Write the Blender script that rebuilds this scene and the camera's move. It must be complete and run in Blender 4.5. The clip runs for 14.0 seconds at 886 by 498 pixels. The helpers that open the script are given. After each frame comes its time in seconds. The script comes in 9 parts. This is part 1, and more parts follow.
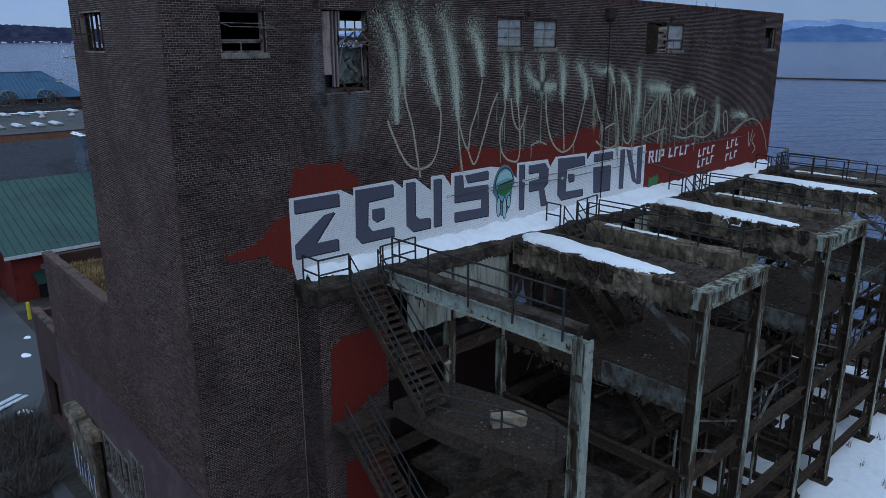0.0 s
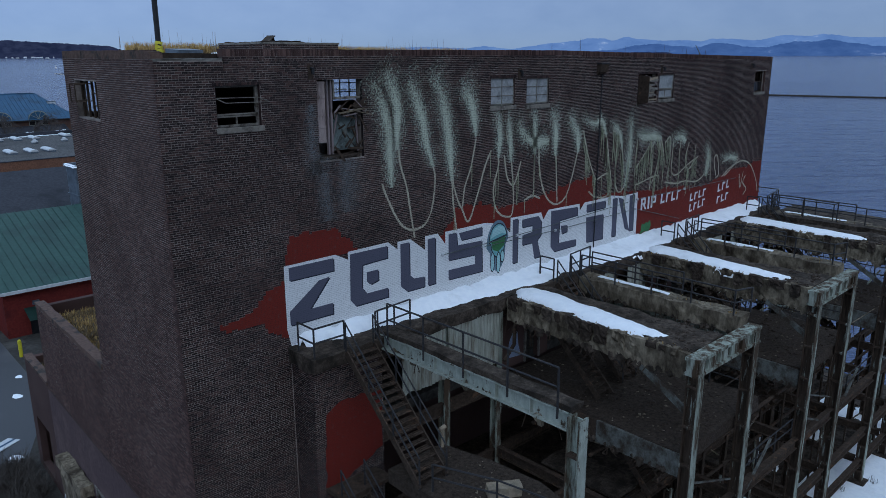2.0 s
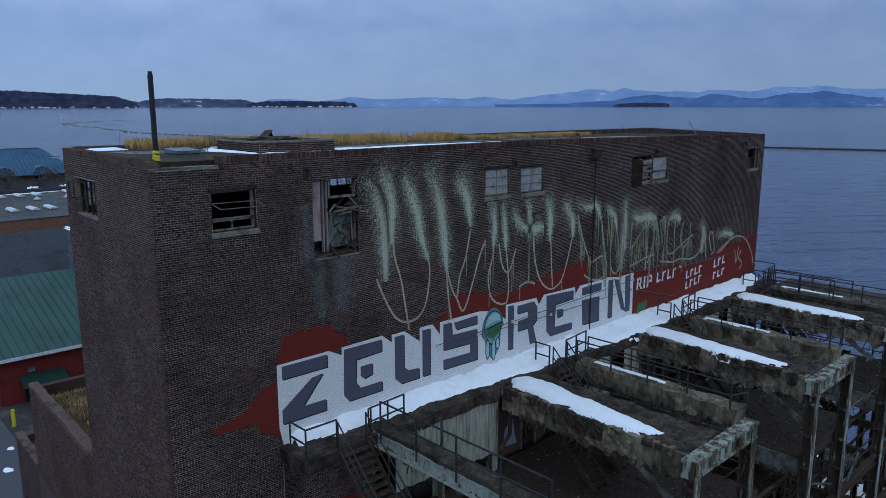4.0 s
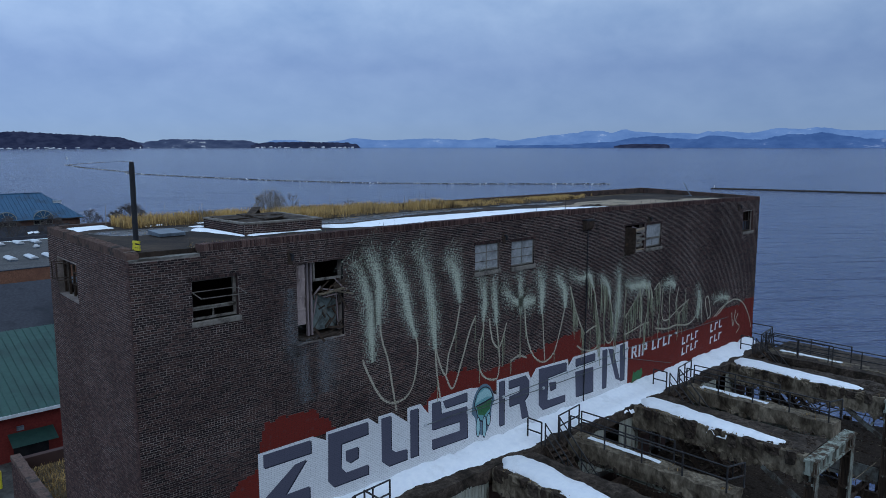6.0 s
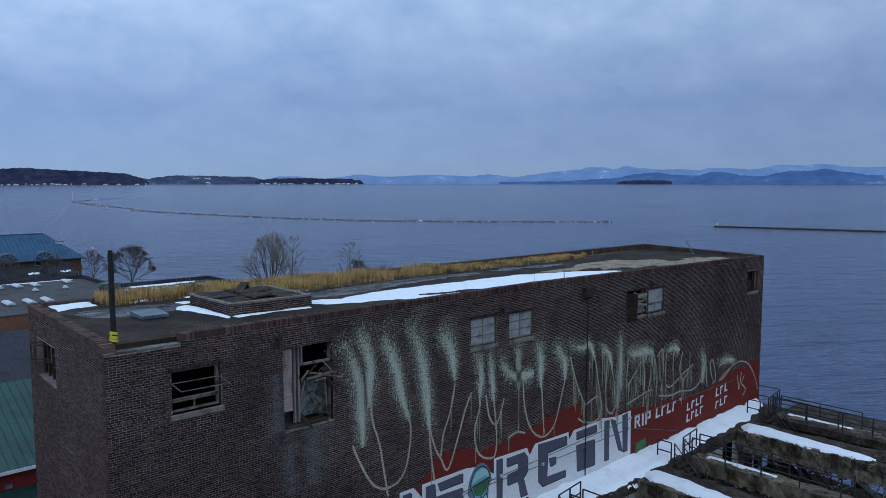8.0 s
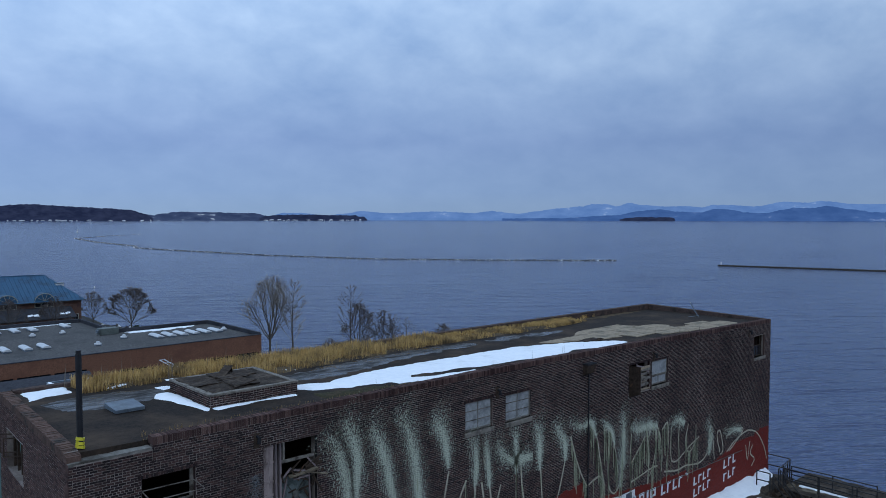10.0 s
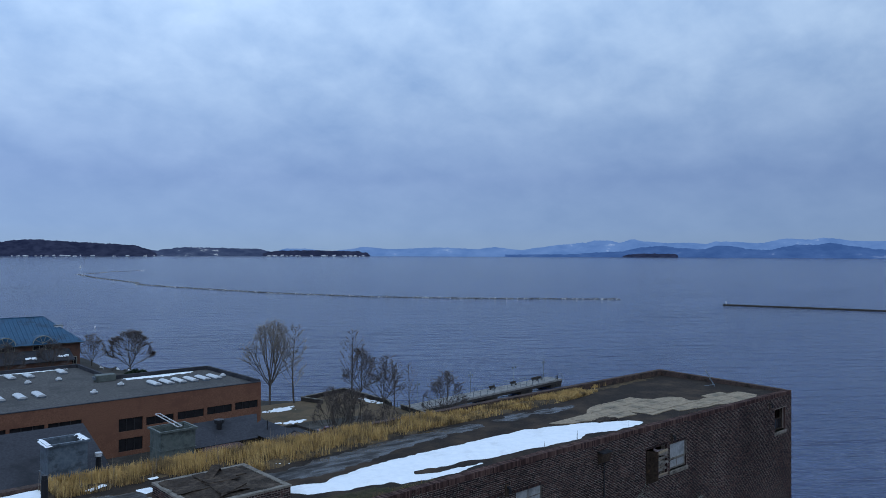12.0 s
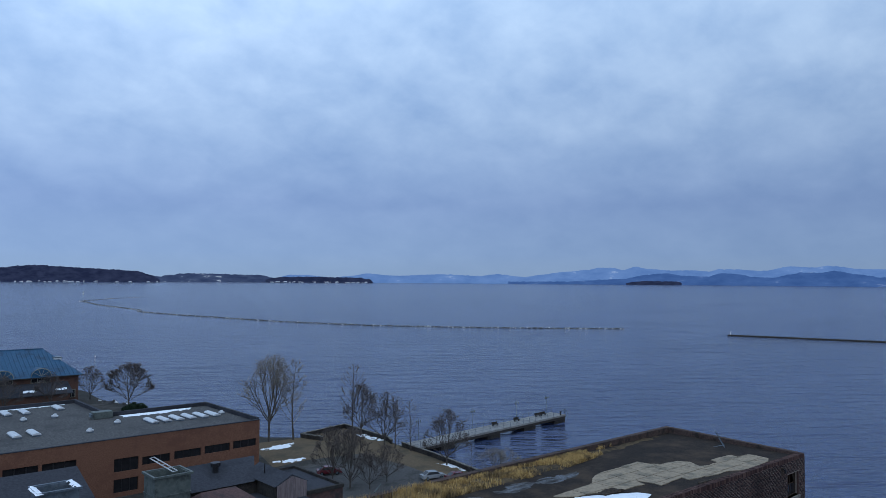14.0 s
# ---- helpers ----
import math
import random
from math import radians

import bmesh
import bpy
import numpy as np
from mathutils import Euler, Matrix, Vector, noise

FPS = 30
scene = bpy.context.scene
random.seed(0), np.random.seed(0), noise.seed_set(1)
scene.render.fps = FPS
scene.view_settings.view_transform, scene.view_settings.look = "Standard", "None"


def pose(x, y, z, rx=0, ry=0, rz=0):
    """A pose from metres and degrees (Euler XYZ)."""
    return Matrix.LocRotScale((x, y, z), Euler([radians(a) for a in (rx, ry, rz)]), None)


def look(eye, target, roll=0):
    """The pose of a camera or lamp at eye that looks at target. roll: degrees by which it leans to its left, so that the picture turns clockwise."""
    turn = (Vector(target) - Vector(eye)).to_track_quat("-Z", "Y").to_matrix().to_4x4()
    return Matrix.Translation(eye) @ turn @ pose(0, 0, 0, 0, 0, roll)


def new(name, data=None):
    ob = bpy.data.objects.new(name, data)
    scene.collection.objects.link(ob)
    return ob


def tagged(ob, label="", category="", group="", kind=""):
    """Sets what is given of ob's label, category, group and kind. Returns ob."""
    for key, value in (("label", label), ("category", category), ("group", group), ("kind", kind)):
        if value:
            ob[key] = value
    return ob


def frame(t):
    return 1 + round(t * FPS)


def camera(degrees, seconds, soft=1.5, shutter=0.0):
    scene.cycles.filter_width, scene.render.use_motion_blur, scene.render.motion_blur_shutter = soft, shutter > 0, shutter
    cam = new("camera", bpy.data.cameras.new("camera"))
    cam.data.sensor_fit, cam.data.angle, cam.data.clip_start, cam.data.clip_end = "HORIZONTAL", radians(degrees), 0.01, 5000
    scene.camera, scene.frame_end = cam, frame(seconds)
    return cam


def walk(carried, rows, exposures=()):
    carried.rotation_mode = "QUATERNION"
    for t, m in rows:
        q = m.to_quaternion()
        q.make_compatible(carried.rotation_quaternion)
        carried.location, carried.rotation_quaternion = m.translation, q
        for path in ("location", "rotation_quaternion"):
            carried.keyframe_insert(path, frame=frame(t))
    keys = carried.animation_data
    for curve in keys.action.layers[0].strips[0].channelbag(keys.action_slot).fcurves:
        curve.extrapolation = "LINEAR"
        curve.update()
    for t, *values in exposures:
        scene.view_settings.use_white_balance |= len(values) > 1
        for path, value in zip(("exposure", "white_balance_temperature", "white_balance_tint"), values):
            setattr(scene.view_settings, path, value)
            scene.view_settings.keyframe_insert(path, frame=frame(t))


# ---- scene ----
cam = camera(62.1, 14.0, soft=0.8)
PATH = [
    (0, (0.182, 0.141, 23.995), (1.489, 1.552, 23.448), -0.1),
    (0.5, (0.295, 0.417, 24.462), (1.616, 1.815, 23.915), -0.1),
    (1, (0.360, 0.482, 24.905), (1.682, 1.883, 24.366), -0.1),
    (1.5, (0.352, 0.495, 25.414), (1.678, 1.895, 24.882), -0.12),
    (2, (0.405, 0.465, 25.928), (1.733, 1.870, 25.417), -0.14),
    (2.5, (0.498, 0.486, 26.438), (1.833, 1.894, 25.952), -0.12),
    (3, (0.600, 0.535, 26.915), (1.940, 1.949, 26.464), -0.1),
    (5.5, (1.421, 0.542, 28.950), (2.775, 1.982, 28.646), -0.02),
    (6, (1.705, 0.644, 29.319), (3.061, 2.087, 29.040), -0.02),
    (6.5, (1.948, 0.749, 29.698), (3.305, 2.196, 29.445), -0.03),
    (7, (2.172, 0.883, 30.078), (3.529, 2.333, 29.849), -0.03),
    (7.5, (2.458, 1.060, 30.454), (3.815, 2.514, 30.247), -0.02),
    (8, (2.768, 1.241, 30.860), (4.125, 2.698, 30.677), 0.0),
    (10.5, (4.316, 2.273, 33.006), (5.670, 3.743, 32.946), 0.1),
    (11, (4.629, 2.689, 33.468), (5.983, 4.161, 33.433), 0.14),
    (11.5, (4.920, 3.099, 33.959), (6.272, 4.573, 33.948), 0.17),
    (12, (5.230, 3.464, 34.480), (6.580, 4.939, 34.492), 0.2),
    (12.5, (5.470, 3.756, 35.045), (6.819, 5.232, 35.081), 0.23),
    (13, (5.680, 3.971, 35.564), (7.027, 5.448, 35.624), 0.27),
    (13.5, (5.923, 4.143, 36.007), (7.267, 5.621, 36.088), 0.32),
    (14, (6.200, 4.266, 36.340), (7.543, 5.746, 36.424), 0.38),
]
walk(cam, [(t, look(eye, target, roll)) for t, eye, target, roll in PATH])

# ---- light ----
world = bpy.data.worlds.new("overcast_dusk")
scene.world = world
world.use_nodes = True
wn, wl = world.node_tree.nodes, world.node_tree.links
wn.clear()


def wnode(kind, **values):
    n = wn.new(kind)
    for k, v in values.items():
        n.inputs[k].default_value = v
    return n


def wmath(op, a, b=None):
    n = wn.new("ShaderNodeMath")
    n.operation = op
    for i, s in enumerate((a, b)):
        if s is None:
            continue
        if isinstance(s, (int, float)):
            n.inputs[i].default_value = s
        else:
            wl.new(s, n.inputs[i])
    return n.outputs[0]


SUN_UP, SUN_TURN = radians(38), radians(205)
sky = wn.new("ShaderNodeTexSky")
sky.sky_type, sky.sun_disc, sky.sun_elevation, sky.sun_rotation = "NISHITA", False, SUN_UP, SUN_TURN
tc = wn.new("ShaderNodeTexCoord")
sep = wn.new("ShaderNodeSeparateXYZ")
wl.new(tc.outputs["Generated"], sep.inputs[0])
up = wmath("MAXIMUM", sep.outputs[2], 0.0)
den = wmath("ADD", up, 0.5)
com = wn.new("ShaderNodeCombineXYZ")
wl.new(wmath("DIVIDE", sep.outputs[0], den), com.inputs[0])
wl.new(wmath("DIVIDE", sep.outputs[1], den), com.inputs[1])
n1 = wnode("ShaderNodeTexNoise", Scale=8.5, Detail=7.0, Roughness=0.55, Distortion=0.15)
n2 = wnode("ShaderNodeTexNoise", Scale=3.0, Detail=3.0, Roughness=0.5)
wl.new(com.outputs[0], n1.inputs["Vector"])
wl.new(com.outputs[0], n2.inputs["Vector"])
cloud = wmath("ADD", wmath("MULTIPLY", n1.outputs["Fac"], 0.6), wmath("MULTIPLY", n2.outputs["Fac"], 0.4))
cr = wn.new("ShaderNodeValToRGB")
cr.color_ramp.elements[0].position, cr.color_ramp.elements[0].color = 0.345, (0.36, 0.553, 0.905, 1)
cr.color_ramp.elements[1].position, cr.color_ramp.elements[1].color = 0.69, (0.615, 0.825, 1.15, 1)
# the layer evens out towards the horizon
calm = wmath("MINIMUM", wmath("ADD", wmath("MULTIPLY", up, 3.4), 0.18), 1.0)
cloud = wmath("ADD", 0.5, wmath("MULTIPLY", wmath("SUBTRACT", cloud, 0.5), calm))
wl.new(cloud, cr.inputs[0])
# the cloud base darkens towards the horizon and breaks into a paler band on it
band = wn.new("ShaderNodeValToRGB")
els = band.color_ramp.elements
els[0].position, els[0].color = 0.0, (0.495, 0.53, 0.55, 1)
els[1].position, els[1].color = 1.0, (1.3, 1.3, 1.25, 1)
for p, c in ((0.035, (0.455, 0.51, 0.59, 1)), (0.10, (0.455, 0.497, 0.60, 1)), (0.20, (0.72, 0.74, 0.77, 1)), (0.36, (1.05, 1.05, 1.02, 1))):
    e = els.new(p)
    e.color = c
wl.new(up, band.inputs[0])
mixb = wn.new("ShaderNodeMix")
mixb.data_type, mixb.blend_type = "RGBA", "MULTIPLY"
mixb.inputs[0].default_value = 1.0
wl.new(cr.outputs[0], mixb.inputs[6])
wl.new(band.outputs[0], mixb.inputs[7])
bg_sky, bg_cloud = wnode("ShaderNodeBackground", Strength=0.08), wnode("ShaderNodeBackground", Strength=1.0)
wl.new(sky.outputs[0], bg_sky.inputs[0])
# a little brighter towards the north-west, where the sun stands behind the cloud
side = wmath("ADD", wmath("MULTIPLY", sep.outputs[0], -0.734), wmath("MULTIPLY", sep.outputs[1], 0.679))
wl.new(mixb.outputs[2], bg_cloud.inputs[0])
wl.new(wmath("ADD", 1.0, wmath("MULTIPLY", side, 0.26)), bg_cloud.inputs[1])
mixw = wnode("ShaderNodeMixShader", Fac=0.94)
wl.new(bg_sky.outputs[0], mixw.inputs[1])
wl.new(bg_cloud.outputs[0], mixw.inputs[2])
wout = wn.new("ShaderNodeOutputWorld")
wl.new(mixw.outputs[0], wout.inputs[0])

sun = new("sun", bpy.data.lights.new("sun", "SUN"))
sun.data.energy, sun.data.angle, sun.data.color = 0.5, radians(60), (0.86, 0.92, 1.0)
sun.matrix_world = pose(0, 0, 60, 52, 0, 180 - 205)
scene.view_settings.exposure = 0.0


# ---- materials ----
def rgb(c):
    return (*c, 1) if len(c) == 3 else c


def shader(name):
    m = bpy.data.materials.new(name)
    m.use_nodes = True
    nt = m.node_tree
    return m, nt, nt.nodes["Principled BSDF"], nt.nodes["Material Output"]


def node(nt, kind, **values):
    n = nt.nodes.new(kind)
    for k, v in values.items():
        n.inputs[k].default_value = v
    return n


def ramp(nt, fac, stops):
    r = nt.nodes.new("ShaderNodeValToRGB")
    e = r.color_ramp.elements
    e[0].position, e[0].color = stops[0][0], rgb(stops[0][1])
    e[1].position, e[1].color = stops[-1][0], rgb(stops[-1][1])
    for p, c in stops[1:-1]:
        k = e.new(p)
        k.color = rgb(c)
    nt.links.new(fac, r.inputs[0])
    return r.outputs[0]


def mix(nt, fac, a, b, blend="MIX"):
    n = nt.nodes.new("ShaderNodeMix")
    n.data_type, n.blend_type = "RGBA", blend
    for i, s in ((0, fac), (6, a), (7, b)):
        if isinstance(s, (int, float)):
            n.inputs[i].default_value = s
        elif isinstance(s, tuple):
            n.inputs[i].default_value = rgb(s)
        else:
            nt.links.new(s, n.inputs[i])
    return n.outputs[2]


def calc(nt, op, a, b=0.0, c=None):
    n = nt.nodes.new("ShaderNodeMath")
    n.operation = op
    for i, s in enumerate((a, b, c)):
        if s is None:
            continue
        if isinstance(s, (int, float)):
            n.inputs[i].default_value = s
        else:
            nt.links.new(s, n.inputs[i])
    return n.outputs[0]


def position(nt, scale=(1, 1, 1)):
    g = nt.nodes.new("ShaderNodeNewGeometry")
    m = nt.nodes.new("ShaderNodeMapping")
    m.inputs["Scale"].default_value = scale
    nt.links.new(g.outputs["Position"], m.inputs[0])
    return m.outputs[0]


def noise_at(nt, vec, scale, detail=4.0, rough=0.6):
    n = node(nt, "ShaderNodeTexNoise", Scale=scale, Detail=detail, Roughness=rough)
    nt.links.new(vec, n.inputs["Vector"])
    return n.outputs["Fac"]


def bump(nt, bsdf, height, strength, distance):
    b = node(nt, "ShaderNodeBump", Strength=strength, Distance=distance)
    nt.links.new(height, b.inputs["Height"])
    nt.links.new(b.outputs[0], bsdf.inputs["Normal"])


def surface(name, a, b, c=None, grain=8.0, patch=0.6, rough=0.85, metal=0.0, relief=0.3, depth=0.02, cover=(0.5, 0.62), stretch=(1, 1, 1)):
    """Two tones mixed by grain, and a third (stain, rust, wear) in patches of its own shape."""
    m, nt, bsdf, _ = shader(name)
    vec = position(nt, stretch)
    fine = noise_at(nt, vec, grain, 6.0, 0.65)
    col = ramp(nt, fine, ((0.35, a), (0.65, b)))
    if c:
        wear = noise_at(nt, vec, patch, 8.0, 0.7)
        f = ramp(nt, wear, ((cover[0], (0, 0, 0)), (cover[1], (1, 1, 1))))
        col = mix(nt, f, col, c)
    nt.links.new(col, bsdf.inputs["Base Color"])
    bsdf.inputs["Roughness"].default_value, bsdf.inputs["Metallic"].default_value = rough, metal
    bsdf.inputs["Specular IOR Level"].default_value = 0.12 if rough > 0.8 else 0.3
    bump(nt, bsdf, fine, relief, depth)
    return m


def wall_grid(nt, along):
    """Course and joint lines of the wall's own brickwork, for paint that lies on it."""
    g = nt.nodes.new("ShaderNodeNewGeometry")
    s = nt.nodes.new("ShaderNodeSeparateXYZ")
    nt.links.new(g.outputs["Position"], s.inputs[0])
    c = nt.nodes.new("ShaderNodeCombineXYZ")
    nt.links.new(s.outputs[along], c.inputs[0])
    nt.links.new(s.outputs[2], c.inputs[1])
    b = node(nt, "ShaderNodeTexBrick", Scale=1.0)
    b.inputs["Color1"].default_value, b.inputs["Color2"].default_value, b.inputs["Mortar"].default_value = (1, 1, 1, 1), (0.86, 0.86, 0.86, 1), (0, 0, 0, 1)
    b.inputs["Mortar Size"].default_value, b.inputs["Brick Width"].default_value, b.inputs["Row Height"].default_value = 0.005, 0.22, 0.075
    b.inputs["Mortar Smooth"].default_value = 0.3
    nt.links.new(c.outputs[0], b.inputs["Vector"])
    return b.outputs["Color"]


def wall_paint(name, tone, joint, wear=0.1, rough=0.7):
    m, nt, bsdf, out = shader(name)
    grid = wall_grid(nt, 0)
    vec = position(nt)
    fine, big = noise_at(nt, vec, 5.0, 6.0, 0.7), noise_at(nt, vec, 0.7, 5.0, 0.6)
    col = mix(nt, grid, joint, tone)
    col = mix(nt, calc(nt, "MULTIPLY", big, 0.35), col, tuple(t * 0.72 for t in tone))
    worn = ramp(nt, fine, ((0.66 - wear, (0, 0, 0)), (0.72 - wear * 0.5, (1, 1, 1))))
    col = mix(nt, calc(nt, "MULTIPLY", worn, 0.35), col, (0.09, 0.07, 0.07))
    nt.links.new(col, bsdf.inputs["Base Color"])
    bsdf.inputs["Roughness"].default_value = rough
    bsdf.inputs["Specular IOR Level"].default_value = 0.12
    bump(nt, bsdf, grid, 0.6, 0.01)
    return m


def spray(name, tone, core, mist, grain=38.0):
    """Sprayed paint: a core that covers, thinning into fine upright specks towards its rim and its start."""
    m, nt, bsdf, out = shader(name)
    uv = nt.nodes.new("ShaderNodeUVMap")
    s = nt.nodes.new("ShaderNodeSeparateXYZ")
    nt.links.new(uv.outputs[0], s.inputs[0])
    across = calc(nt, "SUBTRACT", 1.0, calc(nt, "ABSOLUTE", calc(nt, "SUBTRACT", calc(nt, "MULTIPLY", s.outputs[0], 2.0), 1.0)))
    across = calc(nt, "POWER", calc(nt, "MAXIMUM", across, 0.0), mist)
    speck = noise_at(nt, position(nt, (1, 1, 0.4)), grain, 2.0, 0.6)
    patchy = noise_at(nt, position(nt, (1, 1, 0.3)), 3.0, 3.0, 0.6)
    dens = calc(nt, "MULTIPLY", across, core)
    dens = calc(nt, "MULTIPLY", dens, calc(nt, "SUBTRACT", 1.0, s.outputs[1]))
    dens = calc(nt, "MULTIPLY", dens, calc(nt, "ADD", 0.55, calc(nt, "MULTIPLY", patchy, 0.9)))
    f = ramp(nt, calc(nt, "ADD", calc(nt, "SUBTRACT", speck, 0.62), calc(nt, "MULTIPLY", dens, 0.42)), ((0.0, (0, 0, 0)), (0.10, (1, 1, 1))))
    grid = wall_grid(nt, 0)
    f = mix(nt, 0.6, f, mix(nt, 1.0, f, grid, "MULTIPLY"))
    bsdf.inputs["Base Color"].default_value = rgb(tone)
    bsdf.inputs["Roughness"].default_value = 0.85
    bsdf.inputs["Specular IOR Level"].default_value = 0.1
    tr = nt.nodes.new("ShaderNodeBsdfTransparent")
    ms = nt.nodes.new("ShaderNodeMixShader")
    nt.links.new(f, ms.inputs[0])
    nt.links.new(tr.outputs[0], ms.inputs[1])
    nt.links.new(bsdf.outputs[0], ms.inputs[2])
    nt.links.new(ms.outputs[0], out.inputs[0])
    return m


def brick_material(name, dark, mid, warm, soot):
    m, nt, bsdf, _ = shader(name)
    g, o = nt.nodes.new("ShaderNodeNewGeometry"), nt.nodes.new("ShaderNodeObjectInfo")
    rnd = calc(nt, "FRACT", calc(nt, "ADD", g.outputs["Random Per Island"], o.outputs["Random"]))
    col = ramp(nt, rnd, ((0.0, dark), (0.45, mid), (0.85, warm), (1.0, tuple(v * 1.25 for v in warm))))
    vec = position(nt)
    big, fine = noise_at(nt, vec, 0.28, 6.0, 0.6), noise_at(nt, vec, 30.0, 4.0, 0.6)
    col = mix(nt, ramp(nt, big, ((0.42, (0, 0, 0)), (0.68, (1, 1, 1)))), col, soot, "MULTIPLY")
    col = mix(nt, calc(nt, "MULTIPLY", fine, 0.5), col, tuple(v * 0.6 for v in dark))
    nt.links.new(col, bsdf.inputs["Base Color"])
    bsdf.inputs["Roughness"].default_value = 0.9
    bsdf.inputs["Specular IOR Level"].default_value = 0.1
    bump(nt, bsdf, fine, 0.3, 0.006)
    return m


def glass(name, tint, rough=0.08, alpha=0.35):
    m, nt, bsdf, _ = shader(name)
    bsdf.inputs["Base Color"].default_value = rgb(tint)
    bsdf.inputs["Roughness"].default_value = rough
    bsdf.inputs["Alpha"].default_value = alpha
    return m


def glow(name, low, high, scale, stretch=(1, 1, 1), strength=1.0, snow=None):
    """Self-lit far land; the haze of kilometres of air is in its colour."""
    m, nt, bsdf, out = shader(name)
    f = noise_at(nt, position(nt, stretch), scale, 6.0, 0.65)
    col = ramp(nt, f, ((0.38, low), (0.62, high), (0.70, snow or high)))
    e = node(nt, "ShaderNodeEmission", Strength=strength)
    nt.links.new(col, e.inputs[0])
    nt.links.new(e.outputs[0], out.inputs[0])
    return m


BRICK = brick_material("brick_dark", (0.023, 0.0175, 0.0178), (0.048, 0.031, 0.0305), (0.095, 0.054, 0.047), (0.60, 0.57, 0.58))
MORTAR = surface("mortar", (0.255, 0.212, 0.188), (0.36, 0.305, 0.265), (0.11, 0.090, 0.079), 12, 0.32, 0.95, cover=(0.42, 0.64))
BRICK_LEFT = brick_material("brick_brown", (0.060, 0.037, 0.033), (0.090, 0.055, 0.049), (0.132, 0.078, 0.066), (0.72, 0.67, 0.66))
BRICK_RED = brick_material("brick_reddish", (0.044, 0.025, 0.023), (0.080, 0.046, 0.041), (0.135, 0.080, 0.068), (0.7, 0.66, 0.66))
COPING_DARK = surface("coping_dark", (0.045, 0.031, 0.027), (0.10, 0.066, 0.056), (0.032, 0.026, 0.022), 9, 1.4, 0.9, relief=0.5)
COPING = surface("coping", (0.085, 0.052, 0.042), (0.15, 0.095, 0.075), (0.04, 0.036, 0.032), 9, 1.4, 0.9, relief=0.5)
TAR = surface("roof_tar", (0.013, 0.0105, 0.0095), (0.034, 0.0255, 0.0205), (0.066, 0.045, 0.031), 9, 0.35, 0.92, relief=0.4, cover=(0.46, 0.66))
TAR.node_tree.nodes["Principled BSDF"].inputs["Specular IOR Level"].default_value = 0.12
CONCRETE = surface("concrete", (0.16, 0.15, 0.135), (0.26, 0.245, 0.22), (0.07, 0.062, 0.052), 5, 0.9, 0.92, relief=0.5, cover=(0.42, 0.62))
CONCRETE_DARK = surface("concrete_weathered", (0.038, 0.028, 0.022), (0.105, 0.080, 0.062), (0.022, 0.017, 0.013), 6.0, 1.4, 0.92, relief=0.8, depth=0.05, cover=(0.42, 0.6))
STREAKED = surface("concrete_streaked", (0.085, 0.066, 0.046), (0.27, 0.22, 0.158), (0.034, 0.024, 0.016), 4.0, 0.8, 0.92, relief=0.5, depth=0.05, cover=(0.42, 0.64), stretch=(1.0, 1.0, 0.5))
FELT = surface("roofing_felt", (0.022, 0.016, 0.013), (0.055, 0.040, 0.030), (0.095, 0.070, 0.052), 7, 1.8, 0.9, relief=0.7, depth=0.03, cover=(0.5, 0.66))
GREENMOSS = surface("green_moss", (0.022, 0.021, 0.011), (0.052, 0.044, 0.021), (0.060, 0.040, 0.025), 7, 2.0, 0.95, relief=0.9)
PALE_CONC = surface("pale_concrete", (0.235, 0.183, 0.128), (0.335, 0.265, 0.188), (0.13, 0.115, 0.09), 5, 0.9, 0.92, relief=0.4, cover=(0.5, 0.66))
STEEL_GREEN = surface("steel_pale_green", (0.23, 0.25, 0.215), (0.35, 0.375, 0.325), (0.065, 0.042, 0.028), 4.0, 2.6, 0.85, relief=0.4, cover=(0.57, 0.64), stretch=(1.2, 1.2, 0.6))
STEEL_COLUMN = surface("steel_column", (0.20, 0.225, 0.185), (0.33, 0.355, 0.30), (0.060, 0.040, 0.026), 2.5, 1.3, 0.85, relief=0.5, cover=(0.42, 0.56), stretch=(2.2, 2.2, 0.4))
STEEL_GREY = surface("steel_grey_primer", (0.085, 0.088, 0.080), (0.15, 0.155, 0.14), (0.042, 0.030, 0.022), 5.0, 1.8, 0.85, relief=0.4, cover=(0.42, 0.62), stretch=(1, 1, 0.8))
STEEL_RUST = surface("steel_column_rusted", (0.030, 0.021, 0.016), (0.075, 0.051, 0.036), (0.25, 0.27, 0.235), 4, 1.6, 0.85, relief=0.5, cover=(0.58, 0.63), stretch=(2.5, 2.5, 0.3))
STEEL_DARK = surface("steel_rusty", (0.030, 0.021, 0.016), (0.070, 0.048, 0.035), (0.12, 0.066, 0.040), 6, 2.0, 0.85, relief=0.5, cover=(0.57, 0.67))
RAIL = surface("rail_paint", (0.016, 0.016, 0.018), (0.035, 0.032, 0.032), (0.06, 0.038, 0.028), 10, 3.0, 0.6, cover=(0.58, 0.66))
SIDING = surface("siding", (0.22, 0.225, 0.185), (0.34, 0.345, 0.295), (0.10, 0.075, 0.048), 3.0, 1.2, 0.6, cover=(0.48, 0.66), stretch=(3, 3, 0.35))
RUBBLE = surface("rubble", (0.026, 0.019, 0.015), (0.062, 0.045, 0.034), (0.14, 0.12, 0.10), 7, 4.5, 0.95, relief=1.0, depth=0.06, cover=(0.64, 0.72))
SNOW = surface("snow", (0.78, 0.80, 0.83), (0.86, 0.87, 0.88), (0.66, 0.67, 0.68), 3.0, 0.9, 0.7, relief=0.25, depth=0.05, cover=(0.55, 0.75))
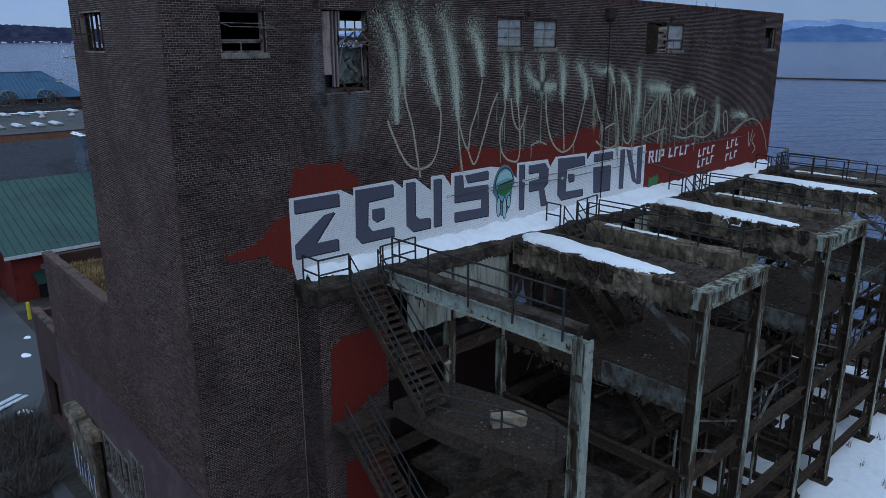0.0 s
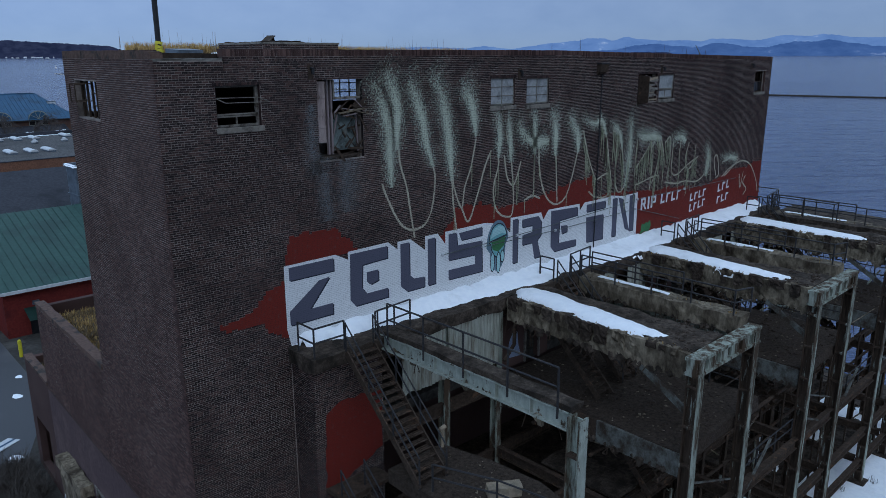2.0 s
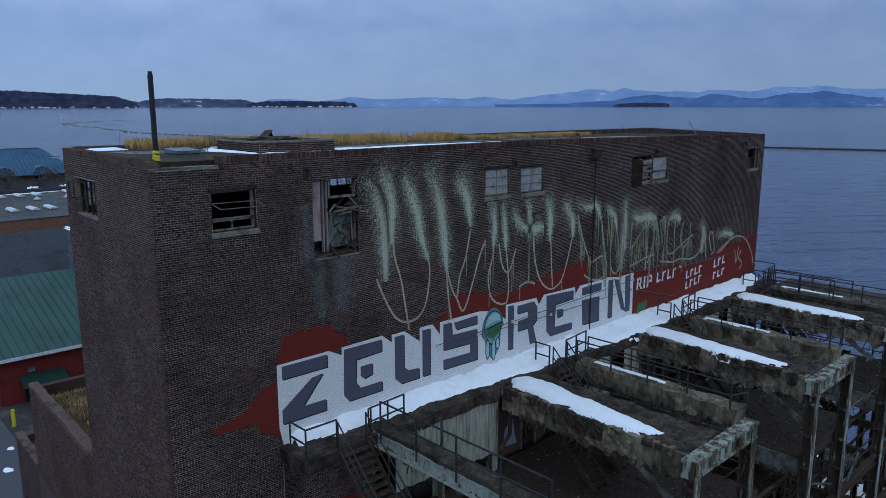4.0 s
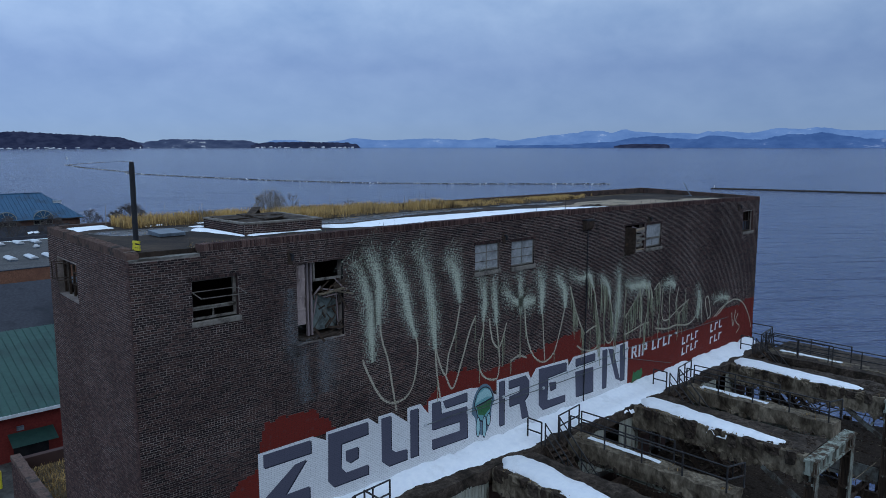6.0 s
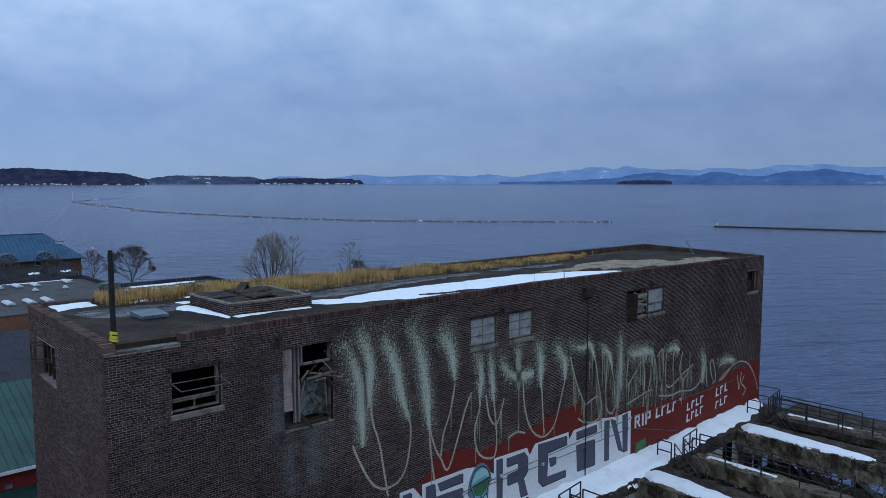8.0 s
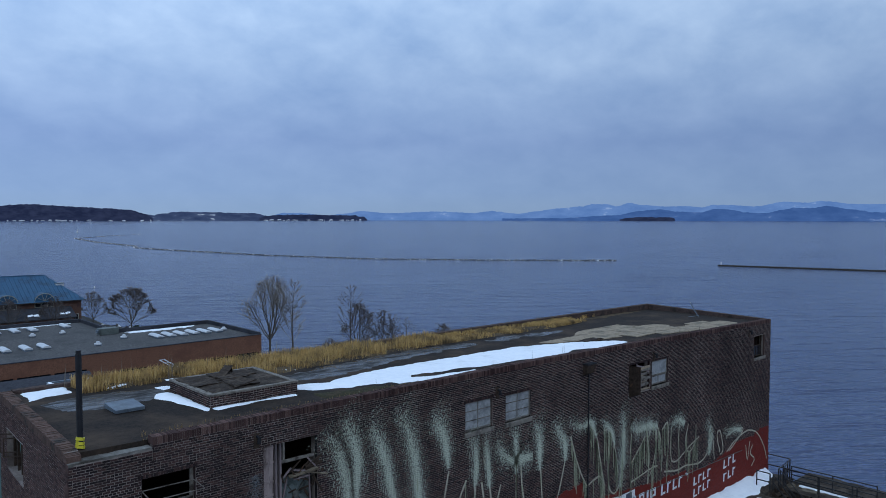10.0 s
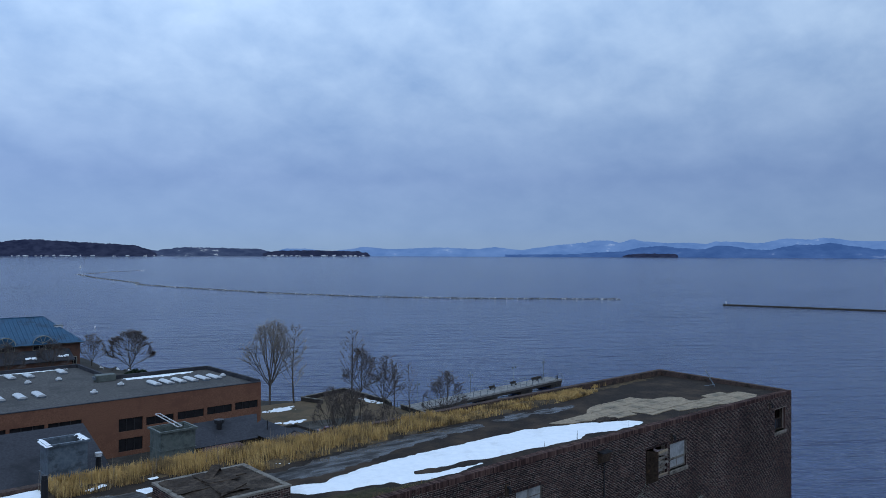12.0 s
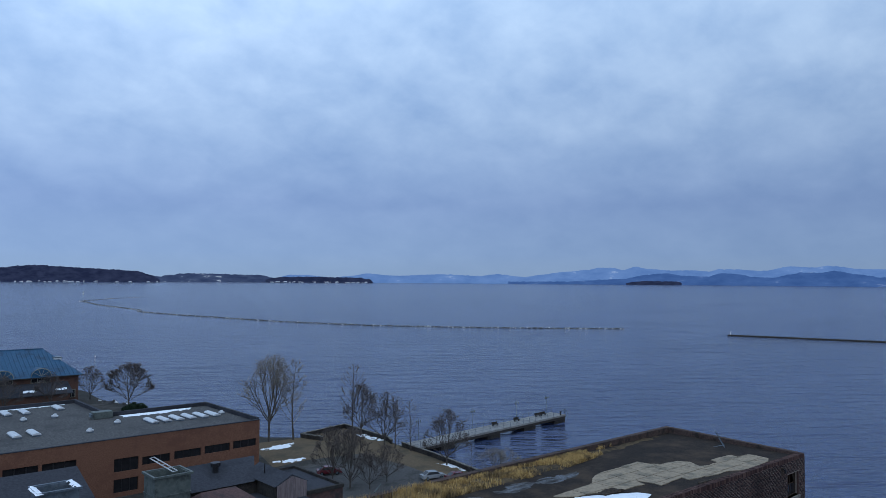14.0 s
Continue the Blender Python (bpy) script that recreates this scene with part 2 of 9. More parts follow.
WHITE = wall_paint("paint_white", (0.74, 0.74, 0.74), (0.34, 0.34, 0.35), 0.06)
GREY = wall_paint("paint_slate", (0.095, 0.095, 0.13), (0.06, 0.06, 0.085), 0.0)
RED = wall_paint("paint_red", (0.165, 0.022, 0.015), (0.07, 0.018, 0.015), 0.10)
TEAL = wall_paint("paint_teal", (0.16, 0.37, 0.38), (0.10, 0.2, 0.22), 0.05)
BLACKPAINT = wall_paint("paint_black", (0.03, 0.035, 0.05), (0.02, 0.02, 0.03), 0.03)
LEAF = wall_paint("paint_green", (0.05, 0.17, 0.07), (0.03, 0.09, 0.04), 0.03)
LINE = spray("spray_line", (0.41, 0.37, 0.285), 1.4, 0.75, 34.0)
MIST = spray("spray_mist", (0.40, 0.42, 0.33), 1.0, 0.9, 27.0)
HAZE = spray("spray_haze", (0.37, 0.39, 0.32), 0.54, 0.8, 24.0)
DRIP = spray("spray_drip", (0.30, 0.31, 0.21), 1.1, 0.6)
SOOT = spray("pale_lime_stain", (0.15, 0.16, 0.165), 0.40, 0.8, 55.0)
FRAME = surface("window_paint", (0.13, 0.115, 0.10), (0.22, 0.198, 0.172), (0.05, 0.04, 0.033), 9, 3, 0.85)
LEAFBOARD = surface("pinkish_boards", (0.24, 0.185, 0.17), (0.34, 0.27, 0.25), (0.12, 0.09, 0.08), 5, 1.5, 0.9, stretch=(2, 2, 0.4))
PANEL = surface("dull_green_sheet", (0.10, 0.125, 0.12), (0.155, 0.185, 0.175), (0.04, 0.045, 0.043), 4, 2.2, 0.7, cover=(0.5, 0.62))
STONE_SILL = surface("sill_stone", (0.15, 0.13, 0.11), (0.23, 0.205, 0.175), (0.08, 0.07, 0.06), 6, 2, 0.9)
PANE = surface("pane_frosted", (0.23, 0.235, 0.235), (0.33, 0.335, 0.33), (0.18, 0.185, 0.185), 7, 2.2, 0.35)
PANE_CLEAR = glass("pane_clear", (0.5, 0.55, 0.6), 0.05, 0.25)
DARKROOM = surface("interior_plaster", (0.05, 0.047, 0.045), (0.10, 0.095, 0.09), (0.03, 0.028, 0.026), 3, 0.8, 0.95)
DRYGRASS = surface("dry_grass", (0.40, 0.255, 0.095), (0.62, 0.42, 0.17), (0.18, 0.125, 0.07), 2.5, 0.9, 0.9)
DEADGRASS = surface("dead_grass", (0.20, 0.128, 0.056), (0.35, 0.225, 0.10), (0.09, 0.065, 0.04), 2.5, 0.9, 0.9)
MOSS = surface("moss_bed", (0.060, 0.042, 0.026), (0.125, 0.086, 0.047), (0.032, 0.024, 0.017), 6, 0.8, 0.95, relief=0.8)
ASPHALT = surface("asphalt", (0.045, 0.046, 0.050), (0.066, 0.067, 0.071), (0.09, 0.09, 0.092), 14, 0.12, 0.7, cover=(0.5, 0.7))
LAWN = surface("winter_lawn", (0.095, 0.068, 0.042), (0.15, 0.108, 0.068), (0.075, 0.062, 0.042), 3, 0.12, 0.95)
CARPARK = surface("car_park", (0.055, 0.052, 0.050), (0.10, 0.096, 0.092), (0.045, 0.043, 0.041), 2.5, 0.3, 0.9)
GROUND = surface("yard_ground", (0.032, 0.029, 0.026), (0.058, 0.053, 0.046), (0.085, 0.078, 0.07), 2.5, 0.15, 0.95)
BARK = surface("bark", (0.055, 0.047, 0.042), (0.10, 0.086, 0.076), None, 6, rough=0.95)
TWIG = surface("twigs", (0.075, 0.062, 0.057), (0.125, 0.103, 0.095), None, 4, rough=0.95)
TWIG_PALE = surface("twigs_pale", (0.16, 0.135, 0.11), (0.24, 0.205, 0.165), None, 4, rough=0.95)
REDWALL = surface("red_boarding", (0.11, 0.016, 0.014), (0.15, 0.025, 0.02), (0.08, 0.015, 0.014), 5, 0.5, 0.85)
GREENROOF = surface("green_metal_roof", (0.018, 0.055, 0.045), (0.027, 0.075, 0.06), (0.016, 0.045, 0.038), 2, 0.3, 0.6)
MALLBRICK = surface("orange_brick", (0.13, 0.062, 0.040), (0.215, 0.105, 0.068), (0.14, 0.066, 0.045), 5, 0.3, 0.9, relief=0.3)
FARBRICK = surface("far_brown_brick", (0.095, 0.052, 0.040), (0.135, 0.075, 0.057), (0.075, 0.047, 0.04), 5, 0.3, 0.9)
GRAVEL = surface("roof_gravel", (0.045, 0.043, 0.043), (0.125, 0.119, 0.114), (0.06, 0.058, 0.058), 3.2, 0.12, 0.95, relief=0.6)
DARKGLASS = surface("dark_glazing", (0.012, 0.012, 0.014), (0.022, 0.021, 0.023), None, 1.0, rough=0.15)
SKYLIGHT = surface("skylight_plastic", (0.42, 0.43, 0.44), (0.55, 0.56, 0.57), None, 3, rough=0.4)
DUCT = surface("galvanised_duct", (0.095, 0.12, 0.15), (0.155, 0.185, 0.215), (0.07, 0.085, 0.10), 2, 0.8, 0.5, 0.3)
DUCT_GREEN = surface("green_grey_duct", (0.075, 0.09, 0.083), (0.115, 0.13, 0.12), (0.05, 0.058, 0.053), 2, 0.8, 0.6)
SLATE = surface("slate_roof", (0.034, 0.035, 0.042), (0.052, 0.053, 0.062), (0.026, 0.027, 0.032), 3, 0.15, 0.85)
BLUEROOF = surface("blue_metal_roof", (0.016, 0.065, 0.125), (0.026, 0.09, 0.165), (0.016, 0.05, 0.095), 2, 0.3, 0.6)
RUSTROOF = surface("rust_brown_roof", (0.075, 0.045, 0.042), (0.12, 0.07, 0.062), (0.05, 0.04, 0.04), 3, 0.4, 0.85)
BOARDS = surface("grey_pink_boards", (0.17, 0.13, 0.13), (0.25, 0.20, 0.195), (0.12, 0.10, 0.10), 3, 0.9, 0.9, stretch=(3, 3, 0.3))
ROCK = surface("rocks", (0.025, 0.024, 0.024), (0.09, 0.087, 0.085), (0.72, 0.73, 0.75), 0.8, 0.5, 0.95, cover=(0.54, 0.575))
TIMBER = surface("sheet_pile", (0.032, 0.028, 0.026), (0.06, 0.052, 0.046), (0.025, 0.024, 0.024), 4, 0.6, 0.9)
PIERDECK = surface("pier_planks", (0.20, 0.19, 0.18), (0.28, 0.27, 0.255), (0.16, 0.15, 0.14), 3, 0.4, 0.9)
YELLOW = surface("yellow_paint", (0.46, 0.40, 0.02), (0.58, 0.50, 0.04), None, 4, rough=0.5)
BLACKMETAL = surface("black_pole", (0.012, 0.012, 0.014), (0.022, 0.022, 0.025), None, 6, rough=0.5)
CARRED = surface("car_maroon", (0.10, 0.015, 0.02), (0.13, 0.02, 0.028), None, 3, rough=0.25)
CARGREY = surface("car_silver", (0.20, 0.21, 0.22), (0.25, 0.26, 0.27), None, 3, rough=0.25)
RUBBER = surface("rubber", (0.01, 0.01, 0.01), (0.018, 0.018, 0.018), None, 8, rough=0.9)
PUDDLE, nt, bsdf, _ = shader("standing_water")
bsdf.inputs["Base Color"].default_value, bsdf.inputs["Roughness"].default_value = (0.020, 0.017, 0.016, 1), 0.2
bsdf.inputs["Specular IOR Level"].default_value = 0.2
scum = noise_at(nt, position(nt, (0.5, 1.7, 1)), 1.6, 6.0, 0.65)
nt.links.new(calc(nt, "MULTIPLY", calc(nt, "SUBTRACT", scum, 0.34), 2.6), bsdf.inputs["Roughness"])
bump(nt, bsdf, noise_at(nt, position(nt), 4.0), 0.5, 0.03)

LAKE, nt, bsdf, _ = shader("lake_water")
v = position(nt, (1, 1, 1))
big = noise_at(nt, position(nt, (0.004, 0.012, 1)), 1.0, 4.0, 0.6)
nt.links.new(ramp(nt, big, ((0.35, (0.026, 0.043, 0.104)), (0.65, (0.044, 0.064, 0.135)))), bsdf.inputs["Base Color"])
bsdf.inputs["Roughness"].default_value, bsdf.inputs["Specular IOR Level"].default_value = 0.15, 0.45
turned = nt.nodes.new("ShaderNodeMapping")
turned.inputs["Rotation"].default_value = (0, 0, radians(36))
nt.links.new(v, turned.inputs[0])
wave = nt.nodes.new("ShaderNodeMapping")
wave.inputs["Scale"].default_value = (0.085, 0.30, 1)
nt.links.new(turned.outputs[0], wave.inputs[0])
gust = noise_at(nt, position(nt, (0.006, 0.009, 1)), 1.0, 3.0, 0.6)
chop = calc(nt, "ADD", calc(nt, "MULTIPLY", noise_at(nt, wave.outputs[0], 1.0, 3.0, 0.6), 3.2), calc(nt, "MULTIPLY", noise_at(nt, wave.outputs[0], 2.7, 3.0, 0.6), 0.9))
chop = calc(nt, "ADD", chop, calc(nt, "MULTIPLY", noise_at(nt, wave.outputs[0], 0.42, 3.0, 0.6), 6.0))
bump(nt, bsdf, calc(nt, "MULTIPLY", chop, calc(nt, "ADD", 0.55, gust)), 1.0, 1.0)
# blue air haze is mixed into these four glowing land colours
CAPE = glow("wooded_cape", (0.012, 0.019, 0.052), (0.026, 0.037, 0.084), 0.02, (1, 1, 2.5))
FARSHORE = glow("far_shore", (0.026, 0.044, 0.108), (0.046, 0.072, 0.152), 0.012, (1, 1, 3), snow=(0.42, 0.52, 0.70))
RANGE_NEAR = glow("mountains_blue_haze", (0.037, 0.093, 0.27), (0.056, 0.126, 0.335), 0.007, (1, 1, 3), snow=(0.16, 0.25, 0.48))
RANGE_FAR = glow("mountains_pale_haze", (0.090, 0.19, 0.45), (0.125, 0.24, 0.52), 0.006, (1, 1, 2.5), snow=(0.30, 0.42, 0.66))


# ---- building blocks ----
def part(name, bm, material, parent=None, label=""):
    me = bpy.data.meshes.new(name)
    bm.to_mesh(me)
    bm.free()
    me.materials.append(material)
    ob = new(name, me)
    ob.parent = parent
    if label:
        ob["label"] = label
    return ob


def raw(name, verts, faces, material, parent=None, label=""):
    me = bpy.data.meshes.new(name)
    me.from_pydata(verts, [], faces)
    me.update()
    me.materials.append(material)
    ob = new(name, me)
    ob.parent = parent
    if label:
        ob["label"] = label
    return ob


def thing(name, label, category, group="", kind=""):
    return tagged(new(name), label, category, group, kind)


def box(bm, x0, y0, z0, x1, y1, z1, bevel=0.0):
    r = bmesh.ops.create_cube(bm, size=1.0)
    for v in r["verts"]:
        v.co = Vector(((x0 + x1) / 2 + v.co.x * (x1 - x0), (y0 + y1) / 2 + v.co.y * (y1 - y0), (z0 + z1) / 2 + v.co.z * (z1 - z0)))
    if bevel:
        es = {e for v in r["verts"] for e in v.link_edges}
        bmesh.ops.bevel(bm, geom=list(es), offset=bevel, segments=1, affect="EDGES")
    return bm


def bm_box(*a, **k):
    return box(bmesh.new(), *a, **k)


def along(a, b):
    a, b = Vector(a), Vector(b)
    d = b - a
    x = d.normalized()
    up = Vector((0, 0, 1)) if abs(x.z) < 0.95 else Vector((0, 1, 0))
    y = up.cross(x).normalized()
    z = x.cross(y)
    return a, x, y, z, d.length


def sweep(bm, a, b, outline):
    """A prism from a to b over an outline of (side, up) pairs."""
    a, x, y, z, n = along(a, b)
    r0 = [bm.verts.new(a + y * s + z * u) for s, u in outline]
    r1 = [bm.verts.new(a + x * n + y * s + z * u) for s, u in outline]
    k = len(outline)
    for i in range(k):
        bm.faces.new((r0[i], r0[(i + 1) % k], r1[(i + 1) % k], r1[i]))
    bm.faces.new(r0[::-1])
    bm.faces.new(r1)
    return bm


def bar(bm, a, b, w, h=None):
    h = h or w
    return sweep(bm, a, b, [(-w / 2, -h / 2), (w / 2, -h / 2), (w / 2, h / 2), (-w / 2, h / 2)])


def tube(bm, a, b, r, n=7):
    return sweep(bm, a, b, [(r * math.cos(2 * math.pi * i / n), r * math.sin(2 * math.pi * i / n)) for i in range(n)])


def ibeam(bm, a, b, w, h, t=0.04):
    return sweep(bm, a, b, [(-w / 2, -h / 2), (w / 2, -h / 2), (w / 2, -h / 2 + t), (t / 2, -h / 2 + t), (t / 2, h / 2 - t), (w / 2, h / 2 - t),
                            (w / 2, h / 2), (-w / 2, h / 2), (-w / 2, h / 2 - t), (-t / 2, h / 2 - t), (-t / 2, -h / 2 + t), (-w / 2, -h / 2 + t)])


def rough_box(name, x0, y0, z0, x1, y1, z1, step, jit, material, parent=None, label="", seed=0):
    """A slab with broken, uneven faces."""
    rnd = random.Random(seed)
    nx, ny, nz = max(1, round((x1 - x0) / step)), max(1, round((y1 - y0) / step)), max(1, round((z1 - z0) / step))
    ids, verts, faces = {}, [], []

    def vid(i, j, k):
        if (i, j, k) not in ids:
            ids[i, j, k] = len(verts)
            p = Vector((x0 + (x1 - x0) * i / nx, y0 + (y1 - y0) * j / ny, z0 + (z1 - z0) * k / nz))
            q = noise.noise_vector(p * 0.9 + Vector((seed, 0, 0))) * jit * 1.6
            verts.append(p + q + Vector((rnd.uniform(-jit, jit), rnd.uniform(-jit, jit), rnd.uniform(-jit, jit) * 0.6)))
        return ids[i, j, k]

    for i in range(nx):
        for j in range(ny):
            faces.append((vid(i, j, nz), vid(i + 1, j, nz), vid(i + 1, j + 1, nz), vid(i, j + 1, nz)))
            faces.append((vid(i, j, 0), vid(i, j + 1, 0), vid(i + 1, j + 1, 0), vid(i + 1, j, 0)))
    for i in range(nx):
        for k in range(nz):
            faces.append((vid(i, 0, k), vid(i + 1, 0, k), vid(i + 1, 0, k + 1), vid(i, 0, k + 1)))
            faces.append((vid(i, ny, k), vid(i, ny, k + 1), vid(i + 1, ny, k + 1), vid(i + 1, ny, k)))
    for j in range(ny):
        for k in range(nz):
            faces.append((vid(0, j, k), vid(0, j, k + 1), vid(0, j + 1, k + 1), vid(0, j + 1, k)))
            faces.append((vid(nx, j, k), vid(nx, j + 1, k), vid(nx, j + 1, k + 1), vid(nx, j, k + 1)))
    return raw(name, verts, faces, material, parent, label)


def mound(name, outline, z_of, thick, material, label, category="snow", kind="stuff", step=0.3, wob=0.25, seed=1):
    """A soft-edged sheet (snow, water, moss) over an outline: thick in the middle, thin at its wavering rim."""
    poly = [Vector(p) for p in outline]
    xs, ys = [p.x for p in poly], [p.y for p in poly]

    def depth_in(p):
        inside, best = False, 1e9
        for i in range(len(poly)):
            a, b = poly[i], poly[(i + 1) % len(poly)]
            if (a.y > p.y) != (b.y > p.y) and p.x < (b.x - a.x) * (p.y - a.y) / (b.y - a.y) + a.x:
                inside = not inside
            ab = b - a
            s = max(0, min(1, (p - a).dot(ab) / max(ab.length_squared, 1e-9)))
            best = min(best, (p - a - ab * s).length)
        return best if inside else -best

    verts, faces, ids = [], [], {}
    nx, ny = int((max(xs) - min(xs)) / step) + 3, int((max(ys) - min(ys)) / step) + 3
    for i in range(nx + 1):
        for j in range(ny + 1):
            p = Vector((min(xs) - step + i * step, min(ys) - step + j * step))
            d = depth_in(p) + wob * noise.noise(Vector((p.x * 0.9, p.y * 0.9, seed))) + wob * 0.5 * noise.noise(Vector((p.x * 3.1, p.y * 3.1, seed + 5)))
            ids[i, j] = len(verts)
            h = thick * (1 - math.exp(-max(d, -step) / 0.22)) if d > -step else -thick * 1.7
            verts.append((p.x, p.y, z_of(p.x, p.y) + max(h, -thick * 2) + 0.01 * noise.noise(Vector((p.x * 2, p.y * 2, 3)))))
            ids[i, j, "d"] = d
    for i in range(nx):
        for j in range(ny):
            k = ((i, j), (i + 1, j), (i + 1, j + 1), (i, j + 1))
            if max(ids[(*q, "d")] for q in k) > 0:
                faces.append([ids[q] for q in k])
    ob = raw(name, verts, faces, material)
    for f in ob.data.polygons:
        f.use_smooth = True
    return tagged(ob, label, category, "", kind)


# ---- brickwork ----
COURSE, LENGTH, JOINT = 0.075, 0.22, 0.0125


def brick_cells(u0, u1, z0, z1, holes):
    """(u, z, length) of each brick of a stretcher bond with a header course every seventh."""
    rnd = random.Random(int(u0 * 7 + z0 * 13))
    for r in range(int(round(z0 / COURSE)), int(round(z1 / COURSE))):
        z = r * COURSE
        unit = LENGTH / 2 if r % 7 == 0 else LENGTH
        u = u0 - (unit / 2 if r % 2 else 0)
        while u < u1 - 0.02:
            a, b = max(u, u0), min(u + unit, u1)
            u += unit
            spans = [(a, b)]
            for h0, h1, k0, k1 in holes:
                if z + COURSE > k0 + 0.01 and z < k1 - 0.01:
                    cut = []
                    for s, e in spans:
                        if e <= h0 or s >= h1:
                            cut.append((s, e))
                        else:
                            if s < h0 - 0.04:
                                cut.append((s, h0))
                            if e > h1 + 0.04:
                                cut.append((h1, e))
                    spans = cut
            for s, e in spans:
                if e - s > 0.04:
                    yield s, z, e - s, rnd.uniform(-0.003, 0.003)


def course_wave(u, z):
    """Hand-laid courses rise and fall a little."""
    return 0.016 * noise.noise(Vector((u * 0.45, z * 0.45, 3.0))) + 0.012 * noise.noise(Vector((u * 2.2, z * 2.2, 8.0)))


def brick_box(place, u, z, n, h, proud):
    """Eight corners and five faces of one brick, chamfered by leaning its front in."""
    c = 0.004
    q = math.sin(u * 91.7 + z * 47.3) * 43758.5
    q -= math.floor(q)
    j = JOINT / 2 * (0.8 + 0.4 * q)
    z += 0.003 * (math.sin(q * 77.0))
    return ([place(u + j, 0.02, z + j), place(u + n - j, 0.02, z + j), place(u + n - j, 0.02, z + h - j), place(u + j, 0.02, z + h - j),
             place(u + j + c, -proud, z + j + c), place(u + n - j - c, -proud, z + j + c), place(u + n - j - c, -proud, z + h - j - c), place(u + j + c, -proud, z + h - j - c)])


def brick_sheet(name, cells, place, material, parent, flip=False, h=COURSE, label=""):
    verts, faces = [], []
    for u, z, n, dy in cells:
        k = len(verts)
        verts += brick_box(place, u, z + course_wave(u, z), n, h, 0.012 + dy)
        for f in ((4, 5, 6, 7), (0, 1, 5, 4), (1, 2, 6, 5), (2, 3, 7, 6), (3, 0, 4, 7)):
            f = [k + i for i in f]
            faces.append(f[::-1] if flip else f)
    ob = raw(name, verts, faces, material, parent, label)
    return tagged(ob, kind="stuff")


def holed_wall(name, u0, u1, z0, z1, holes, place, thick, material, parent, label=""):
    """A wall with thickness whose openings go through; one closed skin."""
    us = sorted({u0, u1, *[v for h in holes for v in h[:2] if u0 < v < u1]})
    zs = sorted({z0, z1, *[v for h in holes for v in h[2:] if z0 < v < z1]})
    solid = {(i, j) for i in range(len(us) - 1) for j in range(len(zs) - 1)
             if not any(h[0] <= (us[i] + us[i + 1]) / 2 <= h[1] and h[2] <= (zs[j] + zs[j + 1]) / 2 <= h[3] for h in holes)}
    bm, made = bmesh.new(), {}

    def at(i, j, k):
        if (i, j, k) not in made:
            made[i, j, k] = bm.verts.new(place(us[i], thick * k, zs[j]))
        return made[i, j, k]

    for i, j in solid:
        for k in (0, 1):
            bm.faces.new([at(*q, k) for q in ((i, j), (i + 1, j), (i + 1, j + 1), (i, j + 1))])
        for n, p, q in (((i - 1, j), (i, j), (i, j + 1)), ((i + 1, j), (i + 1, j), (i + 1, j + 1)), ((i, j - 1), (i, j), (i + 1, j)), ((i, j + 1), (i, j + 1), (i + 1, j + 1))):
            if n not in solid:
                bm.faces.new((at(*p, 0), at(*q, 0), at(*q, 1), at(*p, 1)))
    bmesh.ops.recalc_face_normals(bm, faces=bm.faces)
    return part(name, bm, material, parent, label)


# ---- lake, ground and distance ----
def lake_height(d):
    return -2.0 if d < 1500 else -2.0 + 16.0 * ((d - 1500) / 3300) ** 1.4


rings = [0, 60, 120, 200, 320, 500, 800, 1200, 1500, 2000, 2600, 3200, 3900, 4500, 4900]
verts, faces, seg = [], [], 72
for d in rings:
    for i in range(seg):
        a = 2 * math.pi * i / seg
        verts.append((d * math.sin(a), d * math.cos(a), lake_height(d)))
for r in range(len(rings) - 1):
    for i in range(seg):
        j = (i + 1) % seg
        faces.append((r * seg + i, (r + 1) * seg + i, (r + 1) * seg + j, r * seg + j) if r else (i, seg + i, seg + j))
lake = raw("water", verts, faces, LAKE)
tagged(lake, "grey-blue rippled lake under an overcast sky", "water", kind="structure")

# the land: a flat sheet with a walled edge along the lake
FAR_TURN = radians(-0.22)  # the shore beyond, about the tower
SHORE = [(-400, -400), (64, -400), (64, 46), (84, 84), (102.8, 97), (104.5, 104.3), (106.9, 118), (108.2, 130.6), (109.3, 137), (110.2, 155.5), (96.4, 152.5), (90, 158), (84, 190), (81, 222), (78.5, 236), (80, 258), (77, 275), (55, 330), (20, 420), (-400, 700)]
SHORE = [(x * math.cos(FAR_TURN) - y * math.sin(FAR_TURN), x * math.sin(FAR_TURN) + y * math.cos(FAR_TURN)) if y > 80 else (x, y) for x, y in SHORE]
bm = bmesh.new()
top = [bm.verts.new((x, y, 0.0)) for x, y in SHORE]
low = [bm.verts.new((x, y, -2.6)) for x, y in SHORE]
f = bm.faces.new(top)
f.normal_update()
for i in range(len(SHORE)):
    j = (i + 1) % len(SHORE)
    bm.faces.new((top[j], top[i], low[i], low[j]))
bmesh.ops.recalc_face_normals(bm, faces=bm.faces)
bmesh.ops.triangulate(bm, faces=[f], ngon_method="EAR_CLIP")
ground = tagged(part("ground", bm, GROUND), "bare dark yard ground beside the lake", "ground", kind="structure")


def azimuth(deg, d, z):
    return (d * math.sin(radians(deg)) + 5, d * math.cos(radians(deg)) + 4, z)


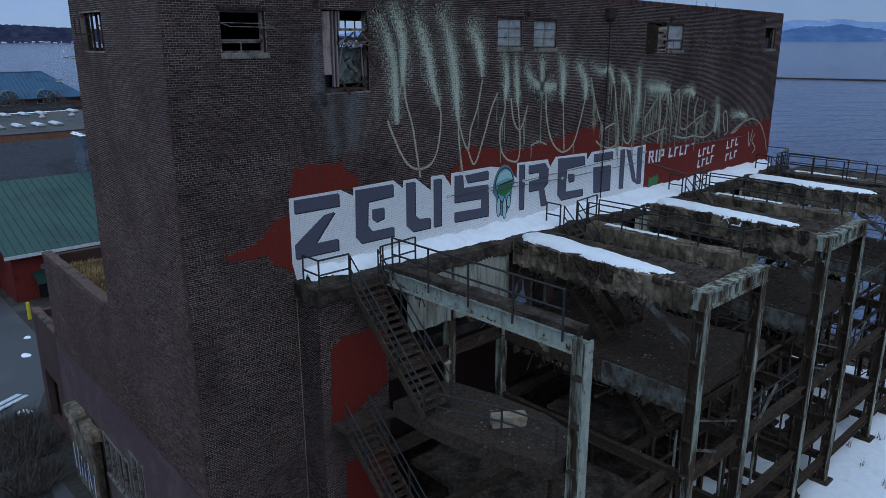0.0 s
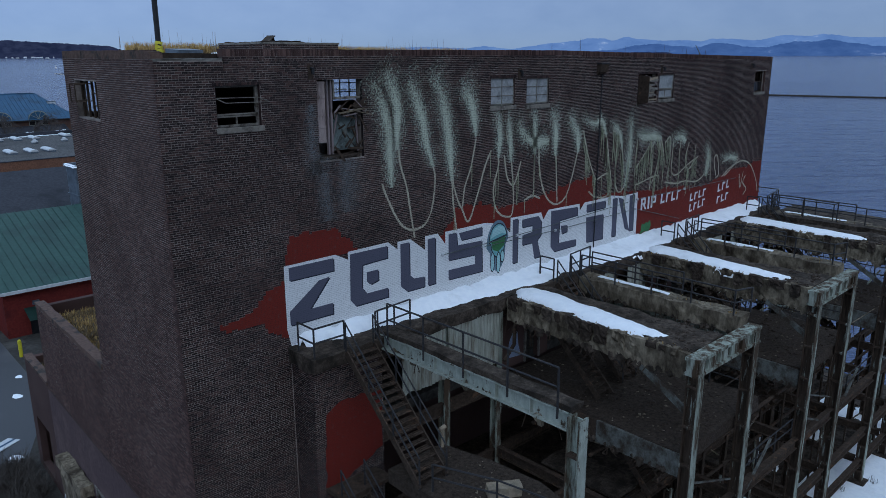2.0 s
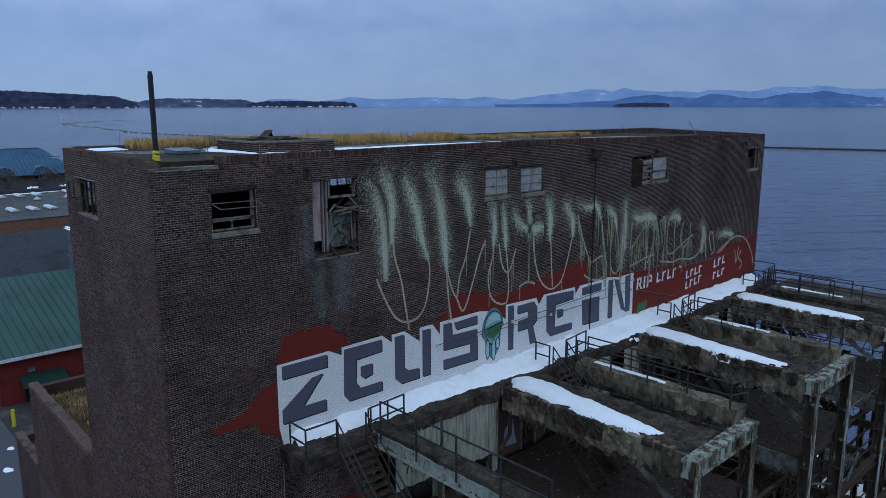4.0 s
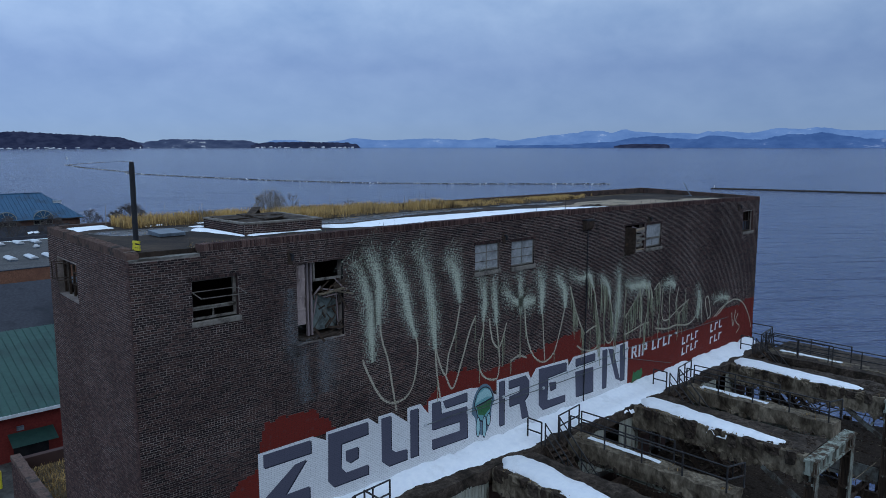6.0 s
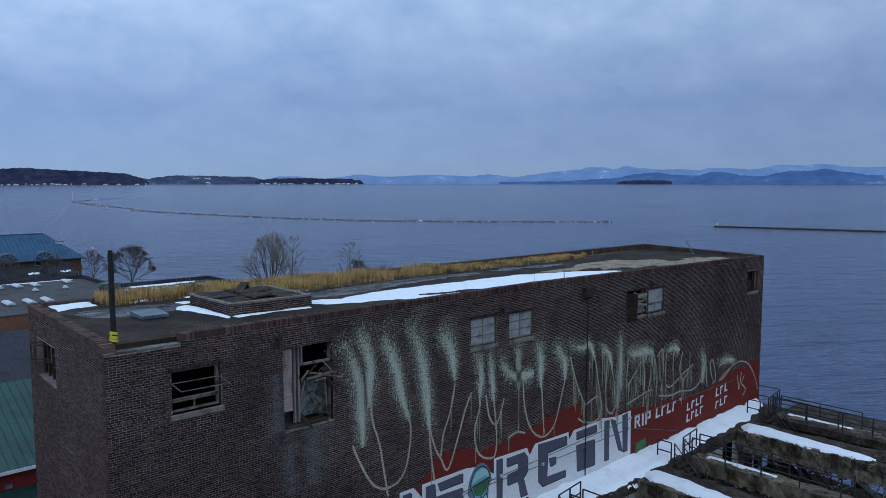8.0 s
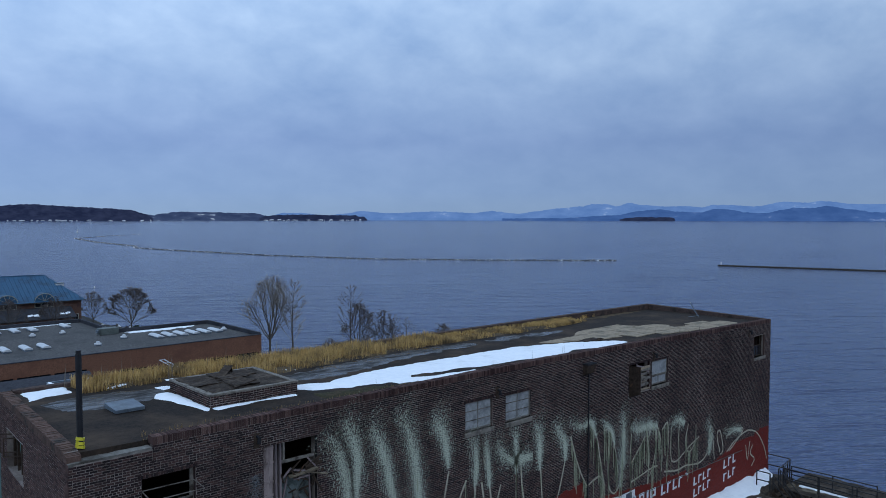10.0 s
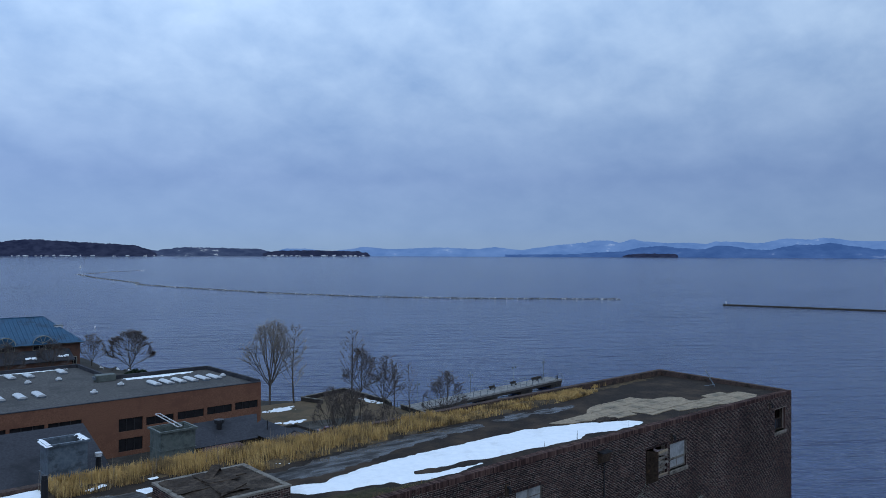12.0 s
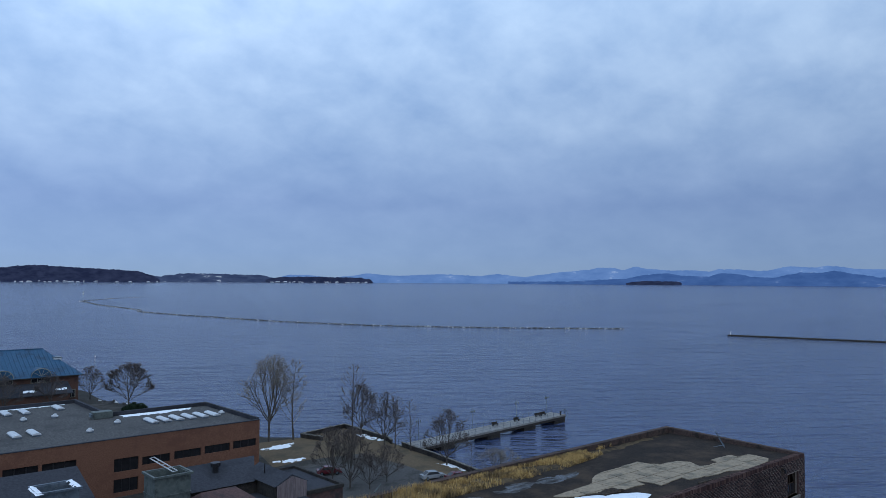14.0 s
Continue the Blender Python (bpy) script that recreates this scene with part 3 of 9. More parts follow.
def land_strip(name, d, crest, material, label, rag=1.5, seed=0):
    """Far land: a ridge with slopes on both sides whose crest runs over a few summits (azimuth, height)."""
    verts, faces, rows = [], [], 0
    base = lake_height(min(d, 4850)) - 1
    for (a0, h0), (a1, h1) in zip(crest, crest[1:]):
        n = max(2, int((a1 - a0) * 14))
        for i in range(n):
            f = i / n
            a, e = a0 + (a1 - a0) * f, f * f * (3 - 2 * f)
            h = h0 + (h1 - h0) * e
            h += rag * (noise.noise(Vector((a * 3, seed, 0))) + 0.8 * noise.noise(Vector((a * 11, seed, 4))) + 0.8 * noise.noise(Vector((a * 37, seed, 9))))
            verts += [azimuth(a, d - 30, base), azimuth(a, d, base + max(h, 0.5)), azimuth(a, d + 40, base)]
            rows += 1
    for i in range(rows - 1):
        k = 3 * i
        faces += [(k, k + 3, k + 4, k + 1), (k + 1, k + 4, k + 5, k + 2)]
    ob = raw(name, verts, faces, material)
    return tagged(ob, label, "land", kind="structure")


land_strip("backdrop_range_far", 4860, [(29.5, 30), (30.5, 49), (31.6, 50), (33.7, 34), (35.2, 46), (36.3, 62), (38.5, 49), (42.2, 60), (45.1, 51), (46.4, 63), (48.6, 46), (49.9, 62), (51.6, 81), (53.3, 93), (54.2, 108), (55.2, 108), (56.0, 94), (56.9, 116), (57.7, 102), (59.5, 92), (61.1, 93), (62.1, 86), (62.8, 100), (63.8, 100), (65.7, 90), (67.5, 117), (68.9, 111), (69.9, 120), (72.0, 101), (73.2, 100), (78.7, 108), (87.5, 77)], RANGE_FAR, "far mountain range, pale blue with painted haze", 3, 3)
land_strip("backdrop_range_near", 4835, [(47.3, 15), (51.6, 18), (55.8, 36), (57.9, 66), (59.1, 74), (60.3, 60), (61.9, 54), (63.0, 75), (63.8, 72), (65.3, 52), (66.4, 49), (67.5, 70), (68.2, 80), (69.3, 80), (70.3, 90), (71.6, 71), (73.2, 52), (77.3, 78), (87.5, 51)], RANGE_NEAR, "wooded mountain range, deep blue with painted haze", 4, 7)
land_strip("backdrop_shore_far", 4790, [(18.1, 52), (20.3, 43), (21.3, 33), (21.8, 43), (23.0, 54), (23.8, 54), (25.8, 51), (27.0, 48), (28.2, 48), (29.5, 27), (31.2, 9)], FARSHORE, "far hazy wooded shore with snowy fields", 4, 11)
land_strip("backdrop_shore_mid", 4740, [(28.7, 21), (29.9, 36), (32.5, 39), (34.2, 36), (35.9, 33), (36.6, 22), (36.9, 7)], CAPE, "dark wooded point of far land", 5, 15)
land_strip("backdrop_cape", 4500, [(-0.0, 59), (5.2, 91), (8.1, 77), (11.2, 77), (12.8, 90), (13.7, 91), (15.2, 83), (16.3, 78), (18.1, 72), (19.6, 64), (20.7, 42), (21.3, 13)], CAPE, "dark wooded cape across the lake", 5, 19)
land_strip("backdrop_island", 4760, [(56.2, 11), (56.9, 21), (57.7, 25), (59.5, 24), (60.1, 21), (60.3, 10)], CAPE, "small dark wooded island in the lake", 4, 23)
rnd = random.Random(71)
verts, faces = [], []
for lo, hi, d, count in ((4.5, 21.2, 4455, 46), (29.0, 36.6, 4696, 34)):
    for _ in range(count):
        a, wide, tall = rnd.uniform(lo, hi), rnd.uniform(0.05, 0.3), rnd.uniform(2.0, 6.5)
        k, z = len(verts), lake_height(d) + rnd.uniform(0, 4)
        for dd in (0, 12):
            verts += [azimuth(a, d + dd, z), azimuth(a + wide, d + dd, z), azimuth(a + wide * 0.8, d + dd, z + tall), azimuth(a + wide * 0.2, d + dd, z + tall * 0.8)]
        faces += [tuple(k + q for q in f) for f in ((0, 1, 2, 3), (7, 6, 5, 4), (3, 2, 6, 7), (0, 3, 7, 4), (1, 5, 6, 2))]
tagged(raw("shore_snow", verts, faces, SNOW), "flecks of snow along the far wooded shore", "snow", kind="stuff")


def rock_row(name, line, width, label, seed, step=1.5, size=0.75):
    rnd = random.Random(seed)
    verts, faces = [], []
    for (xa, ya), (xb, yb) in zip(line, line[1:]):
        n = int(math.hypot(xb - xa, yb - ya) / step)
        for i in range(n):
            f = (i + rnd.random()) / n
            for _ in range(4):
                cx, cy = xa + (xb - xa) * f + rnd.uniform(-width, width), ya + (yb - ya) * f + rnd.uniform(-width, width)
                s = size * rnd.uniform(0.5, 1.5)
                k = len(verts)
                z = -2.1
                verts += [(cx - s, cy - s * rnd.uniform(.5, 1), z), (cx + s, cy - s * rnd.uniform(.5, 1), z), (cx + s * rnd.uniform(.5, 1), cy + s, z), (cx - s, cy + s * rnd.uniform(.5, 1), z),
                          (cx + rnd.uniform(-.4, .4) * s, cy - .3 * s, z + s * rnd.uniform(.7, 1.3)), (cx + rnd.uniform(-.3, .3) * s, cy + .4 * s, z + s * rnd.uniform(.6, 1.2))]
                faces += [(k, k + 1, k + 4), (k + 1, k + 2, k + 5, k + 4), (k + 2, k + 3, k + 5), (k + 3, k, k + 4, k + 5)]
    return tagged(raw(name, verts, faces, ROCK), label, "breakwater", kind="stuff")


rock_row("breakwater", [(374, 1281), (342, 1080), (330, 900), (312, 850), (318, 760), (340, 600), (372, 500), (430, 420), (509, 344)], 1.6, "long rubble stone breakwater with snow on it", 3)
rock_row("shore_rocks", [(89, 160), (84.5, 190), (82, 222), (79.5, 236)], 1.8, "rough stones with snow along the shore", 7, 1.3, 1.7)
rock_row("breakwater", [(374, 1281), (470, 1420), (560, 1500)], 1.6, "outer arm of the stone breakwater", 5, 4)
bm = bmesh.new()
sweep(bm, (508, 256, -2.2), (575, 20, -2.2), [(-2.2, 0), (2.2, 0), (1.9, 1.15), (-1.9, 1.15)])
pier2 = thing("harbour_wall", "dark timber and stone harbour wall in the lake", "breakwater")
part("wall", bm, TIMBER, pier2)
bm = bmesh.new()
tube(bm, (508, 254, -1.1), (508, 254, 1.2), 0.2)
part("beacon", bm, SKYLIGHT, pier2, "white beacon post")
for x, y, s in ((525, 1787, 3.0), (122, 381, 0.45)):
    b = thing("buoy", "small white buoy floating on the lake", "buoy", "lake buoys")
    bm = bmesh.new()
    bmesh.ops.create_cone(bm, cap_ends=True, segments=10, radius1=s * 0.7, radius2=s * 0.25, depth=s * 1.6, matrix=Matrix.Translation((x, y, -2 + s * 0.7)))
    part("float", bm, SKYLIGHT, b)
    bm = bmesh.new()
    tube(bm, (x, y, -2 + s), (x, y, -2 + s * 2.6), s * 0.1)
    part("mast", bm, SKYLIGHT, b)

# ---- the power station ----
X0, X1, YF, YB, ROOF = 9.9, 54.1, 23.4, 33.0, 25.4
SKEW = 0.036  # the side wall runs a little out of square
FRONT_HOLES = [(11.86, 13.5, 23.58, 24.95), (15.8, 17.87, 22.1, 25.05), (25.05, 26.68, 23.66, 24.9), (27.5, 29.18, 23.62, 24.84), (37.0, 39.02, 23.3, 24.85), (39.24, 40.9, 23.4, 24.78), (51.6, 53.22, 23.36, 24.77)]
LEFT_HOLES = [(29.1, 31.75, 23.6, 25.0), (31.0, 32.6, 2.7, 5.3)]
BACK_HOLES = [(23.0, 24.75, 23.6, 24.95), (10.5, 12.0, 23.7, 25.0), (27.5, 29.0, 23.5, 25.0)]


def front(u, d, z):
    return (u, YF + d, z)


def left(u, d, z):
    return (X0 + d + SKEW * (u - YF), u, z)


def skewed(root):
    """Shears a part and all below it along the side wall."""
    for ob in (root, *root.children_recursive):
        if ob.data:
            for v in ob.data.vertices:
                v.co.x += SKEW * (v.co.y - YF)
    return root


def back(u, d, z):
    return (u, YB - d, z)


def right(u, d, z):
    return (X1 - d, u, z)


station = thing("power_station", "abandoned dark brick power station tower with graffiti", "building")
wall_f = holed_wall("front_wall", X0 + 0.014, X1 - 0.02, 0.0, ROOF, [*FRONT_HOLES, (17.4, X1 - 0.02, 0.0, 14.6)], front, 0.38, MORTAR, station, "dark brick wall painted with graffiti")
wall_l = skewed(holed_wall("side_wall", YF + 0.38, YB, 0.0, ROOF, LEFT_HOLES, lambda u, d, z: (X0 - 0.002 + d, u, z), 0.38, MORTAR, station, "brown brick side wall"))
holed_wall("back_wall", X0 + 0.75, X1 - 0.4, 0.0, ROOF, BACK_HOLES, back, 0.38, BRICK_LEFT, station)
holed_wall("end_wall", YF + 0.38, YB - 0.38, 0.0, ROOF, [], right, 0.38, BRICK_LEFT, station)
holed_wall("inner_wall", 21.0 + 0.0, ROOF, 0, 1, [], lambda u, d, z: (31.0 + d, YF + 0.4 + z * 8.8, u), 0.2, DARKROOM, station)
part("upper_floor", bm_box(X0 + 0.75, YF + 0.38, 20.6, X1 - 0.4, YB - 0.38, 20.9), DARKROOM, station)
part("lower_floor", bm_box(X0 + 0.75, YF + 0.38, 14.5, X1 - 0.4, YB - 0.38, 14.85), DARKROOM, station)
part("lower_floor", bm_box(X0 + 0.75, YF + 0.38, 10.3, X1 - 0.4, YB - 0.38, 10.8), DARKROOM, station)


def deck_z(x, y):
    return 25.96 - 0.0102 * (x - 14)


def crest(x):
    """Top of the front parapet, level at first, then falling along the wall."""
    return 26.11 - 0.016 * max(0.0, x - 29.5)


bm = bmesh.new()
n = [bm.verts.new((x, y, deck_z(x, y) + dz)) for dz in (-0.35, 0) for x, y in ((X0 + 0.3, YF + 0.34), (X1 - 0.3, YF + 0.34), (X1 - 0.3, YB - 0.3), (X0 + 0.62, YB - 0.3))]
for f in ((0, 3, 2, 1), (4, 5, 6, 7), (0, 1, 5, 4), (1, 2, 6, 5), (2, 3, 7, 6), (3, 0, 4, 7)):
    bm.faces.new([n[i] for i in f])
roof_deck = part("roof", bm, TAR, station, "flat tarred roof with standing water")
# parapets: brick-on-edge along the front, worn coping at the side and back


def parapet(name, outline, tops, low, material, label=""):
    """A wall crown over a plan outline whose top height follows each corner."""
    bm = bmesh.new()
    a = [bm.verts.new((x, y, low)) for x, y in outline]
    b = [bm.verts.new((x, y, z)) for (x, y), z in zip(outline, tops)]
    k = len(outline)
    for i in range(k):
        bm.faces.new((a[i], a[(i + 1) % k], b[(i + 1) % k], b[i]))
    bm.faces.new(b)
    bmesh.ops.recalc_face_normals(bm, faces=bm.faces)
    return part(name, bm, material, station, label)


for xa, xb in ((12.25, 29.5), (29.502, X1)):
    parapet("parapet", [(xa, YF + 0.001), (xb, YF + 0.001), (xb, YF + 0.36), (xa, YF + 0.36)], [crest(xa) - 0.02, crest(xb) - 0.02, crest(xb) - 0.02, crest(xa) - 0.02], ROOF, MORTAR)
verts, faces = [], []
for i in range(int((X1 - 12.2) / 0.075)):
    u = 12.2 + i * 0.075
    k = len(verts)
    top, p = crest(u) + random.uniform(-0.012, 0.012), 0.012 + random.uniform(-0.003, 0.003)
    x0_, x1_, lo = u + 0.006, u + 0.069, math.floor((crest(u) - 0.20) / COURSE) * COURSE + 0.006
    verts += [(x0_, YF - p, lo), (x1_, YF - p, lo), (x1_, YF - p, top), (x0_, YF - p, top), (x0_, YF + 0.34, lo), (x1_, YF + 0.34, lo), (x1_, YF + 0.34, top), (x0_, YF + 0.34, top)]
    faces += [tuple(k + j for j in f) for f in ((0, 1, 2, 3), (3, 2, 6, 7), (1, 5, 6, 2), (4, 0, 3, 7), (5, 4, 7, 6))]
tagged(raw("soldier_course", verts, faces, BRICK_RED, station, "bricks set on end along the roof edge"), kind="stuff")
part("parapet", bm_box(X0 + 0.02, YF + 0.001, ROOF, 12.21, YF + 0.36, 25.76), MORTAR, station)
rough_box("mortar_bed", X0 + 0.02, YF + 0.0, 25.74, 12.18, YF + 0.36, 25.83, 0.2, 0.015, CONCRETE, station, "broken mortar bed of lost coping", 4)
skewed(part("parapet", bm_box(X0 - 0.001, YF + 0.36, ROOF, X0 + 0.36, YB, 26.05), MORTAR, station))
verts, faces = [], []
for i in range(int((YB - YF - 0.1) / 0.075)):
    u, k = YF + 0.1 + i * 0.075, len(verts)
    top, p = 26.08 + random.uniform(-0.015, 0.015), 0.016 + random.uniform(-0.004, 0.004)
    if u < YF + 0.5:
        top -= 0.1 * (YF + 0.5 - u) / 0.4
    for x in (X0 - p, X0 + 0.37):
        verts += [(x, u + 0.006, 25.81), (x, u + 0.069, 25.81), (x, u + 0.069, top), (x, u + 0.006, top)]
    faces += [tuple(k + j for j in f) for f in ((3, 2, 1, 0), (2, 3, 7, 6), (4, 5, 6, 7), (0, 4, 7, 3), (1, 2, 6, 5))]
skewed(tagged(raw("coping", verts, faces, COPING, station, "reddish bricks set on edge along the side wall"), kind="stuff"))
parapet("coping", [(X0 + 0.73, YB - 0.36), (X1, YB - 0.36), (X1, YB), (X0 + 0.73, YB)], [26.12, 25.94, 25.94, 26.12], ROOF, COPING_DARK, "worn reddish-brown coping")
parapet("coping", [(X1 - 0.36, YF + 0.38), (X1, YF + 0.38), (X1, YB - 0.38), (X1 - 0.36, YB - 0.38)], [25.73, 25.73, 25.94, 25.94], ROOF, COPING_DARK, "worn reddish-brown coping")


# ---- windows of the tower ----
def heap(name, x0, x1, y0, y1, z, count, size, label, seed, material=RUBBLE):
    rnd = random.Random(seed)
    verts, faces = [], []
    for _ in range(count):
        x, y, s = rnd.uniform(x0, x1), rnd.uniform(y0, y1), size * rnd.uniform(0.3, 1.4)
        a, k = rnd.uniform(0, 3.14), len(verts)
        lx, ly, lz = s * rnd.uniform(0.5, 1.6), s * rnd.uniform(0.4, 1), s * rnd.uniform(0.3, 0.7)
        for sz in (0, 1):
            for sx, sy in ((-1, -1), (1, -1), (1, 1), (-1, 1)):
                q = (1 - 0.3 * sz)
                u, v = sx * lx * q, sy * ly * q
                verts.append((x + u * math.cos(a) - v * math.sin(a), y + u * math.sin(a) + v * math.cos(a), z - 0.02 + sz * lz))
        faces += [(k + 4, k + 5, k + 6, k + 7), (k, k + 1, k + 5, k + 4), (k + 1, k + 2, k + 6, k + 5), (k + 2, k + 3, k + 7, k + 6), (k + 3, k, k + 4, k + 7)]
    return tagged(raw(name, verts, faces, material), label, "rubble", kind="stuff")


def sash(parent, x0, x1, z0, z1, y, cols, rows, pane, frame_w=0.06, bar_w=0.035, skip=(), wood=FRAME):
    """A steel or wooden sash: outer frame, glazing bars and a pane in each light."""
    bm = bmesh.new()
    for a in ((x0, y, z0, x0 + frame_w, y + 0.08, z1), (x1 - frame_w, y, z0, x1, y + 0.08, z1), (x0 + frame_w, y, z0, x1 - frame_w, y + 0.08, z0 + frame_w), (x0 + frame_w, y, z1 - frame_w, x1 - frame_w, y + 0.08, z1)):
        box(bm, *a)
    part("window_frame", bm, wood, parent)
    for i in range(1, cols):
        u = x0 + (x1 - x0) * i / cols
        part("glazing_bar", bm_box(u - bar_w / 2, y + 0.015, z0 + frame_w, u + bar_w / 2, y + 0.065, z1 - frame_w), wood, parent)
    for j in range(1, rows):
        w = z0 + (z1 - z0) * j / rows
        part("glazing_bar", bm_box(x0 + frame_w, y + 0.012, w - bar_w / 2, x1 - frame_w, y + 0.068, w + bar_w / 2), wood, parent)
    for i in range(cols):
        for j in range(rows):
            if (i, j) in skip:
                continue
            a, b = x0 + frame_w + (x1 - x0 - 2 * frame_w) * i / cols, x0 + frame_w + (x1 - x0 - 2 * frame_w) * (i + 1) / cols
            c, d = z0 + frame_w + (z1 - z0 - 2 * frame_w) * j / rows, z0 + frame_w + (z1 - z0 - 2 * frame_w) * (j + 1) / rows
            part("pane", bm_box(a, y + 0.036, c, b, y + 0.044, d), pane, parent)


def sill(parent, x0, x1, z, y=YF):
    part("window_sill", bm_box(x0 - 0.06, y - 0.07, z - 0.2, x1 + 0.08, y + 0.3, z, bevel=0.02), STONE_SILL, parent)


def lintel(parent, x0, x1, z, y=YF):
    """A row of bricks on end over the opening."""
    bm = bmesh.new()
    n = int((x1 - x0 + 0.2) / 0.075)
    for i in range(n):
        u = x0 - 0.1 + i * 0.075
        box(bm, u + 0.008, y - 0.022, z, u + 0.066, y + 0.02, z + 0.1)
    tagged(part("lintel", bm, BRICK, parent), kind="stuff")


w = part("window", bm_box(11.86, YF + 0.2, 23.95, 13.5, YF + 0.26, 24.02), FRAME, station, "broken wooden window, upper lights empty")
sash(w, 11.86, 13.5, 23.58, 23.97, YF + 0.2, 2, 1, PANE_CLEAR, 0.07, 0.05, skip=((0, 0), (1, 0)))
bm = bmesh.new()
box(bm, 13.4, YF + 0.16, 24.02, 13.5, YF + 0.26, 24.95)
box(bm, 11.86, YF + 0.16, 24.88, 13.4, YF + 0.26, 24.95)
part("window_frame", bm, FRAME, w)
bm = bmesh.new()
A, B, C, D = (11.9, YF + 0.1, 24.55), (11.95, YF - 0.5, 24.42), (13.56, YF - 0.5, 24.4), (13.48, YF + 0.1, 24.53)
for a, b in ((A, B), (B, C), (C, D), (D, A)):
    bar(bm, a, b, 0.025)
part("hinged_sash", bm, FRAME, w, "bent steel sash hanging outwards")
sill(w, 11.86, 13.5, 23.58)
lintel(w, 11.86, 13.5, 24.95)

w = part("window", bm_box(15.8, YF + 0.12, 22.1, 15.88, YF + 0.3, 25.0), FRAME, station, "large broken loading window with collapsed frame")
part("door", bm_box(15.86, YF + 0.14, 22.75, 16.24, YF + 0.19, 25.0), LEAFBOARD, w, "weathered pinkish board door leaf")
for z in (22.76, 23.3, 23.75, 24.4, 24.9):
    part("rail", bm_box(15.86, YF + 0.115, z, 16.24, YF + 0.138, z + 0.08), LEAFBOARD, w)
for u in (16.3, 16.46):
    part("jamb", bm_box(u, YF + 0.1, 22.3, u + 0.07, YF + 0.22, 25.02), BOARDS, w, "splintered grey jamb")
part("transom", bm_box(16.55, YF + 0.08, 24.32, 17.8, YF + 0.16, 24.41), FRAME, w, "pale transom bar")
part("upper_stile", bm_box(16.58, YF + 0.08, 24.42, 16.64, YF + 0.14, 25.02), FRAME, w)
part("fallen_panel", bm_box(16.62, YF + 0.3, 22.4, 17.7, YF + 0.33, 23.75), PANEL, w, "dull green metal panel standing inside")
part("panel_boss", bm_box(17.06, YF + 0.25, 22.98, 17.26, YF + 0.298, 23.18), STEEL_GREY, w)
for a, b in (((16.62, 22.4), (17.06, 22.98)), ((17.7, 22.4), (17.26, 22.98)), ((16.62, 23.75), (17.06, 23.18)), ((17.7, 23.75), (17.26, 23.18))):
    bm = bmesh.new()
    bar(bm, (a[0], YF + 0.28, a[1]), (b[0], YF + 0.28, b[1]), 0.03)
    part("panel_brace", bm, STEEL_GREY, w)
rnd = random.Random(71)
for i in range(34):
    bm = bmesh.new()
    # splintered laths and pipes hanging across the opening
    x, z, a = rnd.uniform(16.45, 17.75), rnd.choice((22.25, 22.4, 22.6, 23.2, 23.75, 23.9, 24.0)) + rnd.uniform(-.1, .1), rnd.uniform(-1.2, 1.2)
    ln = rnd.uniform(0.2, 0.75)
    bar(bm, (x, YF + rnd.uniform(0, .25), z), (x + ln * math.cos(a), YF + rnd.uniform(-.12, .25), z + ln * math.sin(a)), rnd.uniform(0.02, 0.05), rnd.uniform(0.02, 0.09))
    part("broken_timber", bm, STEEL_DARK, w, "splintered dark timber")
for a, b, t in (((16.5, YF + 0.3, 22.3), (16.72, YF + 0.1, 23.75), 0.05), ((17.72, YF + 0.2, 22.3), (17.6, YF + 0.12, 23.8), 0.05), ((16.45, YF + 0.2, 23.6), (16.9, YF + 0.1, 24.1), 0.05), ((17.5, YF + 0.1, 24.35), (17.75, YF - 0.1, 24.0), 0.04)):
    bm = bmesh.new()
    bar(bm, a, b, t)
    part("broken_timber", bm, BOARDS, w, "splintered grey timber")
for i, (a, b, wd, q) in enumerate((((16.8, YF + 0.1, 23.8), (17.8, YF - 0.15, 23.95), 0.22, 0.05), ((17.0, YF + 0.15, 23.98), (17.7, YF, 23.85), 0.16, 0.04), ((17.3, YF - 0.02, 23.9), (18.1, YF - 0.3, 23.72), 0.1, 0.03), ((16.95, YF + 0.05, 23.7), (17.5, YF - 0.12, 23.78), 0.12, 0.04))):
    bm = bmesh.new()
    bar(bm, a, b, wd, q)
    part("broken_board", bm, BOARDS if i % 2 else STREAKED, w, "splintered board hanging out")
heap("plaster_rubble", 16.0, 17.75, YF + 0.05, YF + 0.6, 22.14, 60, 0.07, "plaster rubble in the broken window", 72)
for u in (23.55, 24.15):
    part("glazing_bar", bm_box(u, YB - 0.2, 23.6, u + 0.05, YB - 0.14, 24.95), FRAME, w)
for z in (24.02, 24.48):
    part("glazing_bar", bm_box(23.0, YB - 0.205, z, 24.75, YB - 0.135, z + 0.05), FRAME, w)
for h0, h1, k0, k1 in FRONT_HOLES:
    # brick reveals of the openings
    for u in (h0 + 0.001, h1 - 0.013):
        part("reveal", bm_box(u, YF + 0.002, k0, u + 0.012, YF + 0.13, k1), BRICK, station)
part("rubble", bm_box(16.0, YF + 0.05, 22.1, 17.7, YF + 0.7, 22.25, bevel=0.05), RUBBLE, w)

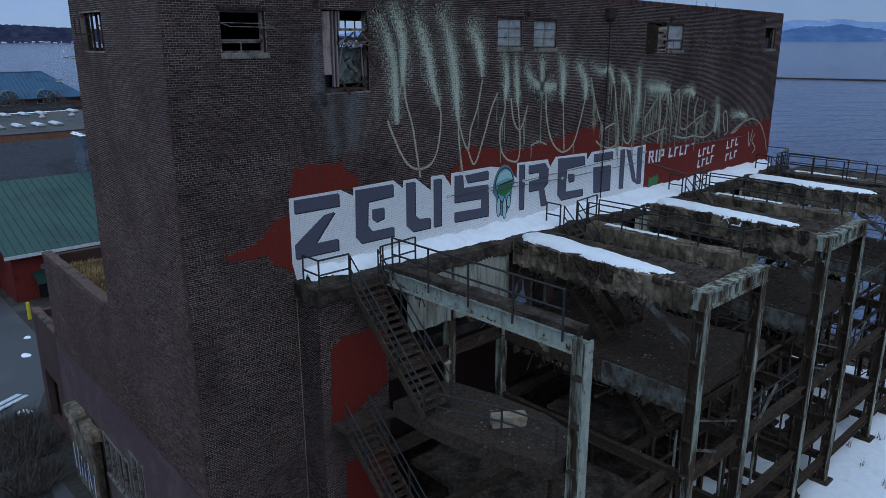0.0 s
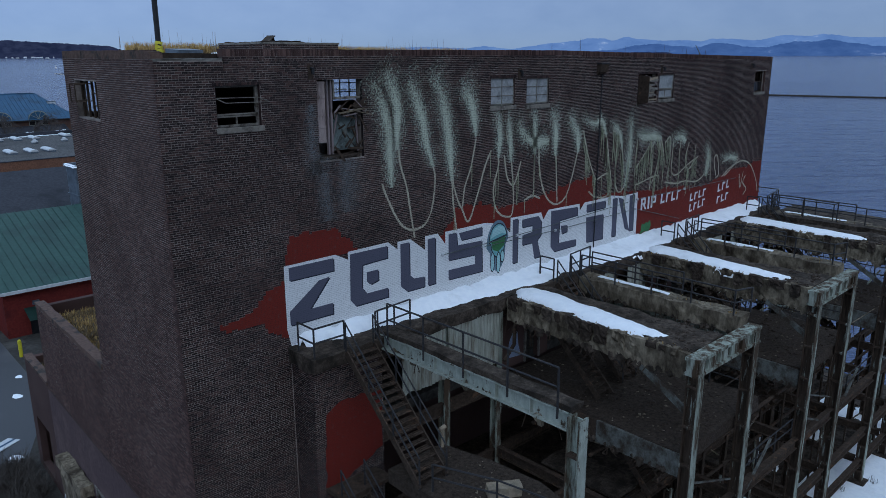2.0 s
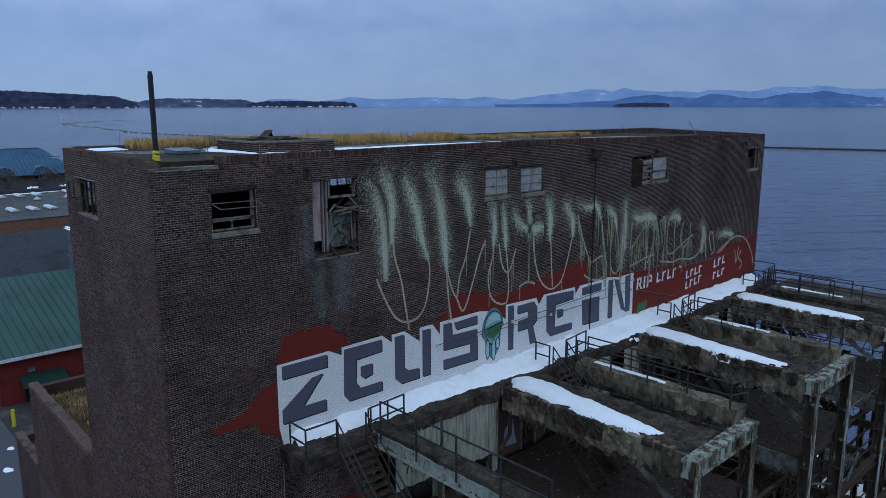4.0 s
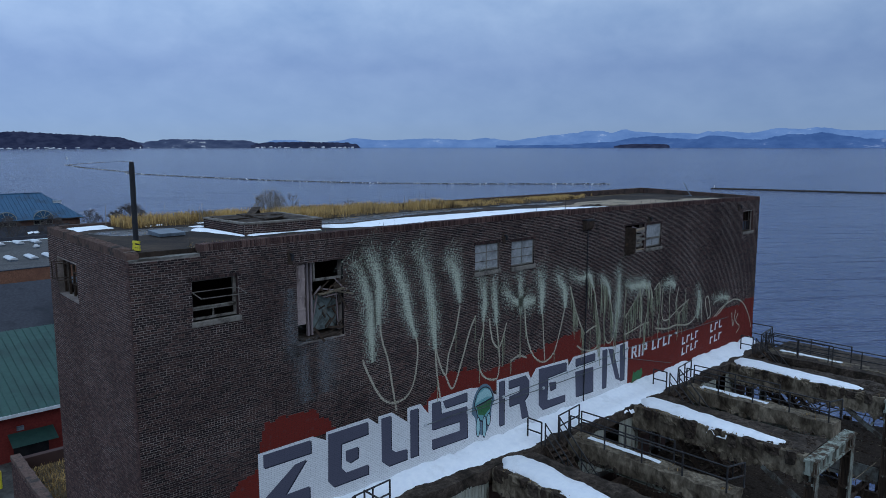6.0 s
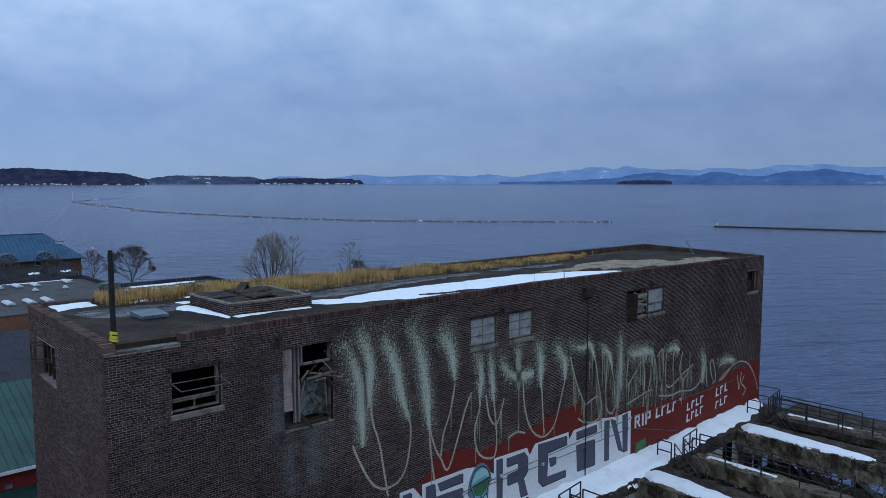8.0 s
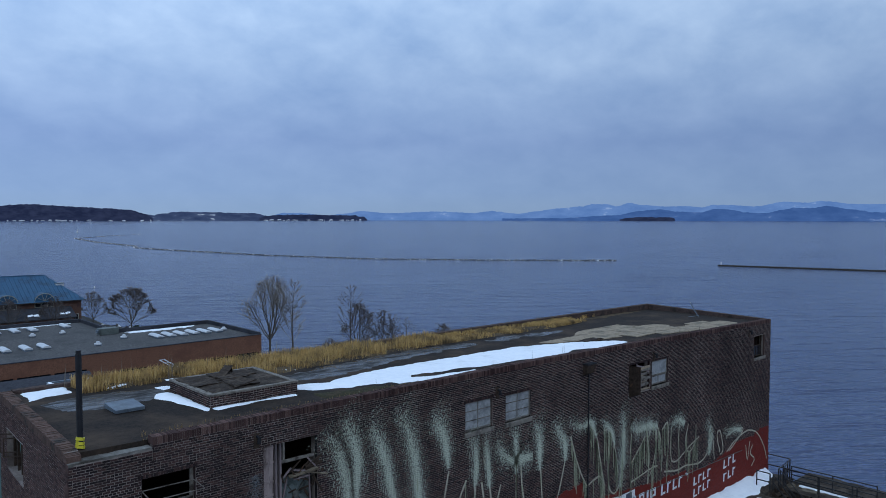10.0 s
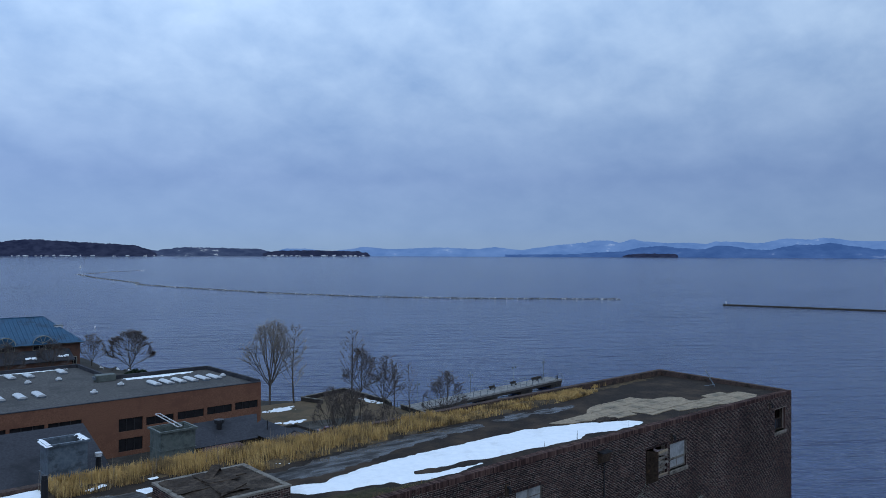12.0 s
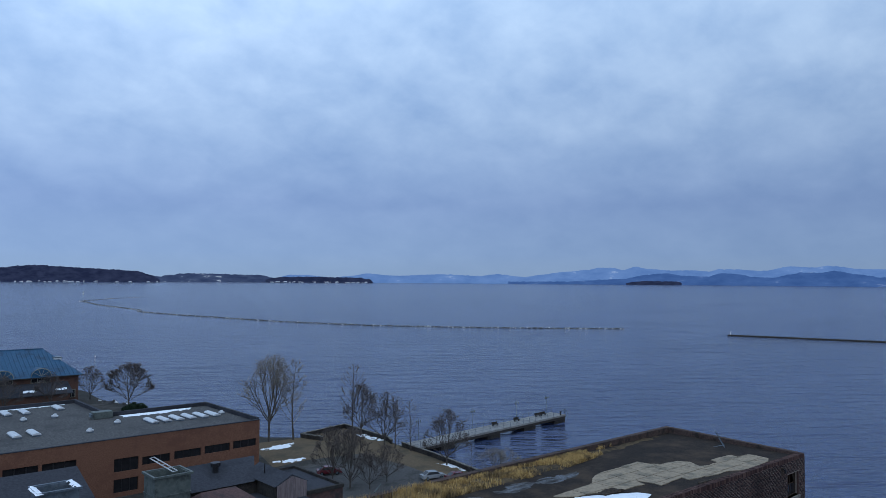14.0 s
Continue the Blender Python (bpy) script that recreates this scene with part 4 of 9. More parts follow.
for x0, x1, z0, z1 in ((25.05, 26.68, 23.66, 24.9), (27.5, 29.18, 23.62, 24.84)):
    w = part("window", bm_box(x0, YF + 0.24, z0, x1, YF + 0.27, z0 + 0.04), FRAME, station, "frosted six-light window with dusty panes")
    sash(w, x0, x1, z0 + 0.04, z1, YF + 0.05, 2, 3, PANE, 0.05, 0.035)
    sill(w, x0, x1, z0)
    lintel(w, x0, x1, z1)
w = part("window", bm_box(39.24, YF + 0.24, 23.4, 40.9, YF + 0.27, 23.44), FRAME, station, "frosted sash window, one pane over two")
sash(w, 39.24, 40.9, 23.94, 24.78, YF + 0.05, 1, 1, PANE, 0.06, 0.04)
sash(w, 39.24, 40.9, 23.44, 23.93, YF + 0.09, 2, 1, PANE, 0.06, 0.05)
sill(w, 39.24, 40.9, 23.4)
lintel(w, 39.24, 40.9, 24.78)
w = part("window", bm_box(37.0, YF + 0.2, 23.3, 37.08, YF + 0.3, 24.85), FRAME, station, "broken louvred opening with bent slats")
rnd = random.Random(3)
for i in range(11):
    bm = bmesh.new()
    z = 23.4 + i * 0.125
    bar(bm, (37.5 + rnd.uniform(-.2, .3) + (0.25 if i < 4 else 0), YF - 0.02, z + rnd.uniform(-.08, .08)), (39.0 - rnd.uniform(0, .35), YF - rnd.uniform(-.05, .2), z + rnd.uniform(-.14, .14)), 0.03, rnd.uniform(0.07, 0.16))
    part("slat", bm, PALE_CONC if i % 3 == 0 else FRAME, w)
bm = bmesh.new()
q = [bm.verts.new(p) for p in ((37.0, YF - 0.03, 23.18), (37.62, YF - 0.34, 23.3), (37.68, YF - 0.3, 24.72), (37.02, YF - 0.03, 24.82))]
bm.faces.new(q)
bmesh.ops.solidify(bm, geom=bm.faces[:], thickness=0.04)
part("shutter", bm, STEEL_DARK, w, "rusty brown shutter standing open")
bm = bmesh.new()
for a, b in (((37.7, YF - 0.1, 24.7), (38.9, YF + 0.1, 24.5)), ((37.8, YF + 0.05, 24.75), (38.7, YF - 0.12, 24.35)), ((38.0, YF - 0.05, 23.35), (38.25, YF + 0.1, 24.6))):
    bar(bm, a, b, 0.05, 0.12)
part("broken_slat", bm, BOARDS, w, "splintered slats sticking out")
lintel(w, 37.0, 39.02, 24.85)
w = part("window", bm_box(51.6, YF + 0.2, 23.36, 51.68, YF + 0.28, 24.77), FRAME, station, "small broken window with a stone sill")
sash(w, 51.68, 53.22, 23.36, 24.77, YF + 0.22, 2, 2, DARKGLASS, 0.05, 0.03, skip=((0, 1), (1, 1)), wood=STEEL_DARK)
sill(w, 51.6, 53.22, 23.36)

w = part("window", bm_box(X0 + 0.2, 29.1, 23.6, X0 + 0.3, 29.18, 25.0), STEEL_DARK, station, "empty four-sash steel window in the side wall")
for y in (29.9, 30.4, 31.0, 31.67):
    part("glazing_bar", bm_box(X0 + 0.2, y, 23.6, X0 + 0.28, y + 0.08, 25.0), STEEL_DARK, w)
for z in (24.05, 24.5):
    part("glazing_bar", bm_box(X0 + 0.21, 29.18, z, X0 + 0.26, 30.4, z + 0.05), STEEL_DARK, w)
bm = bmesh.new()
for y in (30.45, 31.1):
    bar(bm, (X0 + 0.2, y, 24.25), (X0 - 0.25, y + 0.5, 24.2), 0.04)
    bar(bm, (X0 + 0.2, y, 24.9), (X0 - 0.25, y + 0.5, 24.85), 0.04)
    bar(bm, (X0 - 0.25, y + 0.5, 24.2), (X0 - 0.25, y + 0.5, 24.85), 0.04)
part("hinged_sash", bm, STEEL_DARK, w, "sashes tilted open")
skewed(w)

# wall lamps and the downpipe
for x, z in ((15.55, 25.38), (26.95, 25.1), (39.4, 25.1), (50.85, 25.15)):
    t = thing("wall_bracket", "old rusty iron bracket on the brick wall", "bracket", "brackets under the roof edge")
    part("plate", bm_box(x - 0.1, YF - 0.05, z - 0.3, x + 0.1, YF - 0.012, z + 0.2, bevel=0.01), STEEL_DARK, t)
    bm = bmesh.new()
    bar(bm, (x, YF - 0.04, z + 0.1), (x, YF - 0.24, z + 0.06), 0.07)
    part("arm", bm, BLACKMETAL, t)
    bm = bmesh.new()
    tube(bm, (x, YF - 0.2, z + 0.08), (x, YF - 0.2, z - 0.12), 0.06, 9)
    part("insulator", bm, BLACKMETAL, t)
t = thing("rainwater_hopper", "dark iron rainwater hopper head on the brick wall", "hopper")
bm = bmesh.new()
sweep(bm, (33.05, YF - 0.012, 25.2), (33.7, YF - 0.012, 25.2), [(0.0, 0.25), (0.0, -0.3), (-0.2, -0.16), (-0.3, 0.25)])
part("box", bm, STEEL_DARK, t)
part("outlet", bm_box(33.02, YF - 0.32, 25.43, 33.73, YF - 0.012, 25.5), BLACKMETAL, t)
t = thing("downpipe", "thin dark iron downpipe on the brick wall", "pipe")
bm = bmesh.new()
tube(bm, (33.45, YF - 0.07, 15.4), (33.45, YF - 0.07, 24.95), 0.03)
part("pipe", bm, BLACKMETAL, t)
for z in (17, 19.5, 22, 24.5):
    part("clip", bm_box(33.39, YF - 0.1, z, 33.51, YF - 0.01, z + 0.05), BLACKMETAL, t)

# ---- graffiti ----
def flat(name, pts, depth, material, parent, label=""):
    bm = bmesh.new()
    f = bm.faces.new([bm.verts.new((x, YF - depth - 0.004, z)) for x, z in pts])
    f.normal_update()
    if f.normal.y > 0:
        f.normal_flip()
    bmesh.ops.triangulate(bm, faces=[f], ngon_method="EAR_CLIP")
    return part(name, bm, material, parent, label)


def ragged(pts, step=0.25, jit=0.06, seed=0):
    """The same outline with a hand-rolled, uneven edge."""
    rnd = random.Random(seed)
    out = []
    for (xa, za), (xb, zb) in zip(pts, pts[1:] + pts[:1]):
        n = max(1, int(math.hypot(xb - xa, zb - za) / step))
        for i in range(n):
            f = i / n
            out.append((xa + (xb - xa) * f + rnd.uniform(-jit, jit), za + (zb - za) * f + rnd.uniform(-jit, jit)))
    return out


def coursed(pts):
    """An outline that keeps to the brick courses, as rolled paint does."""
    q = [(round(x / 0.11) * 0.11, round(z / 0.075) * 0.075) for x, z in pts]
    out = []
    for (xa, za), (xb, zb) in zip(q, q[1:] + q[:1]):
        for p in ((xa, za), (xb, za)):
            if not out or math.hypot(out[-1][0] - p[0], out[-1][1] - p[1]) > 0.01:
                out.append(p)
    return out


mural = thing("graffiti_lettering", "large white and slate block-letter graffiti painted on brick", "graffiti")
flat("background", [(14.0, 18.4), (16.3, 18.42), (16.9, 18.1), (16.9, 18.42), (18.95, 18.45), (19.45, 18.05), (19.45, 18.38), (20.15, 18.38), (21.0, 17.75), (21.0, 18.35), (21.75, 18.35), (22.2, 17.8), (22.2, 18.35), (24.75, 18.35),
                    (25.6, 18.2), (26.55, 17.6), (26.55, 18.32), (28.85, 18.25), (29.05, 17.85), (29.45, 18.3), (32.05, 18.25), (32.1, 17.85), (32.5, 18.25), (34.6, 18.25), (35.0, 18.3), (36.2, 18.12), (37.7, 18.15), (37.75, 15.1), (30.0, 15.0), (19.4, 15.0), (14.2, 15.0), (14.0, 15.9)],
     0.016, WHITE, mural, "white ground coat")
LETTERS = {
    "Z": [[(14.2, 18.3), (16.2, 18.3), (16.2, 17.8), (14.2, 17.8)], [(15.5, 17.55), (16.0, 17.6), (15.05, 16.5), (16.1, 16.5), (16.1, 16.05), (14.15, 16.05), (14.15, 16.6)]],
    "E": [[(17.0, 18.3), (18.9, 18.3), (18.9, 17.8), (17.6, 17.75), (17.55, 16.8), (17.8, 16.5), (18.9, 16.5), (18.9, 16.1), (17.2, 16.1), (16.95, 16.4)], [(17.8, 17.4), (18.4, 17.4), (18.4, 16.95), (18.0, 16.85), (17.8, 17.0)]],
    "U": [[(19.6, 18.25), (20.1, 18.25), (20.1, 16.8), (20.35, 16.6), (20.95, 16.55), (20.95, 16.1), (19.95, 16.1), (19.6, 16.4)], [(21.15, 18.2), (21.6, 18.2), (21.6, 16.1), (21.15, 16.1)]],
    "S": [[(22.4, 18.2), (22.9, 18.2), (22.95, 17.6), (24.55, 17.55), (24.6, 16.05), (22.4, 16.1), (22.4, 16.55), (24.1, 16.5), (24.1, 16.95), (22.4, 17.0)], [(23.05, 18.15), (24.55, 18.2), (24.55, 17.8), (23.2, 17.8)]],
    "R": [[(26.7, 18.2), (27.1, 18.2), (27.1, 16.0), (26.75, 16.0)], [(27.4, 18.1), (28.65, 18.1), (28.9, 17.8), (28.9, 17.1), (28.6, 16.85), (28.9, 15.95), (28.4, 15.95), (28.2, 16.8), (27.45, 16.8), (27.45, 17.3), (28.2, 17.35), (28.2, 17.7), (27.4, 17.7)]],
    "E ": [[(29.65, 18.2), (31.9, 18.1), (31.9, 17.65), (30.4, 17.6), (30.35, 16.4), (31.85, 16.35), (31.85, 16.0), (30.0, 16.0), (29.7, 16.3)], [(30.5, 17.3), (31.05, 17.25), (31.05, 16.9), (30.6, 16.85)]],
    "I": [[(32.7, 18.1), (34.45, 18.1), (34.45, 17.7), (32.7, 17.7)], [(32.7, 17.4), (34.3, 17.35), (34.35, 15.95), (32.8, 16.0)]],
    "N": [[(35.15, 18.1), (35.6, 18.1), (35.6, 15.9), (35.2, 15.9)], [(35.7, 18.1), (36.2, 17.95), (36.95, 16.0), (36.5, 16.2)], [(36.85, 18.05), (37.35, 18.1), (37.4, 15.95), (36.95, 15.95)]],
}
for k, strokes in LETTERS.items():
    for i, s in enumerate(strokes):
        flat("letter", s, 0.020, GREY, mural)
        # hand-drawn black edge under each stroke
        cx, cz = sum(p[0] for p in s) / len(s), sum(p[1] for p in s) / len(s)
        flat("letter_shadow", [(x + 0.05, z - 0.05) for x, z in s], 0.018, BLACKPAINT, mural)
reds = thing("red_paint_patch", "dull red paint rolled over old graffiti", "paint patch")
for i, s in enumerate(([(11.3, 16.75), (12.5, 16.95), (13.2, 17.6), (14.1, 17.95), (14.1, 15.6), (13.4, 16.0), (13.0, 16.4), (11.3, 16.5)], [(14.0, 18.35), (14.3, 19.5), (16.4, 19.5), (16.6, 19.1), (17.2, 18.8), (17.3, 18.35)],
                       [(21.7, 18.2), (22.7, 18.9), (22.7, 19.35), (24.3, 19.35), (25.4, 18.95), (26.6, 18.9), (33.2, 19.7), (33.2, 18.15), (22.0, 17.7)], [(37.6, 18.2), (40.0, 18.05), (42.0, 17.95), (45.0, 17.6), (47.0, 17.75), (49.0, 18.3), (51.5, 18.2), (52.6, 18.5), (54.0, 18.45), (54.05, 15.0), (37.6, 15.0)], [(33.3, 18.2), (37.7, 18.15), (37.7, 18.3), (35, 18.5)])):
    flat("patch", coursed(ragged(s, 0.2, 0.07, i)), 0.0145 if i != 3 else 0.0142, RED, reds)
face = thing("painted_face", "teal cartoon-like shape painted between the letters", "graffiti")


def oval(cx, cz, rx, rz, low=1.0, n=28):
    return [(cx + rx * math.cos(a) * (1 if math.sin(a) > 0 else low), cz + rz * math.sin(a)) for a in [i * 2 * math.pi / n for i in range(n)]]


PALE_TEAL = wall_paint("paint_pale_teal", (0.34, 0.55, 0.55), (0.2, 0.32, 0.33), 0.02)
flat("halo", oval(25.65, 17.1, 0.78, 1.25, 0.72), 0.0195, wall_paint("paint_dusk_blue", (0.13, 0.20, 0.25), (0.09, 0.13, 0.16), 0.02), face)
flat("outline", oval(25.68, 17.35, 0.66, 0.86, 0.8), 0.0205, BLACKPAINT, face)
flat("patch", oval(25.68, 17.36, 0.60, 0.79, 0.8), 0.0215, TEAL, face)
flat("cap", [(25.12, 17.5), (25.35, 17.95), (25.75, 18.1), (26.1, 17.95), (26.25, 17.6), (25.9, 17.68), (25.5, 17.62)], 0.0225, PALE_TEAL, face)
flat("shade", [(25.2, 17.35), (26.2, 17.5), (26.1, 17.05), (25.7, 16.8), (25.3, 16.95)], 0.0225, LEAF, face)
flat("line", [(25.12, 17.4), (26.25, 17.58), (26.25, 17.5), (25.12, 17.32)], 0.0235, BLACKPAINT, face)
for x, z0, z1 in ((25.3, 16.85, 15.85), (25.72, 16.8, 15.7), (26.0, 16.85, 16.2)):
    flat("drip", oval(x, (z0 + z1) / 2, 0.16, (z0 - z1) / 2), 0.0225, BLACKPAINT, face)
    flat("drip_fill", oval(x, (z0 + z1) / 2, 0.11, (z0 - z1) / 2 - 0.06), 0.0235, PALE_TEAL, face)

small = thing("graffiti_tag", "small white sprayed tag on the red paint", "graffiti")
# three legible letters, and plain strokes where a name stands
for u, sh in ((38.1, [[(0, 0), (0.15, 0), (0.15, 0.75), (0, 0.75)], [(0.15, 0.6), (0.45, 0.6), (0.45, 0.75), (0.15, 0.75)], [(0.32, 0.38), (0.45, 0.38), (0.45, 0.6), (0.32, 0.6)], [(0.15, 0.32), (0.45, 0.32), (0.45, 0.42), (0.15, 0.42)], [(0.2, 0.32), (0.36, 0.32), (0.55, 0), (0.4, 0)]]),
              (38.85, [[(0, 0), (0.16, 0), (0.16, 0.75), (0, 0.75)]]),
              (39.2, [[(0, 0), (0.15, 0), (0.15, 0.75), (0, 0.75)], [(0.15, 0.6), (0.5, 0.6), (0.5, 0.75), (0.15, 0.75)], [(0.36, 0.36), (0.5, 0.36), (0.5, 0.6), (0.36, 0.6)], [(0.15, 0.28), (0.5, 0.28), (0.5, 0.4), (0.15, 0.4)]])):
    for s in sh:
        flat("letter", [(u + x * 1.15, 17.0 + (u - 38) * -0.01 + z) for x, z in s], 0.017, WHITE, small)
for i, (u, z, w_, h_) in enumerate([(40.3 + k * 0.62, 17.1, 0.46, 0.62) for k in range(4)] + [(43.9 + k * 0.55, 16.75 + k * 0.04, 0.4, 0.5) for k in range(4)] + [(43.9 + k * 0.55, 16.05 + k * 0.05, 0.4, 0.5) for k in range(4)] + [(47.6 + k * 0.6, 16.9 + k * 0.05, 0.42, 0.55) for k in range(3)] + [(47.6 + k * 0.6, 16.1 + k * 0.05, 0.42, 0.5) for k in range(3)]):
    flat("bar", [(u, z), (u + w_ * 0.35, z), (u + w_ * 0.45, z + h_), (u + w_ * 0.1, z + h_)], 0.017, WHITE, small)
    flat("bar", [(u + w_ * 0.3, z + h_ * (0.75 if i % 2 else 0.0)), (u + w_, z + h_ * (0.8 if i % 2 else 0.05)), (u + w_, z + h_ * (1.0 if i % 2 else 0.25)), (u + w_ * 0.3, z + h_ * (0.95 if i % 2 else 0.2))], 0.0172, WHITE, small)
flat("patch", ragged([(38.2, 15.6), (39.3, 15.65), (39.3, 16.2), (38.3, 16.15)], 0.15, 0.08, 4), 0.017, LEAF, small)


def curve_pts(pts, n=6):
    """Catmull-Rom through the points."""
    p = [Vector(q) for q in pts]
    p = [p[0] * 2 - p[1]] + p + [p[-1] * 2 - p[-2]]
    out = []
    for i in range(1, len(p) - 2):
        for k in range(n):
            t = k / n
            out.append(0.5 * ((2 * p[i]) + (p[i + 1] - p[i - 1]) * t + (2 * p[i - 1] - 5 * p[i] + 4 * p[i + 1] - p[i + 2]) * t * t + (3 * p[i] - p[i - 1] - 3 * p[i + 1] + p[i + 2]) * t ** 3))
    return out + [p[-2]]


def ribbon(name, pts, w0, w1, depth, material, parent, fade=0.0):
    c = curve_pts(pts)
    bm = bmesh.new()
    uvl = bm.loops.layers.uv.new("UVMap")
    rows = []
    for i, p in enumerate(c):
        d = (c[min(i + 1, len(c) - 1)] - c[max(i - 1, 0)]).normalized()
        s = Vector((-d.y, d.x))
        f = i / (len(c) - 1)
        w = (w0 + (w1 - w0) * f) / 2 * (1 + 0.2 * noise.noise(Vector((p.x * 2, p.y * 2, 1))))
        rows.append([bm.verts.new((q.x, YF - depth - 0.004, q.y)) for q in (p - s * w, p + s * w)])
    for i in range(len(c) - 1):
        f = bm.faces.new((rows[i][0], rows[i][1], rows[i + 1][1], rows[i + 1][0]))
        v = [max(fade * (1 - q / len(c) / 0.7), 0.0, fade * (q / len(c) - 0.75) * 2.4) for q in (i, i + 1)]
        for l, uv in zip(f.loops, ((0, v[0]), (1, v[0]), (1, v[1]), (0, v[1]))):
            l[uvl].uv = uv
    return part(name, bm, material, parent)


scrawl = thing("graffiti_scrawl", "huge dripping pale green spray-can scrawl on dark brick", "graffiti")
LINES = [[(19.55, 23.4), (19.6, 22.2), (19.7, 21.5), (20.0, 20.6), (20.2, 19.5), (20.4, 18.4)], [(18.7, 20.9), (19.0, 20.2), (19.5, 19.3), (19.9, 18.9), (20.4, 18.75), (21.0, 18.9), (21.4, 19.5), (21.6, 20.8), (21.4, 21.6), (21.1, 22.3)],
         [(22.4, 22.5), (22.6, 21.5), (22.7, 20.4), (23.2, 19.3), (23.4, 20.2), (23.8, 21.1), (24.1, 22.3)], [(22.6, 20.7), (22.7, 19.5), (22.9, 18.3)], [(25.1, 21.7), (24.7, 21.0), (24.2, 19.7), (23.65, 18.6), (23.2, 19.3)],
         [(25.7, 22.6), (25.6, 21.5), (25.6, 20.9), (25.3, 20.0), (25.4, 19.1), (25.8, 18.6), (26.4, 18.4), (26.65, 18.6), (26.7, 19.6), (26.4, 21.6), (26.1, 22.4)], [(26.0, 21.4), (26.2, 20.4), (26.6, 19.9), (26.9, 20.2), (27.2, 21.0)], [(28.2, 22.2), (28.2, 21.4), (28.2, 20.0), (28.2, 19.1)],
         [(27.5, 19.05), (28.1, 19.2), (28.7, 19.0)], [(28.5, 21.7), (28.6, 20.5), (28.9, 19.5), (29.4, 18.8), (30.1, 18.5), (30.8, 18.8), (31.2, 19.6), (31.6, 20.8), (31.8, 21.7)], [(29.8, 22.4), (29.9, 20.7), (30.1, 18.6)], [(32.1, 22.1), (32.5, 21.0), (33.0, 20.0), (33.4, 19.4)],
         [(33.4, 19.35), (34.4, 19.6), (34.8, 19.2), (34.7, 18.5), (34.1, 18.3), (33.3, 18.5), (32.8, 18.8)], [(33.6, 22.4), (34.2, 21.6), (34.5, 20.5), (34.9, 19.0)], [(34.8, 21.9), (35.4, 21.7), (35.8, 20.7), (36.1, 19.4)], [(36.5, 21.6), (36.5, 20.6), (36.4, 19.3), (36.2, 18.1)],
         [(37.3, 21.2), (37.2, 19.8), (37.25, 18.4)], [(37.25, 19.6), (38.1, 20.3), (38.6, 20.8)], [(38.7, 21.4), (38.9, 20.5), (39.0, 19.3), (38.9, 18.1)], [(39.9, 21.0), (40.2, 20.2), (40.3, 18.5)], [(37.2, 18.6), (38.0, 18.7), (39.2, 18.9), (39.9, 18.9)], [(35.4, 21.7), (35.2, 20.4), (35.3, 18.9), (35.8, 18.4), (36.3, 19.0), (36.5, 20.6)], [(38.9, 20.6), (39.4, 21.3), (39.8, 20.6), (39.5, 19.2), (39.1, 18.5)], [(40.3, 20.8), (40.9, 21.1), (41.0, 19.8), (40.8, 18.6)], [(43.2, 20.6), (42.9, 19.6), (43.3, 18.9), (44.0, 19.4), (44.1, 20.4)]]
LINES2 = [[(41.3, 20.8), (41.3, 19.1), (41.9, 18.7), (43.2, 19.2), (44.5, 19.6)], [(42.2, 20.9), (42.1, 19.9), (42.2, 19.1)], [(40.6, 18.4), (42.0, 18.15), (43.0, 18.2), (44.5, 18.0), (45.5, 18.4), (45.7, 19.3), (46.0, 19.9), (46.4, 17.8)],
          [(47.1, 18.1), (46.7, 19.2), (47.1, 19.4), (47.5, 18.2), (47.1, 17.9)], [(48.0, 17.9), (49.1, 18.4), (50.8, 18.7), (52.2, 18.3), (53.3, 17.2), (53.8, 16.2)], [(47.9, 18.9), (49.3, 19.1), (50.2, 18.9), (49.0, 18.2), (48.3, 17.9)], [(50.6, 17.8), (50.9, 16.8), (51.2, 17.9)], [(51.6, 17.6), (51.3, 17.1), (51.9, 16.6), (51.5, 16.2)]]
for s in LINES + LINES2:
    ribbon("spray_line", s, 0.125, 0.11, 0.024, LINE, scrawl)
